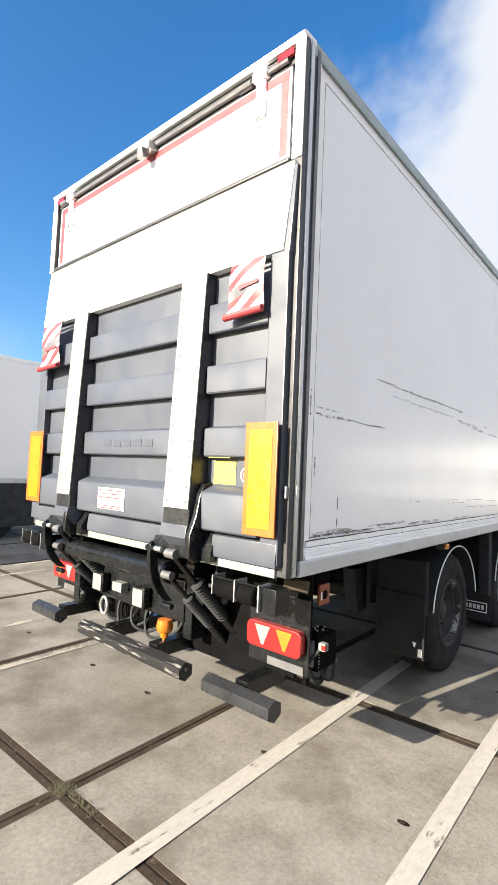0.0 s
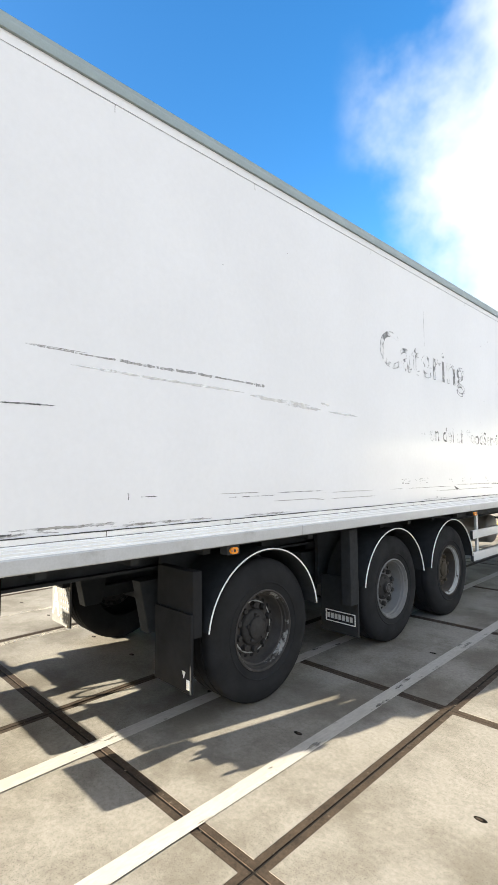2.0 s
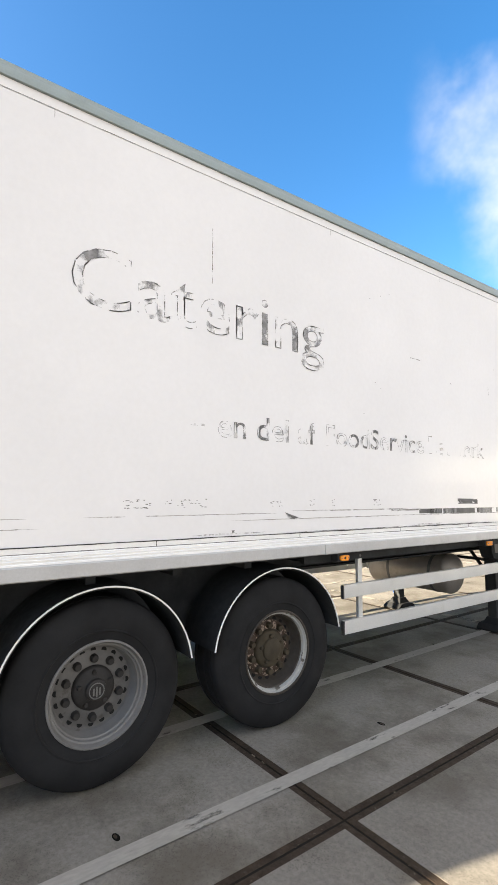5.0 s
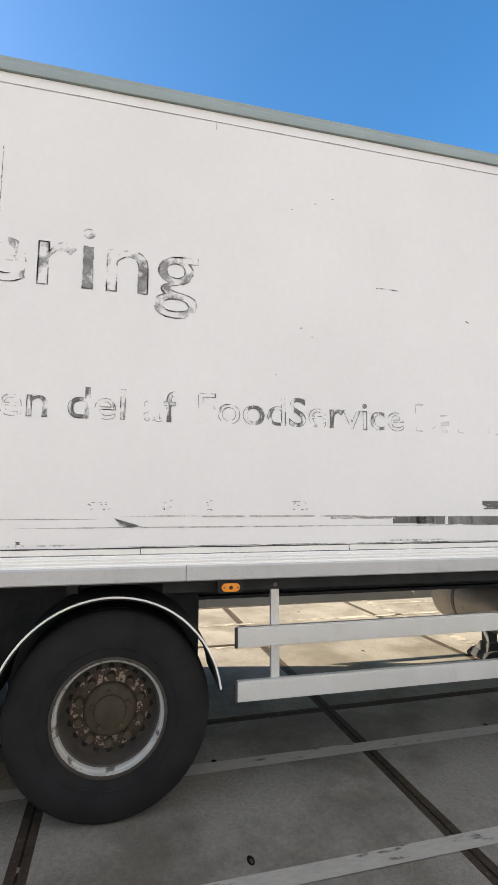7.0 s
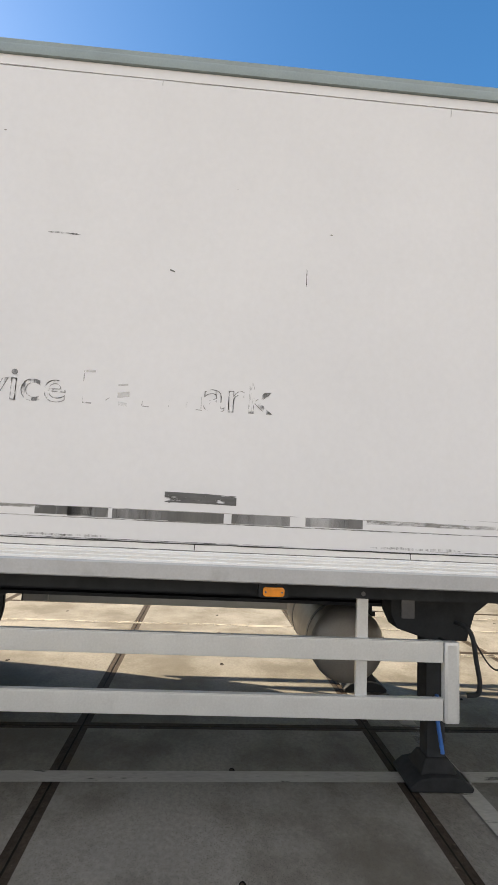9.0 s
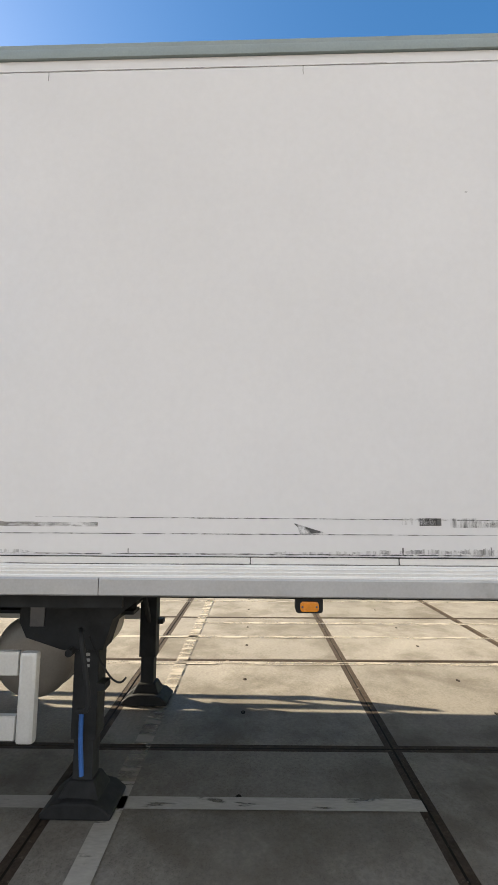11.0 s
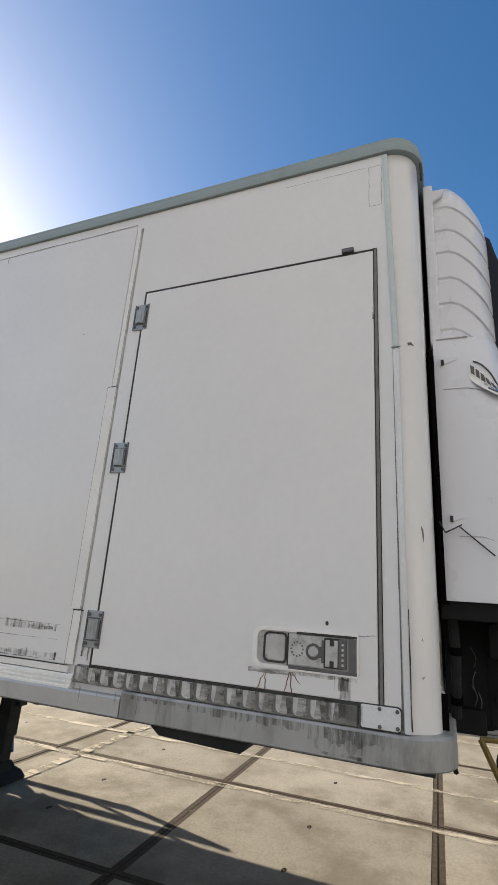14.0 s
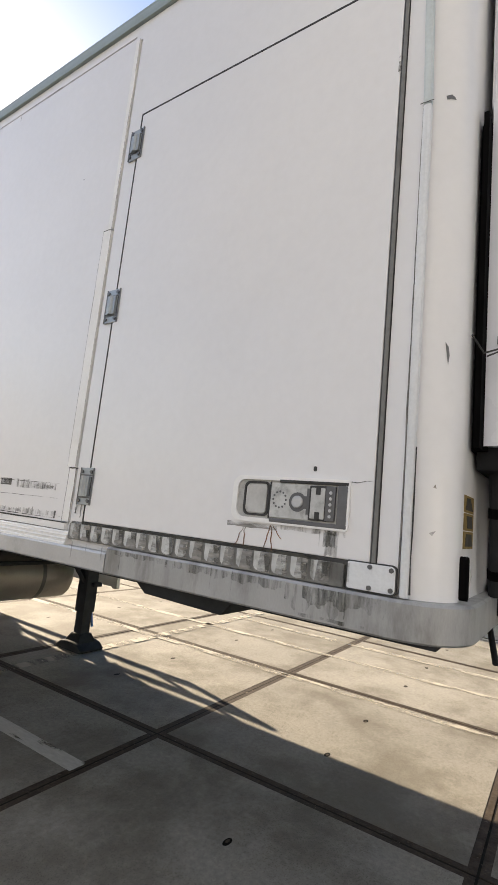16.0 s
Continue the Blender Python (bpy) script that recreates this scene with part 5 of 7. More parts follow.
part("lift_bracket", Geo().box(-1.06, -0.98, 0.44, 0.60, 0.60, 1.20), M_GEAR, cross, bevel=0.006)
part("tow_eye", Geo().tube([(-1.98 + 0.045 * math.cos(a), 0.42, 0.63 + 0.065 * math.sin(a)) for a in np.linspace(0, 2 * math.pi, 17)], 0.012, 8), M_STEEL, cross)
beacon = part("orange_beacon", Geo().lathe([(0.0, 0.105), (0.05, 0.10), (0.058, 0.06), (0.056, 0.03), (0.05, 0.02), (0.03, 0.015), (0.028, -0.02), (0.012, -0.025), (0.012, -0.055), (0.0, -0.055)], (-1.204, 0.40, 0.600), "z", 20), M_LAMPORANGE, trailer, "hanging orange lamp")
for k in range(4):
    x = -1.95 + 0.17 * k
    part("hose", Geo().tube(flowing([(x, 0.45, 0.74), (x - 0.02, 0.43, 0.64), (x + 0.02, 0.43, 0.56 - 0.03 * (k % 2)), (x + 0.10, 0.50, 0.52), (x + 0.18, 0.58, 0.58), (x + 0.2, 0.62, 0.70)]), 0.011, 7), M_BLACK, trailer)


def underrun(x0, x1, mat, ends):
    prof = [(0.26 + 0.064 * math.cos(a), 0.495 + 0.060 * math.sin(a)) for a in (radians(30 + 60 * i) for i in range(6))]
    u = part("underrun_bar", Geo().prism(prof, "x", x0, x1), mat, trailer, "hexagonal dark underrun bar", bevel=0.004)
    for x in ends:
        part("bar_arm", Geo().box(x - 0.045, x + 0.045, 0.30, 1.10, 0.47, 0.56) if -2 < x < -1 else Geo().box(x - 0.045, x + 0.045, 0.30, 0.66, 0.47, 0.56).box(x + 0.018, x + 0.045, 0.60, 0.66, 0.56, 1.1), M_GEAR, u, bevel=0.004)


underrun(-0.625, -0.125, M_SATIN, (-0.40,))
underrun(-1.99, -0.82, M_SCUFF, (-1.20, -1.72))
underrun(-2.74, -2.34, M_SATIN, (-2.42,))

for x0, x1, flip in ((-0.405, -0.030, 1), (-2.66, -2.285, -1)):
    br = part("lamp_bracket", Geo().box(x0 + (-0.02 if flip > 0 else 0.0), x1 + (0.02 if flip > 0 else -0.06), 0.385, 0.395, 0.665, 1.07).box(x0 + 0.10, x0 + 0.16, 0.39, 0.62, 0.70, 1.2), M_GEAR, trailer, "scuffed black lamp bracket with bare metal edge", bevel=0.003)
    # black plate added above the bracket to throw its patch of shadow
    part("bracket_back", Geo().box(x0 + 0.05, x1 + (0.01 if flip > 0 else -0.05), 0.405, 0.425, 0.85, 1.215), M_SHADEBLACK, br)
    part("bracket_edge", Geo().box(x0 + 0.12, x1 - 0.01, 0.381, 0.3845, 0.668, 0.712), M_FRAME, br)
    body = part("tail_lamp", Geo().prism(rounded(x0, x1, 0.762, 0.905, 0.035, 0.035, 4), "y", 0.335, 0.384), M_LAMPRED, br, "red tail lamp cluster", bevel=0.006)
    part("lamp_back", Geo().prism(rounded(x0 + 0.01, x1 - 0.01, 0.772, 0.895, 0.03, 0.03, 3), "y", 0.372, 0.392), M_BLACK, br)
    cxs = (x0 + 0.115, x0 + 0.265) if flip > 0 else (x1 - 0.115, x1 - 0.265)
    for cx, mm in zip(cxs, (M_LAMPCLEAR, M_LAMPORANGE)):
        part("lens", Geo().prism([(cx - 0.055, 0.888), (cx + 0.055, 0.888), (cx + 0.012, 0.782), (cx - 0.004, 0.782)], "y", 0.3315, 0.340), mm, br, bevel=0.003)
    for cx in cxs:
        part("lens", Geo().lathe([(0.0, -0.003), (0.022, -0.003), (0.026, 0.0)], (cx - 0.03 * flip if mm is None else cx + 0.035 * flip, 0.335, 0.82), "y", 16), M_LAMPRED, br)

for x0 in (-0.47, -2.80):
    rb = part("dock_bumper", Geo().box(x0 + 0.33, x0 + 0.42, 0.13, 0.24, 1.025, 1.155).tube([(x0 - 0.012, 0.115, 1.158), (x0 + 0.33, 0.115, 1.158)], 0.006, 6), M_GEAR, trailer, "pair of rubber dock rollers", bevel=0.003)
    for a, b in ((x0, x0 + 0.15), (x0 + 0.165, x0 + 0.28)):
        part("roller", Geo().lathe([(0.0, a), (0.045, a), (0.056, a + 0.008), (0.056, b - 0.008), (0.045, b), (0.0, b)], (0.0, 0.165, 1.092), "x", 24), M_SHADEBLACK, rb)
    part("roller_axle", Geo().tube([(x0 + 0.28, 0.165, 1.092), (x0 + 0.33, 0.165, 1.092)], 0.022, 12), M_RUST, rb)
    part("roller_arm", Geo().box(x0 - 0.012, x0 - 0.006, 0.108, 0.21, 1.06, 1.165), M_STEEL, rb)
    part("roller_arm", Geo().box(x0 + 0.152, x0 + 0.160, 0.108, 0.21, 1.05, 1.165), M_STEEL, rb)
    part("roller_arm", Geo().box(x0 + 0.318, x0 + 0.326, 0.108, 0.21, 1.03, 1.165), M_STEEL, rb)

rl = part("red_bracket", Geo().box(-0.315, -0.295, 0.722, 0.815, 0.775, 1.06), M_ORANGERED, trailer, "faded red three-hole bracket", bevel=0.006)
for z in (0.86, 0.935, 1.005):
    part("bracket_hole", Geo().tube([(-0.293, 0.765, z), (-0.298, 0.765, z)], 0.028, 16), M_HOLE, rl)
part("bracket_tape", Geo().box(-0.2945, -0.293, 0.727, 0.737, 0.87, 0.98), M_PAPER, rl)
rl = part("red_bracket", Geo().box(-0.315, -0.295, 0.930, 1.055, 0.885, 1.02), M_ORANGERED, trailer, "faded red single-hole bracket", bevel=0.006)
part("bracket_hole", Geo().tube([(-0.293, 0.995, 0.95), (-0.298, 0.995, 0.95)], 0.030, 16), M_HOLE, rl)
part("bracket_tape", Geo().box(-0.2945, -0.293, 0.945, 0.96, 0.92, 0.97), M_PAPER, rl)
part("hanger_plate", Geo().box(-0.345, -0.316, 0.66, 0.83, 0.76, 1.22).box(-0.36, -0.316, 0.92, 1.07, 0.95, 1.22), M_SHADEBLACK, trailer)
vb = part("control_box", Geo().box(-0.30, -0.165, 0.72, 0.945, 0.555, 0.760).box(-0.27, -0.19, 0.75, 0.90, 0.755, 0.778), M_SHADEBLACK, trailer, "black control box with hanging hoses behind the tail lamp", bevel=0.012)
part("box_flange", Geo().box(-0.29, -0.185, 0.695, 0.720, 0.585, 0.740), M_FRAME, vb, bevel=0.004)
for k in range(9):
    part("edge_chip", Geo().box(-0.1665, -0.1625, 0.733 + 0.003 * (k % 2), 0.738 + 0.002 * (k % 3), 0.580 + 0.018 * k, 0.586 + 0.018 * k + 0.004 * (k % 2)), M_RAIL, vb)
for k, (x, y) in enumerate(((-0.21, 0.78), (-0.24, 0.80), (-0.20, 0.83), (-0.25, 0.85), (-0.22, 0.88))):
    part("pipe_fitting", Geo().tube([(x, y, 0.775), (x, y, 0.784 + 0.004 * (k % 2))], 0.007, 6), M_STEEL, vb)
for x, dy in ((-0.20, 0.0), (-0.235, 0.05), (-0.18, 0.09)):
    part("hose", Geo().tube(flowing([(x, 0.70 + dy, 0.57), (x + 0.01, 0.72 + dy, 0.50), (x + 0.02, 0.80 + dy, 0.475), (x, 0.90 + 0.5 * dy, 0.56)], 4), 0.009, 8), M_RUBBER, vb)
part("bracket_side", Geo().box(-0.048, -0.026, 0.396, 0.422, 0.62, 1.10).box(-0.33, -0.13, 0.43, 0.46, 0.62, 1.10), M_SHADEBLACK, trailer)
mk = part("side_marker", Geo().box(0.008, 0.050, 0.448, 0.488, 0.800, 0.842), M_PLATE, trailer, "small red and white side marker on a rubber arm", bevel=0.006)
part("marker_arm", Geo().tube([(-0.04, 0.41, 0.72), (-0.01, 0.44, 0.77), (0.02, 0.468, 0.815)], 0.012, 8), M_RUBBER, mk)
part("side_marker_lens", Geo().box(0.028, 0.053, 0.4455, 0.470, 0.807, 0.835), M_LAMPRED, mk, bevel=0.004)
part("amber_marker", Geo().tube([(-0.16, 0.36, 1.145), (-0.03, 0.40, 1.135)], 0.034, 14), M_RUST, trailer)

# ---- chassis ----
for x in (-0.78, -1.86):
    part("chassis_beam", Geo().prism([(x - 0.07, 0.98), (x + 0.07, 0.98), (x + 0.07, 1.0), (x + 0.008, 1.002), (x + 0.008, 1.17), (x + 0.07, 1.172), (x + 0.07, 1.19), (x - 0.07, 1.19), (x - 0.07, 1.172), (x - 0.008, 1.17), (x - 0.008, 1.002), (x - 0.07, 1.0)], "y", 0.45, 10.2), M_BLACK, trailer)
part("underfloor", Geo().box(XL + 0.02, -0.02, 0.2, 13.9, 1.205, 1.262), M_BLACK, trailer)
for i in range(17):
    part("cross_member", Geo().box(XL + 0.18, -0.18, 0.62 + 0.58 * i, 0.68 + 0.58 * i, 1.14, 1.206), M_BLACK, trailer)
part("side_beam", Geo().box(-0.14, -0.10, 6.35, 10.3, 1.14, 1.206), M_BLACK, trailer)
part("side_beam", Geo().box(XL + 0.10, XL + 0.14, 6.35, 10.3, 1.08, 1.206), M_BLACK, trailer)

AXLES = ((2.875, M_RIMDARK, M_HUB), (4.76, M_RIM, M_HUB), (6.09, M_RIMRUST, M_RUST))
R, ZC = 0.532, 0.527


def build_wheel(y, rim_mat, hub_mat, side):
    """side 1: the outer face looks to +x at x = -0.085."""
    s = (lambda w: -0.085 - w) if side > 0 else (lambda w: XL + 0.085 + w)
    w = empty_part("wheel", (s(0.19), y, ZC))
    c = (0.0, y, ZC)

    def lt(profile, seg=44, slots=None):
        return Geo().lathe([(r, s(o)) for r, o in profile], c, "x", seg, slots)
    tyre = part("tyre", lt([(0.285, 0.030), (0.300, 0.014), (0.36, 0.002), (0.42, 0.0), (0.470, 0.012), (0.500, 0.026), (0.518, 0.036), (0.528, 0.052), (R, 0.080), (R, 0.098), (0.520, 0.102), (0.520, 0.112), (R, 0.116),
                           (R, 0.185), (0.520, 0.189), (0.520, 0.199), (R, 0.203), (R, 0.27), (0.520, 0.274), (0.520, 0.284), (R, 0.288), (0.528, 0.330), (0.50, 0.356), (0.42, 0.385), (0.30, 0.36)], 56), M_TYRE, w)
    part("tyre_ring", lt([(0.345, 0.0062), (0.350, -0.0015), (0.357, -0.0015), (0.362, 0.0045)], 56), M_TYRE, tyre)
    disc = {M_RIM: M_RIMLIGHT, M_RIMDARK: M_BARRELDARK}.get(rim_mat, M_BARREL)
    rim = part("rim", lt([(0.300, 0.018), (0.298, 0.008), (0.288, 0.006), (0.283, 0.016), (0.276, 0.034), (0.266, 0.038), (0.262, 0.058), (0.254, 0.064), (0.246, 0.140), (0.236, 0.152), (0.222, 0.154), (0.196, 0.142), (0.165, 0.136), (0.120, 0.136), (0.118, 0.17), (0.0, 0.17)], 48,
                         [1, 1, 1, 0, 1, 1, 0, 1, 0] + [0] * 6 if rim_mat is M_RIM else [0, 0, 0, 1, 1, 1, 0] + [0] * 8), [rim_mat, disc], w)
    if rim_mat is M_RIMRUST:
        part("paint_ring", lt([(0.204, 0.1435), (0.195, 0.1385), (0.165, 0.1335), (0.142, 0.1335)], 48), M_CHIPS, rim)
    if rim_mat is M_RIMDARK:
        part("worn_edge", lt([(0.199, 0.145), (0.197, 0.1375), (0.191, 0.1355), (0.188, 0.138)], 48), M_BARREL, rim)
    for i in range(20):
        a = 2 * math.pi * i / 20
        p = Vector((0, y + 0.213 * math.cos(a), ZC + 0.213 * math.sin(a)))
        part("vent_hole", Geo().tube([(s(0.1482), p.y, p.z), (s(0.160), p.y, p.z)], 0.0165, 12), M_TYRE, rim)
    flat = rim_mat is not M_RIM
    hub = part("hub", lt([(0.138, 0.134), (0.136, 0.116), (0.128, 0.106), (0.112, 0.100), (0.085, 0.097), (0.080, 0.080), (0.060, 0.072), (0.0, 0.070)] if flat else [(0.128, 0.134), (0.124, 0.112), (0.112, 0.100), (0.075, 0.092), (0.064, 0.086), (0.060, 0.066), (0.052, 0.060), (0.0, 0.059)], 32), hub_mat, w)
    if not flat:
        part("hub_ring", lt([(0.047, 0.0605), (0.045, 0.0565), (0.042, 0.0565), (0.040, 0.0605)], 24), M_RIM, hub)
        for k, (q, h) in enumerate(((-0.018, 0.024), (0.0, 0.034), (0.018, 0.024))):
            part("hub_mark", Geo().box(min(s(0.0565), s(0.0595)), max(s(0.0565), s(0.0595)), y + q - 0.0045, y + q + 0.0045, ZC - h, ZC + h * 0.7), M_RIM, hub)
    for k in range(5):
        a = 2 * math.pi * (k + 0.3) / 5
        part("hub_lug", Geo().tube([(s(0.105), y + 0.098 * math.cos(a), ZC + 0.098 * math.sin(a)), (s(0.086), y + 0.094 * math.cos(a), ZC + 0.094 * math.sin(a))], [0.017, 0.012], 8), hub_mat, hub)
    for i in range(10):
        a = 2 * math.pi * (i + 0.5) / 10
        p = (y + 0.168 * math.cos(a), ZC + 0.168 * math.sin(a))
        part("wheel_nut", Geo().tube([(s(0.138), *p), (s(0.114), *p), (s(0.102), *p)], [0.026, 0.024, 0.019], 10), hub_mat, w)
    return w


def empty_part(name, at):
    ob = new(name)
    ob.location = at
    ob.parent = trailer
    ob.matrix_parent_inverse = Matrix.Translation(-trailer.location)
    ob.empty_display_size = 0.1
    return ob


for side in (1, -1):
    s = (lambda x: x) if side > 0 else mx
    a, b = sorted((s(-0.66), s(-0.62)))
    # plain sheets added for the dark behind the wheels; they also block low sun
    part("inner_panel", Geo().box(a, b, 2.30, 3.45, 0.60, 1.205).box(a, b, 4.20, 6.62, 0.58, 1.205), M_BLACK, trailer, "black sheet added to fill the dark running gear behind the wheels")
for y, rim_mat, hub_mat in AXLES:
    for side in (1, -1):
        build_wheel(y, rim_mat, hub_mat, side)
    part("axle", Geo().tube([(-0.3, y, ZC), (XL + 0.3, y, ZC)], 0.075, 16), M_BLACK, trailer)
    for x in (-0.78, -1.86):
        part("air_spring", Geo().lathe([(0.0, 0.0), (0.12, 0.0), (0.14, 0.05), (0.12, 0.10), (0.14, 0.15), (0.13, 0.24), (0.0, 0.24)], (x, y + 0.40, 0.64), "z", 20), M_RUBBER, trailer)
        part("trailing_arm", Geo().box(x - 0.05, x + 0.05, y - 0.55, y + 0.45, 0.55, 0.66), M_BLACK, trailer, bevel=0.01)
        part("hanger", Geo().prism([(y - 0.62, 0.5), (y - 0.45, 0.5), (y - 0.38, 0.90), (y - 0.70, 0.90)], "x", x - 0.06, x + 0.06), M_BLACK, trailer, bevel=0.01)
    for side in (1, -1):
        s = (lambda x: x) if side > 0 else mx
        arc = [radians(8 + 164 * i / 30) for i in range(31)]
        g = Geo()
        for r0, r1, xa, xb in ((0.575, 0.588, -0.50, -0.050), (0.570, 0.588, -0.062, -0.050)):
            out = [(y + 0.03 * 0 + r1 * math.cos(a), 0.555 + r1 * math.sin(a)) for a in arc]
            inn = [(y + r0 * math.cos(a), 0.555 + r0 * math.sin(a)) for a in reversed(arc)]
            loop = out + inn
            k = len(out)
            va, vb_ = [(s(xa), *p) for p in out] + [(s(xb), *p) for p in out], [(s(xa), *p) for p in reversed(inn)] + [(s(xb), *p) for p in reversed(inn)]
            vs = va + vb_
            f = []
            for i in range(k - 1):
                f += [(i, i + 1, k + i + 1, k + i), (2 * k + i, 2 * k + i + 1, 3 * k + i + 1, 3 * k + i), (k + i, k + i + 1, 3 * k + i + 1, 3 * k + i), (i, i + 1, 2 * k + i + 1, 2 * k + i)]
            g.add(vs, f)
        mud = part("mudguard", g, M_RUBBER, trailer, "black plastic mudguard with white piping")
        part("piping", Geo().tube([(s(-0.046), y + 0.583 * math.cos(a), 0.555 + 0.583 * math.sin(a)) for a in arc], 0.0055, 8), M_PAPER, mud)

for side in (1, -1):
    s = (lambda x: x) if side > 0 else mx
    a, b = sorted((s(-0.50), s(-0.07)))
    fl = part("mud_flap", Geo().box(a, b, 2.165, 2.185, 0.27, 0.78) if side > 0 else Geo().box(a, b, 2.262, 2.280, 0.225, 0.66), M_TYRE if side > 0 else M_FLAP, trailer, "black rubber mud flap" if side > 0 else "dusty grey mud flap with a white letter A", bevel=0.003)
    if side < 0:
        vs, fs = letters("A", 0.40)
        part("flap_letter", Geo().add([(a + 0.02 + p[0] * 0.62, 2.2595, 0.30 + p[1]) for p in vs], fs), M_PAPER, fl, smooth=0)
        part("flap_hanger", Geo().box(a + 0.02, b - 0.02, 2.255, 2.285, 0.655, 0.80), M_STEEL, fl, bevel=0.004)
        for i in range(4):
            for k in range(6):
                part("flap_stud", Geo().box(b - 0.06 - 0.05 * i, b - 0.035 - 0.05 * i, 2.2585, 2.2625, 0.27 + 0.06 * k, 0.295 + 0.06 * k), M_PLATE, fl)
    if side > 0:
        part("flap_reflector", Geo().prism([(-0.165, 0.405), (-0.13, 0.405), (-0.148, 0.36)], "y", 2.162, 2.166), M_PAPER, fl)
        part("flap_reflector", Geo().box(-0.118, -0.085, 2.162, 2.166, 0.295, 0.36), M_PAPER, fl, bevel=0.001)
    part("inner_guard", Geo().box(a, b, 2.185, 2.26, 0.62, 1.06), M_TYRE, trailer, bevel=0.01)
    p = part("guard_post", Geo().box(min(s(-0.16), s(-0.055)), max(s(-0.16), s(-0.055)), 3.955, 4.085, 0.50, 1.19), M_FRAME if side < 0 else M_RUBBER, trailer, bevel=0.012)
    fl = part("mud_flap", Geo().box(a, b, 4.085, 4.105, 0.19, 0.72), M_RUBBER, trailer, "black rubber mud flap with pale maker's plate", bevel=0.003)
    if side > 0:
        part("flap_mark", Geo().box(-0.44, -0.10, 4.081, 4.0865, 0.385, 0.393).box(-0.44, -0.10, 4.081, 4.0865, 0.285, 0.293).box(-0.44, -0.432, 4.081, 4.0865, 0.293, 0.385).box(-0.108, -0.10, 4.081, 4.0865, 0.293, 0.385), M_TRIM, fl)
        for i in range(7):
            part("flap_mark", Geo().box(-0.42 + 0.043 * i, -0.39 + 0.043 * i, 4.081, 4.0865, 0.315, 0.363), M_RAIL, fl)

for y, wd in ((2.50, 0.075), (6.71, 0.10), (8.912, 0.11), (11.19, 0.085)):
    am = part("amber_marker", Geo().prism(rounded(y - wd / 2, y + wd / 2, 1.150, 1.196, 0.015 if y > 8 else 0.0228, 0.015 if y > 8 else 0.0228, 5), "x", -0.10 if y < 11 else -0.02, -0.005), M_AMBER, trailer, "amber side marker lamp", bevel=0.004)
    part("marker_base", Geo().prism(rounded(y - wd / 2 - 0.02, y + wd / 2 + 0.02, 1.142, 1.215, 0.015, 0.015, 3), "x", -0.10, -0.022), M_BLACK, am)
    if y < 8:
        part("marker_core", Geo().lathe([(0.0, -0.0035), (0.009, -0.0035), (0.011, -0.005)], (0.0, y, 1.173), "x", 12), M_RUST, am)
    for dy in (-0.038, 0.038):
        part("screw", Geo().tube([(-0.006, y + dy * wd / 0.1, 1.173), (-0.001, y + dy * wd / 0.1, 1.173)], 0.005, 6), M_INK, am)

# side guards
for side in (1, -1):
    s = (lambda x: x) if side > 0 else mx

    def gb(x0, x1, *rest):
        return Geo().box(min(s(x0), s(x1)), max(s(x0), s(x1)), *rest)
    guard = part("side_guard", gb(-0.135, -0.105, 6.965, 7.015, 0.56, 1.20), M_GUARD, trailer, "aluminium side guard with two rails", bevel=0.003)
    part("guard_upright", gb(-0.135, -0.105, 9.37, 9.43, 0.56, 1.20), M_GUARD, guard, bevel=0.003)
    for z0, z1 in ((0.832, 0.936), (0.546, 0.650)):
        part("guard_rail", gb(-0.104, -0.078, 6.765, 9.825, z0, z1), M_GUARD, guard, bevel=0.006)
        part("rail_cap", gb(-0.106, -0.076, 6.752, 6.766, z0 - 0.002, z1 + 0.002), M_SEAM, guard, bevel=0.003)
        part("rail_lip", gb(-0.106, -0.0765, 6.767, 9.825, z1 + 0.0005, z1 + 0.006), M_GUARD, guard)
    part("guard_end", gb(-0.125, -0.074, 9.830, 9.915, 0.530, 0.940), M_GUARD, guard, "rounded end post", bevel=0.018)
    for yy in (6.99, 9.40):
        part("upright_bolt", Geo().tube([(s(-0.106), yy, 1.165), (s(-0.098), yy, 1.165)], 0.012, 8), M_FRAME, guard)

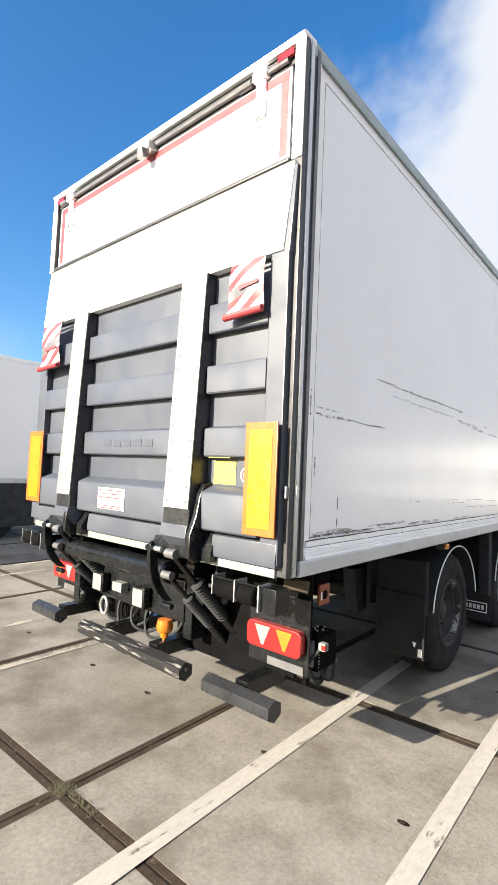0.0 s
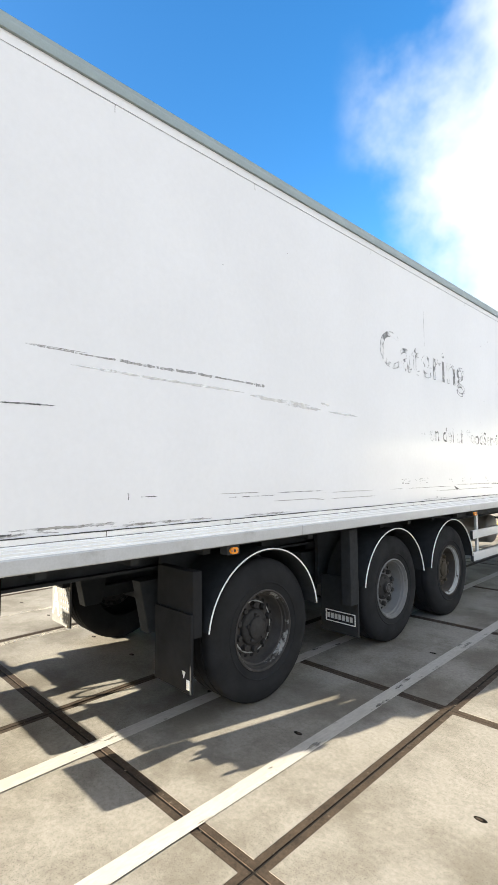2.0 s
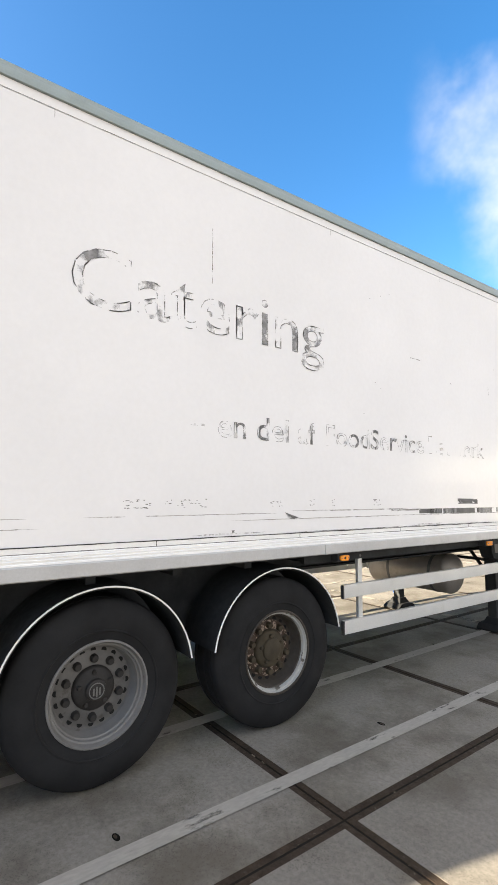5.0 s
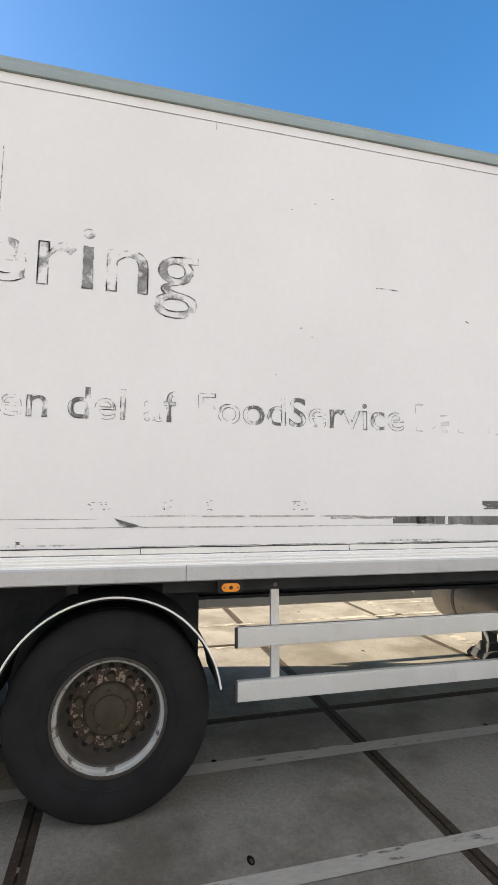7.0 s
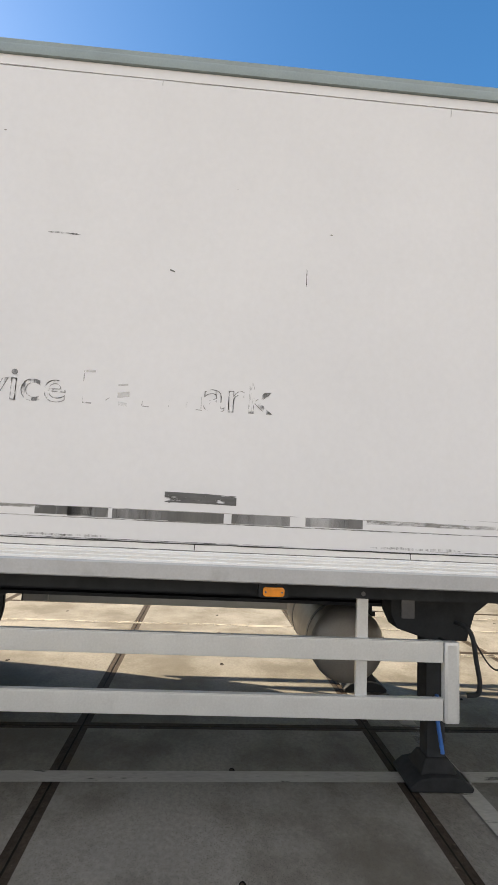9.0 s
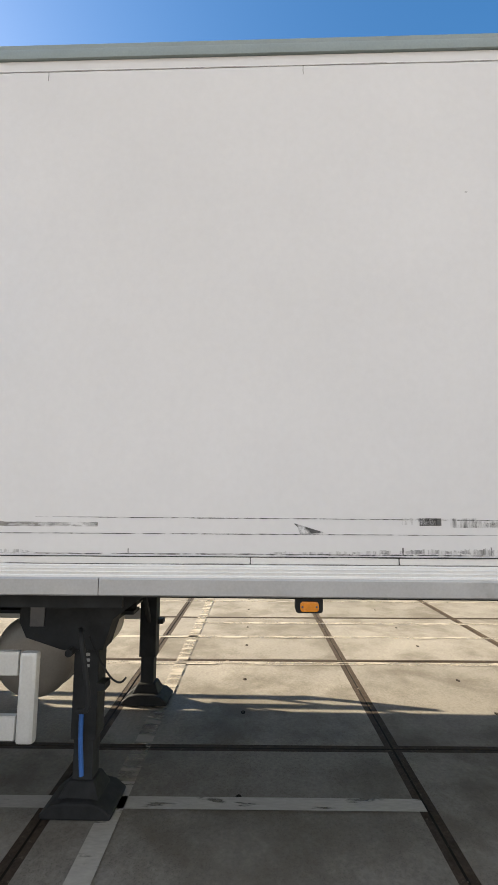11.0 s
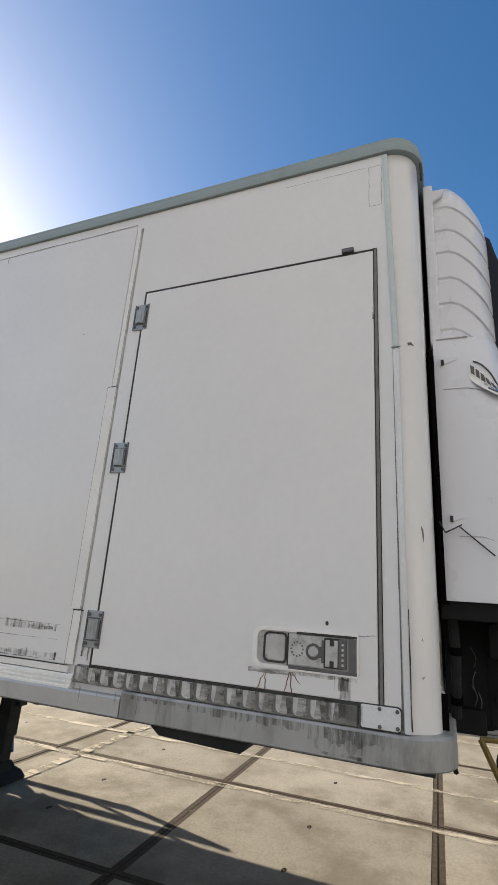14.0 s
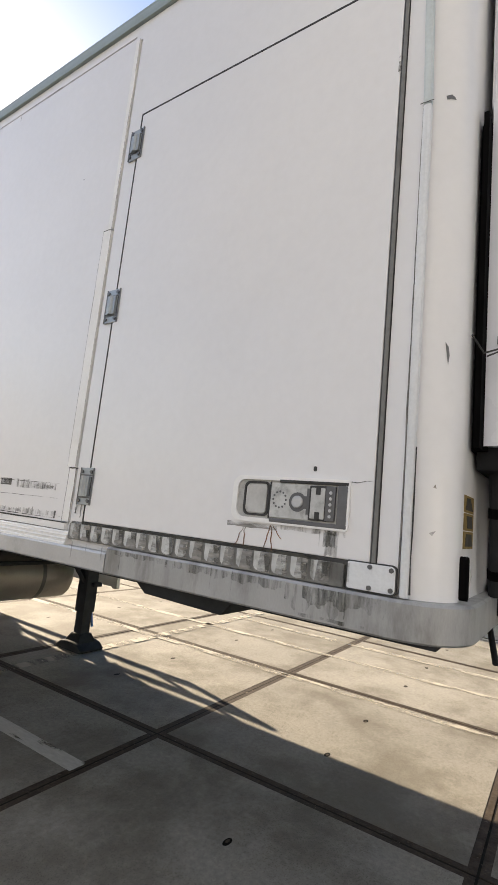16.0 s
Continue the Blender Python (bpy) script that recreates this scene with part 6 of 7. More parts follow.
# landing legs
for side in (1, -1):
    s = (lambda x: x) if side > 0 else mx

    def lb(x0, x1, *rest):
        return Geo().box(min(s(x0), s(x1)), max(s(x0), s(x1)), *rest)
    leg = part("landing_leg", lb(-0.655, -0.515, 9.925, 10.065, 0.36, 1.20), M_BLACK, trailer, "black landing leg standing on a wide foot", bevel=0.008)
    part("inner_leg", lb(-0.64, -0.53, 9.94, 10.05, 0.09, 0.40), M_BLACK, leg, bevel=0.006)
    part("leg_strip", Geo().tube([(s(-0.500), 9.985, 0.52), (s(-0.495), 9.99, 0.36), (s(-0.475), 10.01, 0.20)], 0.013, 8), M_BLUE, leg, "blue painted rod")
    part("foot_neck", Geo().hexa([(s(-0.69), 9.88, 0.075), (s(-0.48), 9.88, 0.075), (s(-0.48), 10.11, 0.075), (s(-0.69), 10.11, 0.075)], [(s(-0.655), 9.925, 0.155), (s(-0.515), 9.925, 0.155), (s(-0.515), 10.065, 0.155), (s(-0.655), 10.065, 0.155)]), M_RUBBER, leg, bevel=0.012)
    part("foot", Geo().prism([(9.81, 0.0), (10.18, 0.0), (10.19, 0.025), (10.13, 0.07), (10.06, 0.085), (9.93, 0.085), (9.86, 0.07), (9.80, 0.025)], "x", min(s(-0.73), s(-0.44)), max(s(-0.73), s(-0.44))), M_RUBBER, leg, bevel=0.014)
    part("leg_bracket", Geo().prism([(9.66, 1.205), (10.50, 1.205), (10.30, 1.12), (10.17, 1.02), (10.12, 0.86), (9.90, 0.86), (9.70, 0.92), (9.66, 1.0)], "x", min(s(-0.56), s(-0.40)), max(s(-0.56), s(-0.40))), M_BLACK, leg, bevel=0.006)
    part("leg_plate", lb(-0.402, -0.392, 9.72, 9.80, 0.98, 1.09), M_FRAME, leg, bevel=0.004)
    part("leg_brace", Geo().tube([(s(-0.60), 10.0, 0.60), (s(-0.95), 10.0, 1.05)], 0.022, 8), M_BLACK, leg)
    part("leg_tab", lb(-0.60, -0.50, 10.06, 10.11, 0.62, 0.66), M_BLACK, leg, bevel=0.004)
    for k in range(4):
        part("leg_mark", lb(-0.5148, -0.5115, 9.975 + 0.012 * (k % 2), 10.015, 0.74 + 0.03 * k, 0.755 + 0.03 * k), M_RAIL, leg)
crank = part("crank_handle", Geo().tube(flowing([(-0.34, 10.02, 0.98), (-0.27, 10.05, 0.97), (-0.24, 10.07, 0.92), (-0.24, 10.09, 0.80), (-0.24, 10.11, 0.68), (-0.25, 10.10, 0.62), (-0.27, 10.05, 0.605)]), 0.013, 10), M_BLACK, trailer, "hanging crank handle")
part("gear_shaft", Geo().tube([(-0.34, 9.96, 0.86), (-2.30, 9.96, 0.86)], 0.02, 10), M_BLACK, trailer)
part("cable_hook", Geo().tube(flowing([(-0.3, 10.08, 0.96), (-0.3, 10.13, 0.86), (-0.3, 10.20, 0.76), (-0.3, 10.25, 0.735), (-0.3, 10.28, 0.76)]), 0.005, 6), M_RUBBER, trailer)

TY, TZ = 9.535, 0.69
tank = part("air_tank", Geo().lathe([(r * 1.055, -2.10 + o) for r, o in ((0.0, 1.31), (0.10, 1.305), (0.17, 1.290), (0.215, 1.265), (0.235, 1.235), (0.237, 1.22), (0.237, 0.10), (0.235, 0.08), (0.17, 0.03), (0.0, 0.0))], (0.0, TY, TZ), "x", 40), M_TANK, trailer, "dusty aluminium air tank lying across the frame")
for x in (-1.06, -1.70):
    part("tank_strap", Geo().lathe([(0.250, x), (0.254, x), (0.254, x + 0.04), (0.250, x + 0.04)], (0.0, TY, TZ), "x", 36), M_FRAME, tank)
part("tank_weld", Geo().lathe([(0.2495, -0.885), (0.2525, -0.88), (0.2495, -0.875)], (0.0, TY, TZ), "x", 36), M_TANK, tank)
part("tank_bracket", Geo().box(-1.5, -1.42, TY - 0.06, TY + 0.06, 0.92, 1.2), M_BLACK, tank)
part("step_box", Geo().prism([(12.70, 1.215), (12.78, 1.16), (13.16, 1.15), (13.22, 1.215)], "x", -0.35, -0.06), M_BLACK, trailer, bevel=0.006)
part("kingpin_plate", Geo().box(-1.95, -0.69, 12.2, 13.7, 1.16, 1.206), M_BLACK, trailer)

# ---- refrigeration unit on the front wall ----
def loft(sections, name, mat, parent, label="", bevel=0.0, smooth=40):
    s, k = Geo(), len(sections[0])
    vs = [p for sec in sections for p in sec]
    f = []
    for i in range(len(sections) - 1):
        for j in range(k):
            f.append((i * k + j, i * k + (j + 1) % k, (i + 1) * k + (j + 1) % k, (i + 1) * k + j))
    f += [tuple(range(k)), tuple((len(sections) - 1) * k + j for j in range(k))]
    return part(name, s.add(vs, f), mat, parent, label, bevel, smooth)


def unit_plan(y_front, xr, r, z, y_back=13.965, n=8):
    """Plan of the unit at height z: flat back on the wall, rounded front corners."""
    xl = XL - xr
    pts = [(xr, y_back, z)]
    for i in range(n + 1):
        a = math.pi / 2 * i / n
        pts.append((xr - r + r * math.cos(a), y_front - r + r * math.sin(a) * 1.0, z))
    for i in range(n + 1):
        a = math.pi / 2 + math.pi / 2 * i / n
        pts.append((xl + r + r * math.cos(a), y_front - r + r * math.sin(a), z))
    pts.append((xl, y_back, z))
    return pts


# black backing that paints the shaded gap behind the unit
part("unit_mount", Geo().box(-2.38, -0.25, 13.93, 13.975, 1.78, 2.93), M_SHADEBLACK, trailer)
unit = loft([unit_plan(14.355, -0.245, 0.22, z) for z in (1.795, 1.83, 2.2, 2.6)] + [unit_plan(14.345, -0.245, 0.22, 2.65), unit_plan(14.30, -0.245, 0.20, 2.73), unit_plan(14.275, -0.245, 0.19, 2.78), unit_plan(14.27, -0.248, 0.19, 3.0), unit_plan(14.265, -0.26, 0.19, 3.02)], "cooling_unit", M_COOLER, trailer, "white refrigeration unit with ribbed shoulders and dark grille")
RIBS = (3.08, 3.23, 3.38, 3.54, 3.68, 3.83)
secs = [unit_plan(14.268, -0.285, 0.20, 3.02)]
for z in RIBS:
    secs += [unit_plan(14.268, -0.285, 0.20, z - 0.012), unit_plan(14.260, -0.293, 0.20, z - 0.004), unit_plan(14.260, -0.293, 0.20, z + 0.004), unit_plan(14.268, -0.285, 0.20, z + 0.012)]
secs += [unit_plan(14.258, -0.29, 0.20, 3.93), unit_plan(14.23, -0.31, 0.19, 3.985), unit_plan(14.18, -0.36, 0.17, 4.02), unit_plan(14.12, -0.44, 0.12, 4.035)]
secs = [[(x, y, z - 0.17 * min(1.0, max(0.0, (z - 3.02) / 0.06)) * max(0.0, (y - 14.07) / 0.19) ** 1.3) for x, y, z in sec] for sec in secs]
loft(secs, "shoulder_cowl", M_COOLER, unit)
part("unit_flange", Geo().box(-2.37, -0.262, 13.955, 14.005, 3.00, 3.985), M_COOLER, unit, bevel=0.012)
part("grille", Geo().prism([(14.20, 2.66), (14.305, 2.67), (14.325, 2.80), (14.332, 3.3), (14.316, 3.55), (14.285, 3.70), (14.25, 3.745), (14.18, 3.745)], "x", -2.20, -0.44), M_GRILLE, unit, "black front grille", bevel=0.02)
part("grille_field", Geo().prism([(14.315, 2.95), (14.336, 3.0), (14.340, 3.3), (14.330, 3.55), (14.31, 3.60)], "x", -2.1, -0.50), M_RUBBER, unit, bevel=0.006)
part("cowl_joint", Geo().box(-0.40, -0.246, 13.98, 14.12, 3.014, 3.019), M_STRIPLOW, unit)
for z in (2.67, 1.92):
    part("unit_handle", Geo().hexa([(x, 14.0, z + h) for x, h in ((-0.25, 0.20), (-0.238, 0.20), (-0.238, 0.235), (-0.25, 0.235))], [(x, 14.07, z + h) for x, h in ((-0.25, 0.225), (-0.2445, 0.225), (-0.2445, 0.24), (-0.25, 0.24))]), M_COOLER, unit)
    part("unit_notch", Geo().box(-0.25, -0.2375, 13.997, 14.010, z + 0.20, z + 0.228), M_SEAM, unit, bevel=0.002)
part("panel_line", Geo().tube([(-0.2435, 14.0, 2.745), (-0.2435, 14.10, 2.745), (-0.2435 - 0.006, 14.19, 2.725), (-0.275, 14.27, 2.70)], 0.0022, 5), M_RAIL, unit)
part("panel_line", Geo().tube([(-0.2435, 14.03, 2.06), (-0.2435, 14.12, 2.06), (-0.256, 14.21, 2.03), (-0.302, 14.29, 1.98), (-0.40, 14.348, 1.96)], 0.0022, 5), M_RAIL, unit)
part("panel_line", Geo().tube([(-0.302, 14.2855, 1.80), (-0.302, 14.2855, 2.62)], 0.0025, 5), M_RAIL, unit)
# maker's mark drawn as plain bars in a ring on the rounded shoulder


def on_shoulder(a, z, lift=0.0025):
    r = 0.190 + lift + max(0.0, 2.785 - z) * 0.5
    return (-0.4355 + r * math.cos(a), 14.085 + r * math.sin(a), z)


disc = []
for a in np.linspace(0.13, 0.95, 15):
    mid, half = 2.822 - 0.13 * (a - 0.13), 0.058 * math.sqrt(max(0.02, 1 - ((a - 0.54) / 0.42) ** 2))
    disc += [on_shoulder(a, mid + half * k / 4, 0.0010) for k in range(-4, 5)]
part("badge_disc", Geo().add(disc, [(9 * i + k, 9 * i + 9 + k, 9 * i + 10 + k, 9 * i + 1 + k) for i in range(14) for k in range(8)]), M_PAPER, unit, smooth=30)
for i in range(6):
    a0 = 0.20 + 0.115 * i
    part("badge_bar", Geo().add([on_shoulder(a0, 2.860 - 0.019 * i), on_shoulder(a0 + 0.085, 2.849 - 0.019 * i), on_shoulder(a0 + 0.085, 2.807 - 0.018 * i), on_shoulder(a0, 2.820 - 0.018 * i)], [(0, 1, 2, 3)]), M_INK, unit, smooth=0)
for i, m in enumerate((M_RAIL, M_RAIL, M_BLUE)):
    a0 = 0.46 + 0.11 * i
    part("badge_bar", Geo().add([on_shoulder(a0, 2.773 - 0.015 * i), on_shoulder(a0 + 0.075, 2.763 - 0.015 * i), on_shoulder(a0 + 0.075, 2.745 - 0.015 * i), on_shoulder(a0, 2.756 - 0.015 * i)], [(0, 1, 2, 3)]), m, unit, smooth=0)
part("badge_ring", Geo().tube([on_shoulder(0.52 + 0.42 * math.cos(a), 2.797 + 0.062 * math.sin(a) - 0.055 * math.cos(a)) for a in np.linspace(-1.6, 2.2, 26)], 0.0035, 5), M_INK, unit)
part("lifting_lug", Geo().prism([(13.99, 3.86), (14.05, 3.90), (14.06, 3.94), (13.99, 3.94)], "x", -0.285, -0.262), M_COOLER, unit, bevel=0.004)
part("cable_tie", Geo().tube([(-0.2, 13.975, 2.07), (-0.225, 14.03, 2.10), (-0.225, 14.16, 1.98)], 0.0032, 6), M_SEAM, unit)
part("cable_tie", Geo().tube([(-0.06, 13.955, 2.09), (-0.14, 13.975, 2.06), (-0.22, 14.04, 2.105)], 0.003, 6), M_SEAM, unit)
# thin black sheet on the wall, shade of the same gap
part("wall_gap", Geo().box(-2.45, -0.19, 13.945, 13.962, 1.78, 2.93), M_SHADEBLACK, trailer)
part("front_slot", Geo().box(-0.10, -0.07, 13.945, 13.958, 3.86, 3.96), M_SEAM, trailer, bevel=0.006)
# machinery under the unit
low = part("unit_undertray", Geo().box(-1.05, -0.62, 13.94, 14.15, 1.27, 1.72).box(-1.05, -0.56, 13.94, 14.10, 1.25, 1.35).box(-2.2, -0.27, 13.94, 14.32, 1.72, 1.80).box(-2.2, -1.05, 13.94, 14.10, 1.35, 1.75), M_TYRE, trailer, "black machinery under the refrigeration unit", bevel=0.012)
part("compressor", Geo().box(-1.15, -0.42, 14.12, 14.32, 1.57, 1.72), M_TYRE, low, bevel=0.03)
part("tray_bracket", Geo().prism([(13.99, 1.72), (14.30, 1.72), (14.28, 1.66), (14.20, 1.62), (14.18, 1.285), (14.12, 1.262), (13.99, 1.25)], "x", -0.66, -0.64), M_TYRE, low)
part("tray_bracket", Geo().box(-0.635, -0.615, 14.12, 14.17, 1.28, 1.70), M_TYRE, low, bevel=0.004)
for i in range(11):
    x, z = -0.50 - 0.06 * i, 1.60 + 0.07 * math.sin(i * 2.1)
    part("hose", Geo().tube(flowing([(x, 14.14, z + 0.14), (x - 0.02, 14.21 + 0.02 * (i % 3), z + 0.02), (x + 0.025, 14.20, z - 0.12), (x - 0.03, 14.15, z - 0.24 - 0.03 * (i % 2))], 4), 0.009 + 0.004 * (i % 3), 8), M_RUBBER, low)
for y, z, a in ((14.055, 1.60, 0.02), (14.07, 1.50, -0.015), (14.05, 1.44, 0.02), (14.075, 1.42, 0.012)):
    part("bright_clip", Geo().tube(flowing([(-0.616, y, z), (-0.605, y + a, z - 0.04), (-0.616, y + 0.4 * a, z - 0.085)], 4), 0.0022, 6), M_RIM, low)
part("bright_clip", Geo().box(-0.75, -0.62, 14.20, 14.206, 1.595, 1.625), M_PLATE, low)
part("bright_clip", Geo().box(-0.80, -0.60, 14.30, 14.325, 1.735, 1.742), M_PLATE, low)
part("coupling_hose", Geo().tube([(-0.95, 14.32, 1.75), (-0.98, 14.36, 1.5), (-1.1, 14.38, 1.2), (-1.2, 14.36, 0.98)], 0.007, 8), M_BLACK, trailer)
part("coupling_hose", Geo().tube([(-1.15, 14.32, 1.75), (-1.2, 14.42, 1.45), (-1.3, 14.44, 1.15), (-1.35, 14.42, 0.95)], 0.007, 8), M_BLACK, trailer)
part("front_hose", Geo().tube([(-0.36, 13.985, 1.86), (-0.37, 13.985, 1.72), (-0.38, 13.99, 1.58), (-0.42, 13.985, 1.44), (-0.46, 13.98, 1.33)], 0.021, 10), M_RUBBER, trailer, "black hose clipped to the front wall")
for a, b in (((-0.378, 13.99, 1.612), (-0.384, 13.99, 1.580)), ((-0.432, 13.984, 1.415), (-0.442, 13.983, 1.385))):
    part("hose_clip", Geo().tube([a, b], 0.026, 10), M_SHADEBLACK, trailer)
part("bump_strip", Geo().prism(rounded(-0.162, -0.140, 1.331, 1.455, 0.010, 0.010, 3), "y", 13.92, 13.952), M_SHADEBLACK, trailer, bevel=0.004)
part("bump_strip", Geo().tube([(-0.20, 13.933, 1.455), (-0.195, 13.945, 1.40), (-0.20, 13.933, 1.335)], 0.007, 8), M_STEEL, trailer)
part("hanging_rod", Geo().tube([(-0.80, 13.92, 1.25), (-0.79, 13.925, 1.17), (-0.65, 13.965, 1.075)], 0.011, 8), M_RUBBER, trailer)
for k in range(3):
    ws = part("warning_sticker", Geo().box(-0.315, -0.165, 13.928, 13.9318, 1.476 + 0.054 * k, 1.527 + 0.054 * k), M_MACHINE, trailer, "yellow warning sticker with black marks")
    part("sticker_mark", Geo().prism([(-0.30, 1.483 + 0.054 * k), (-0.185 - 0.03 * (k == 1), 1.483 + 0.054 * k), (-0.200, 1.520 + 0.054 * k), (-0.285 + 0.03 * (k == 2), 1.520 + 0.054 * k)], "y", 13.930, 13.9328), M_SEAM, ws)


def on_corner(a, z):
    """A place on the rounded front corner, a millimetre proud."""
    return (-0.16 + 0.141 * math.cos(a), 13.79 + 0.141 * math.sin(a), z)


for pts in (((0.50, 2.900), (0.62, 2.906), (0.70, 2.898), (0.74, 2.888), (0.63, 2.890), (0.52, 2.886)), ((0.72, 2.075), (0.80, 2.062), (0.83, 2.035), (0.80, 2.005), (0.77, 2.030)),
            ((0.60, 1.640), (0.64, 1.650), (0.67, 1.638)), ((0.55, 1.512), (0.70, 1.520), (0.62, 1.505))):
    part("paint_chip", Geo().add([on_corner(*p) for p in pts], [tuple(range(len(pts)))]), M_FRAME if pts[0][1] > 2 else M_SMEAR, trailer, smooth=0)

# ---- things standing in the yard ----
def parked_trailer(x, y0, y1, z0, z1, body, label, green):
    """A trailer parked alongside, its near side at x."""
    t = empty_thing("parked_trailer", (x - 1.27, (y0 + y1) / 2, 0), label, "trailer", "trailers parked alongside")
    part("box_body", Geo().box(x - 2.55, x, y0, y1, z0, z1), body, t, bevel=0.03)
    part("roof_rail", Geo().box(x - 2.56, x + 0.012, y0 - 0.01, y1 + 0.01, z1 - 0.06, z1 + 0.02), M_TRIM, t, bevel=0.01)
    part("bottom_rail", Geo().box(x - 2.56, x + 0.012, y0 - 0.01, y1 + 0.01, z0 - 0.10, z0 + 0.01), M_TRIM if green else M_RAIL, t, bevel=0.01)
    part("chassis_beam", Geo().box(x - 2.4, x - 0.2, y0 + 0.1, y1 - 0.1, z0 - 0.42, z0 - 0.11), M_BLACK, t)
    if green:
        part("side_skirt", Geo().box(x - 0.46, x - 0.42, y0 + 0.1, y1 - 0.3, 0.24, z0 - 0.11), M_BLACK, t)
    else:
        part("side_skirt", Geo().box(x - 0.06, x - 0.02, y0 + 0.3, y1 - 0.3, 0.28, z0 - 0.11), M_BLACK, t)
    for yy in ((14.28, 15.6, 16.9) if green else (y1 - 2.0, y1 - 3.3, y1 - 4.6)):
        for xx in (x - 0.05, x - 2.13):
            w = new("wheel")
            w.location = (xx, yy, 0.52)
            w.parent = t
            w.matrix_parent_inverse = Matrix.Translation(-t.location)
            part("tyre", Geo().lathe([(0.28, -0.02), (0.34, 0.0), (0.46, -0.01), (0.52, -0.05), (0.52, -0.30), (0.46, -0.36), (0.28, -0.36)], (xx, yy, 0.52), "x", 32), M_TYRE, w)
            part("rim", Geo().lathe([(0.29, -0.02), (0.27, -0.02), (0.25, -0.08), (0.20, -0.10), (0.17, -0.10), (0.165, -0.05), (0.10, -0.05), (0.09, -0.02), (0.0, -0.02)], (xx, yy, 0.52), "x", 28, [0, 0, 0, 0, 1, 0, 1, 1]), [M_RIM, M_HUB], w)
    return t


parked_trailer(-9.6, -9.0, 4.6, 1.34, 4.02, M_WHITE, "white box trailer parked alongside with dark skirts", False)
gt = parked_trailer(-9.9, 13.75, 26.5, 1.22, 3.72, M_GREEN, "lime-green trailer with a yellow emblem parked alongside", True)


def soft_loop(half_y, half_z, n=44):
    """A rounded, squarish loop round the emblem's middle, as (y, z)."""
    return [(14.62 + half_y * math.copysign(abs(math.cos(q)) ** 0.55, math.cos(q)), 2.40 + half_z * math.copysign(abs(math.sin(q)) ** 0.55, math.sin(q))) for q in np.linspace(0, 2 * math.pi, n + 1)[:-1]]


part("emblem_outline", ring(soft_loop(0.72, 0.98), soft_loop(0.21, 0.47), -9.905, -9.894), M_INK, gt)
part("emblem", ring(soft_loop(0.65, 0.91), soft_loop(0.26, 0.52), -9.903, -9.888), M_LEMON, gt)

cart = empty_thing("yellow_machine", (-2.0, 14.75, 0.0), "dusty yellow service machine with a tubular frame, standing on the slabs", "machine")
part("housing", Geo().box(-2.45, -1.56, 14.32, 15.25, 0.10, 0.392), M_MACHINE, cart, bevel=0.02)
part("housing_recess", Geo().box(-1.57, -1.553, 14.37, 14.52, 0.14, 0.345), M_BLACK, cart, bevel=0.02)
part("lid", Geo().box(-2.455, -1.555, 14.315, 15.255, 0.385, 0.402), M_LID, cart, bevel=0.015)
part("grille", Geo().box(-1.565, -1.552, 14.62, 15.1, 0.14, 0.345), M_BLACK, cart, bevel=0.006)
for x in (-2.35, -1.66):
    for y in (14.38, 15.15):
        part("foot", Geo().box(x - 0.04, x + 0.04, y - 0.04, y + 0.04, 0.0, 0.11), M_RUBBER, cart, bevel=0.01)
stand = empty_thing("cable_stand", (-1.7, 14.5, 0.0), "yellowish tubular stand draped with black cables", "stand")
part("frame", Geo().tube([(-1.33, 14.565, 0.018), (-1.62, 14.11, 1.03)], 0.018, 8).tube([(-1.62, 14.11, 1.03), (-1.85, 14.75, 1.03)], 0.016, 8).tube([(-1.85, 14.75, 1.03), (-1.40, 15.35, 0.02)], 0.018, 8), M_MACHINE, stand)
part("cross_bar", Geo().box(-1.72, -1.60, 14.22, 14.85, 0.80, 0.845), M_BLACK, stand, bevel=0.01)
coil = random.Random(3)
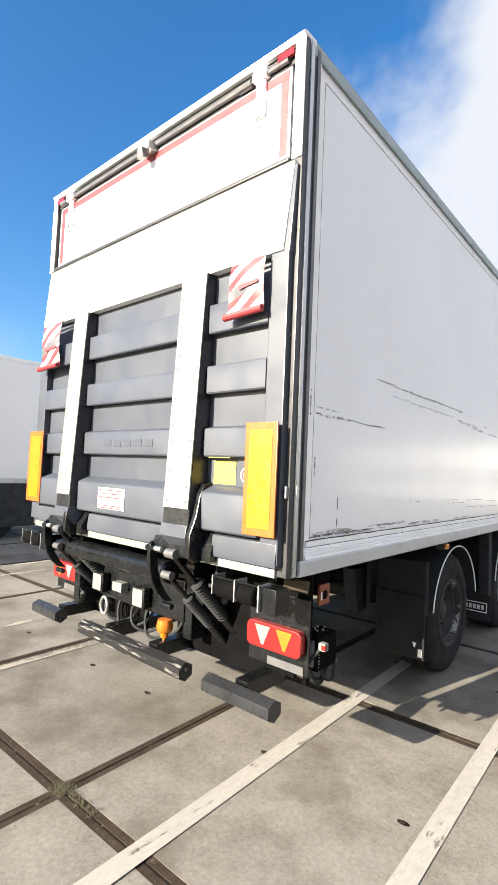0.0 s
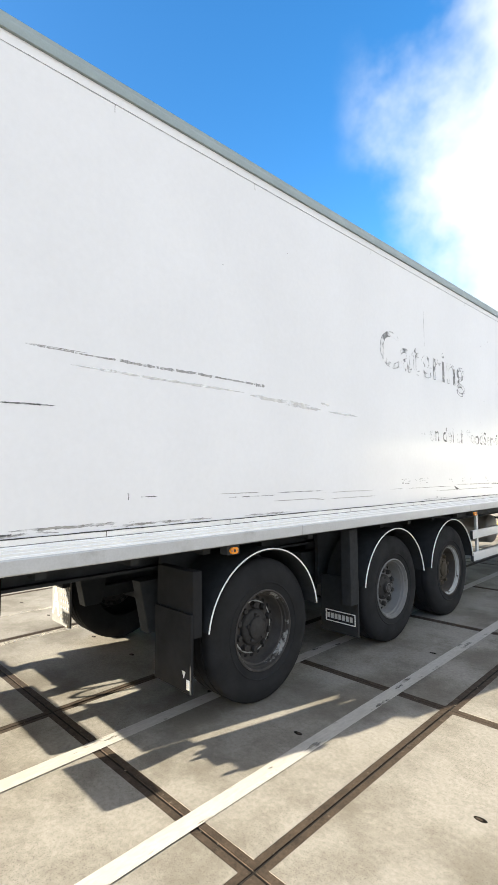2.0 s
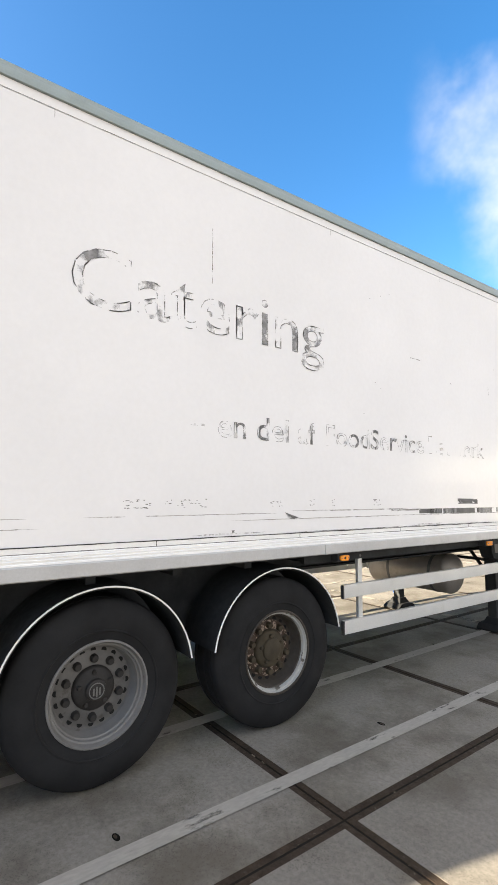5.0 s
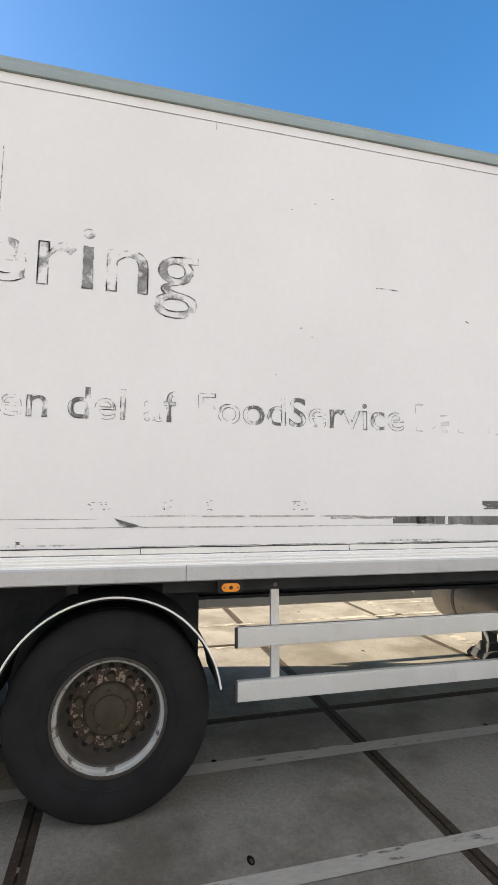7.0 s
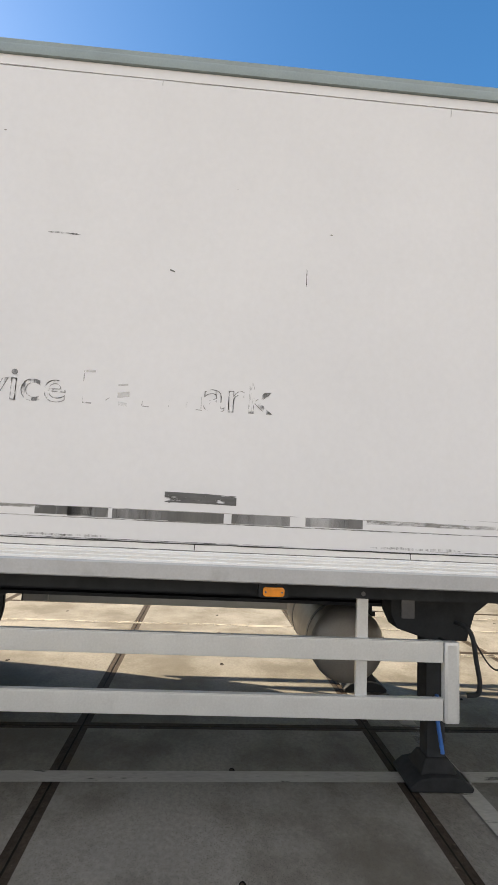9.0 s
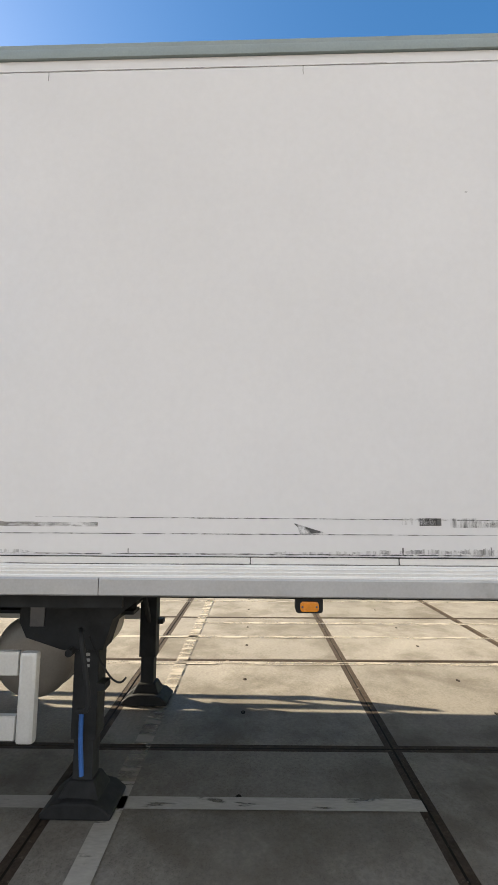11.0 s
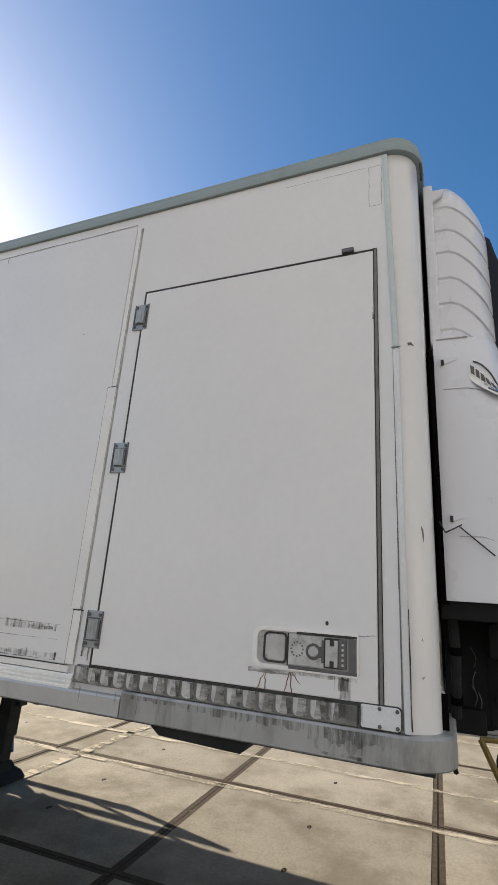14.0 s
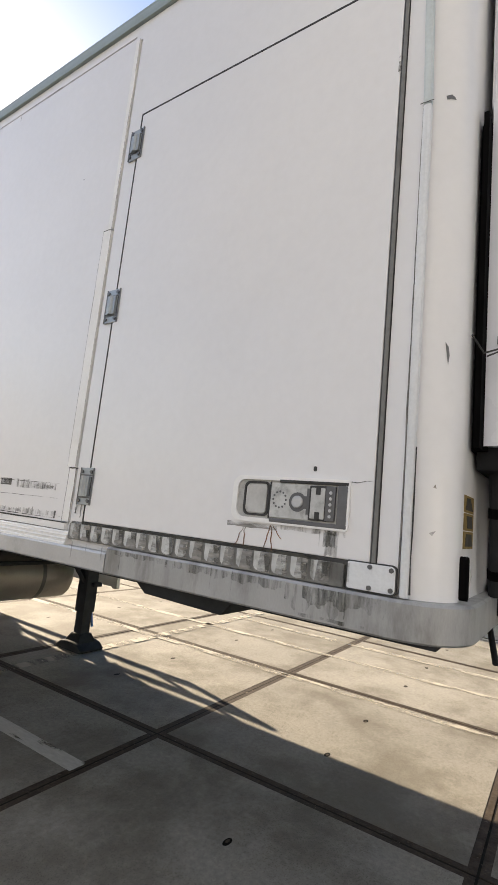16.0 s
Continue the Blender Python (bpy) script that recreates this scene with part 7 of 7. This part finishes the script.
for k in range(4):
    cy, cz, ra, rb = 14.36 + coil.uniform(-0.08, 0.16), 0.94 + coil.uniform(-0.04, 0.05), coil.uniform(0.05, 0.15), coil.uniform(0.05, 0.11)
    pts = [(-1.64 + 0.05 * math.sin(a * 2 + k), cy + ra * math.cos(a), cz + rb * math.sin(a) + 0.02 * math.sin(3 * a)) for a in np.linspace(0, 2 * math.pi, 30)]
    part("cable", Geo().tube(pts, 0.010, 7), M_RUBBER, stand)
for a, b in (((-1.62, 14.24, 0.93), (-1.60, 14.52, 0.83)), ((-1.60, 14.55, 1.02), (-1.62, 14.34, 0.84)), ((-1.58, 14.42, 1.03), (-1.62, 14.60, 0.84))):
    part("rod", Geo().tube([a, b], 0.017, 8), M_RUBBER, stand)
part("cable", Geo().tube(flowing([(-1.62, 14.86, 0.835), (-1.48, 14.457, 0.842), (-1.45, 14.341, 0.823), (-1.43, 14.26, 0.835), (-1.42, 14.21, 0.815), (-1.42, 14.178, 0.746), (-1.42, 14.175, 0.661), (-1.43, 14.197, 0.577), (-1.46, 14.24, 0.53), (-1.52, 14.285, 0.50)]), 0.012, 10), M_RUBBER, stand)
# weeds at a slab corner
weeds = Geo()
wr = random.Random(5)
for k in range(520):
    along = wr.random() < 0.45
    x, y = (-1.03 + wr.gauss(0, 0.03), -0.40 + wr.gauss(0, 0.03)) if not along else (-1.03 + wr.uniform(-0.05, 0.30), -0.385 + wr.gauss(0, 0.02))
    h, dx, dy = wr.uniform(0.004, 0.018), wr.uniform(-0.02, 0.02), wr.uniform(-0.02, 0.02)
    weeds.add([(x, y, -0.004), (x + 0.004, y + 0.002, -0.004), (x + dx, y + dy, h)], [(0, 1, 2)])
thing("weeds", weeds, M_WEED, "small dry weeds in a slab joint", "weeds", kind="stuff", smooth=0)

# pale low office building beyond the yard, seen only mirrored in the trailer's glossy side
hall = empty_thing("office_building", (9, 44, 0), "pale low office building with a row of windows across the yard", "building")
part("wall", Geo().box(3, 22.5, 40, 50, 0, 4.6), M_PAD, hall)
part("roof", Geo().box(2.6, 22.9, 39.6, 50.4, 4.6, 4.85), M_CAP, hall)
for i in range(8):
    w = part("window", Geo().box(3.6 + 2.4 * i, 5.3 + 2.4 * i, 39.93, 40.02, 1.1, 2.9), M_TRIM, hall, bevel=0.02)
    part("pane", Geo().box(3.68 + 2.4 * i, 5.22 + 2.4 * i, 39.915, 39.935, 1.18, 2.82), M_GRILLE, w)
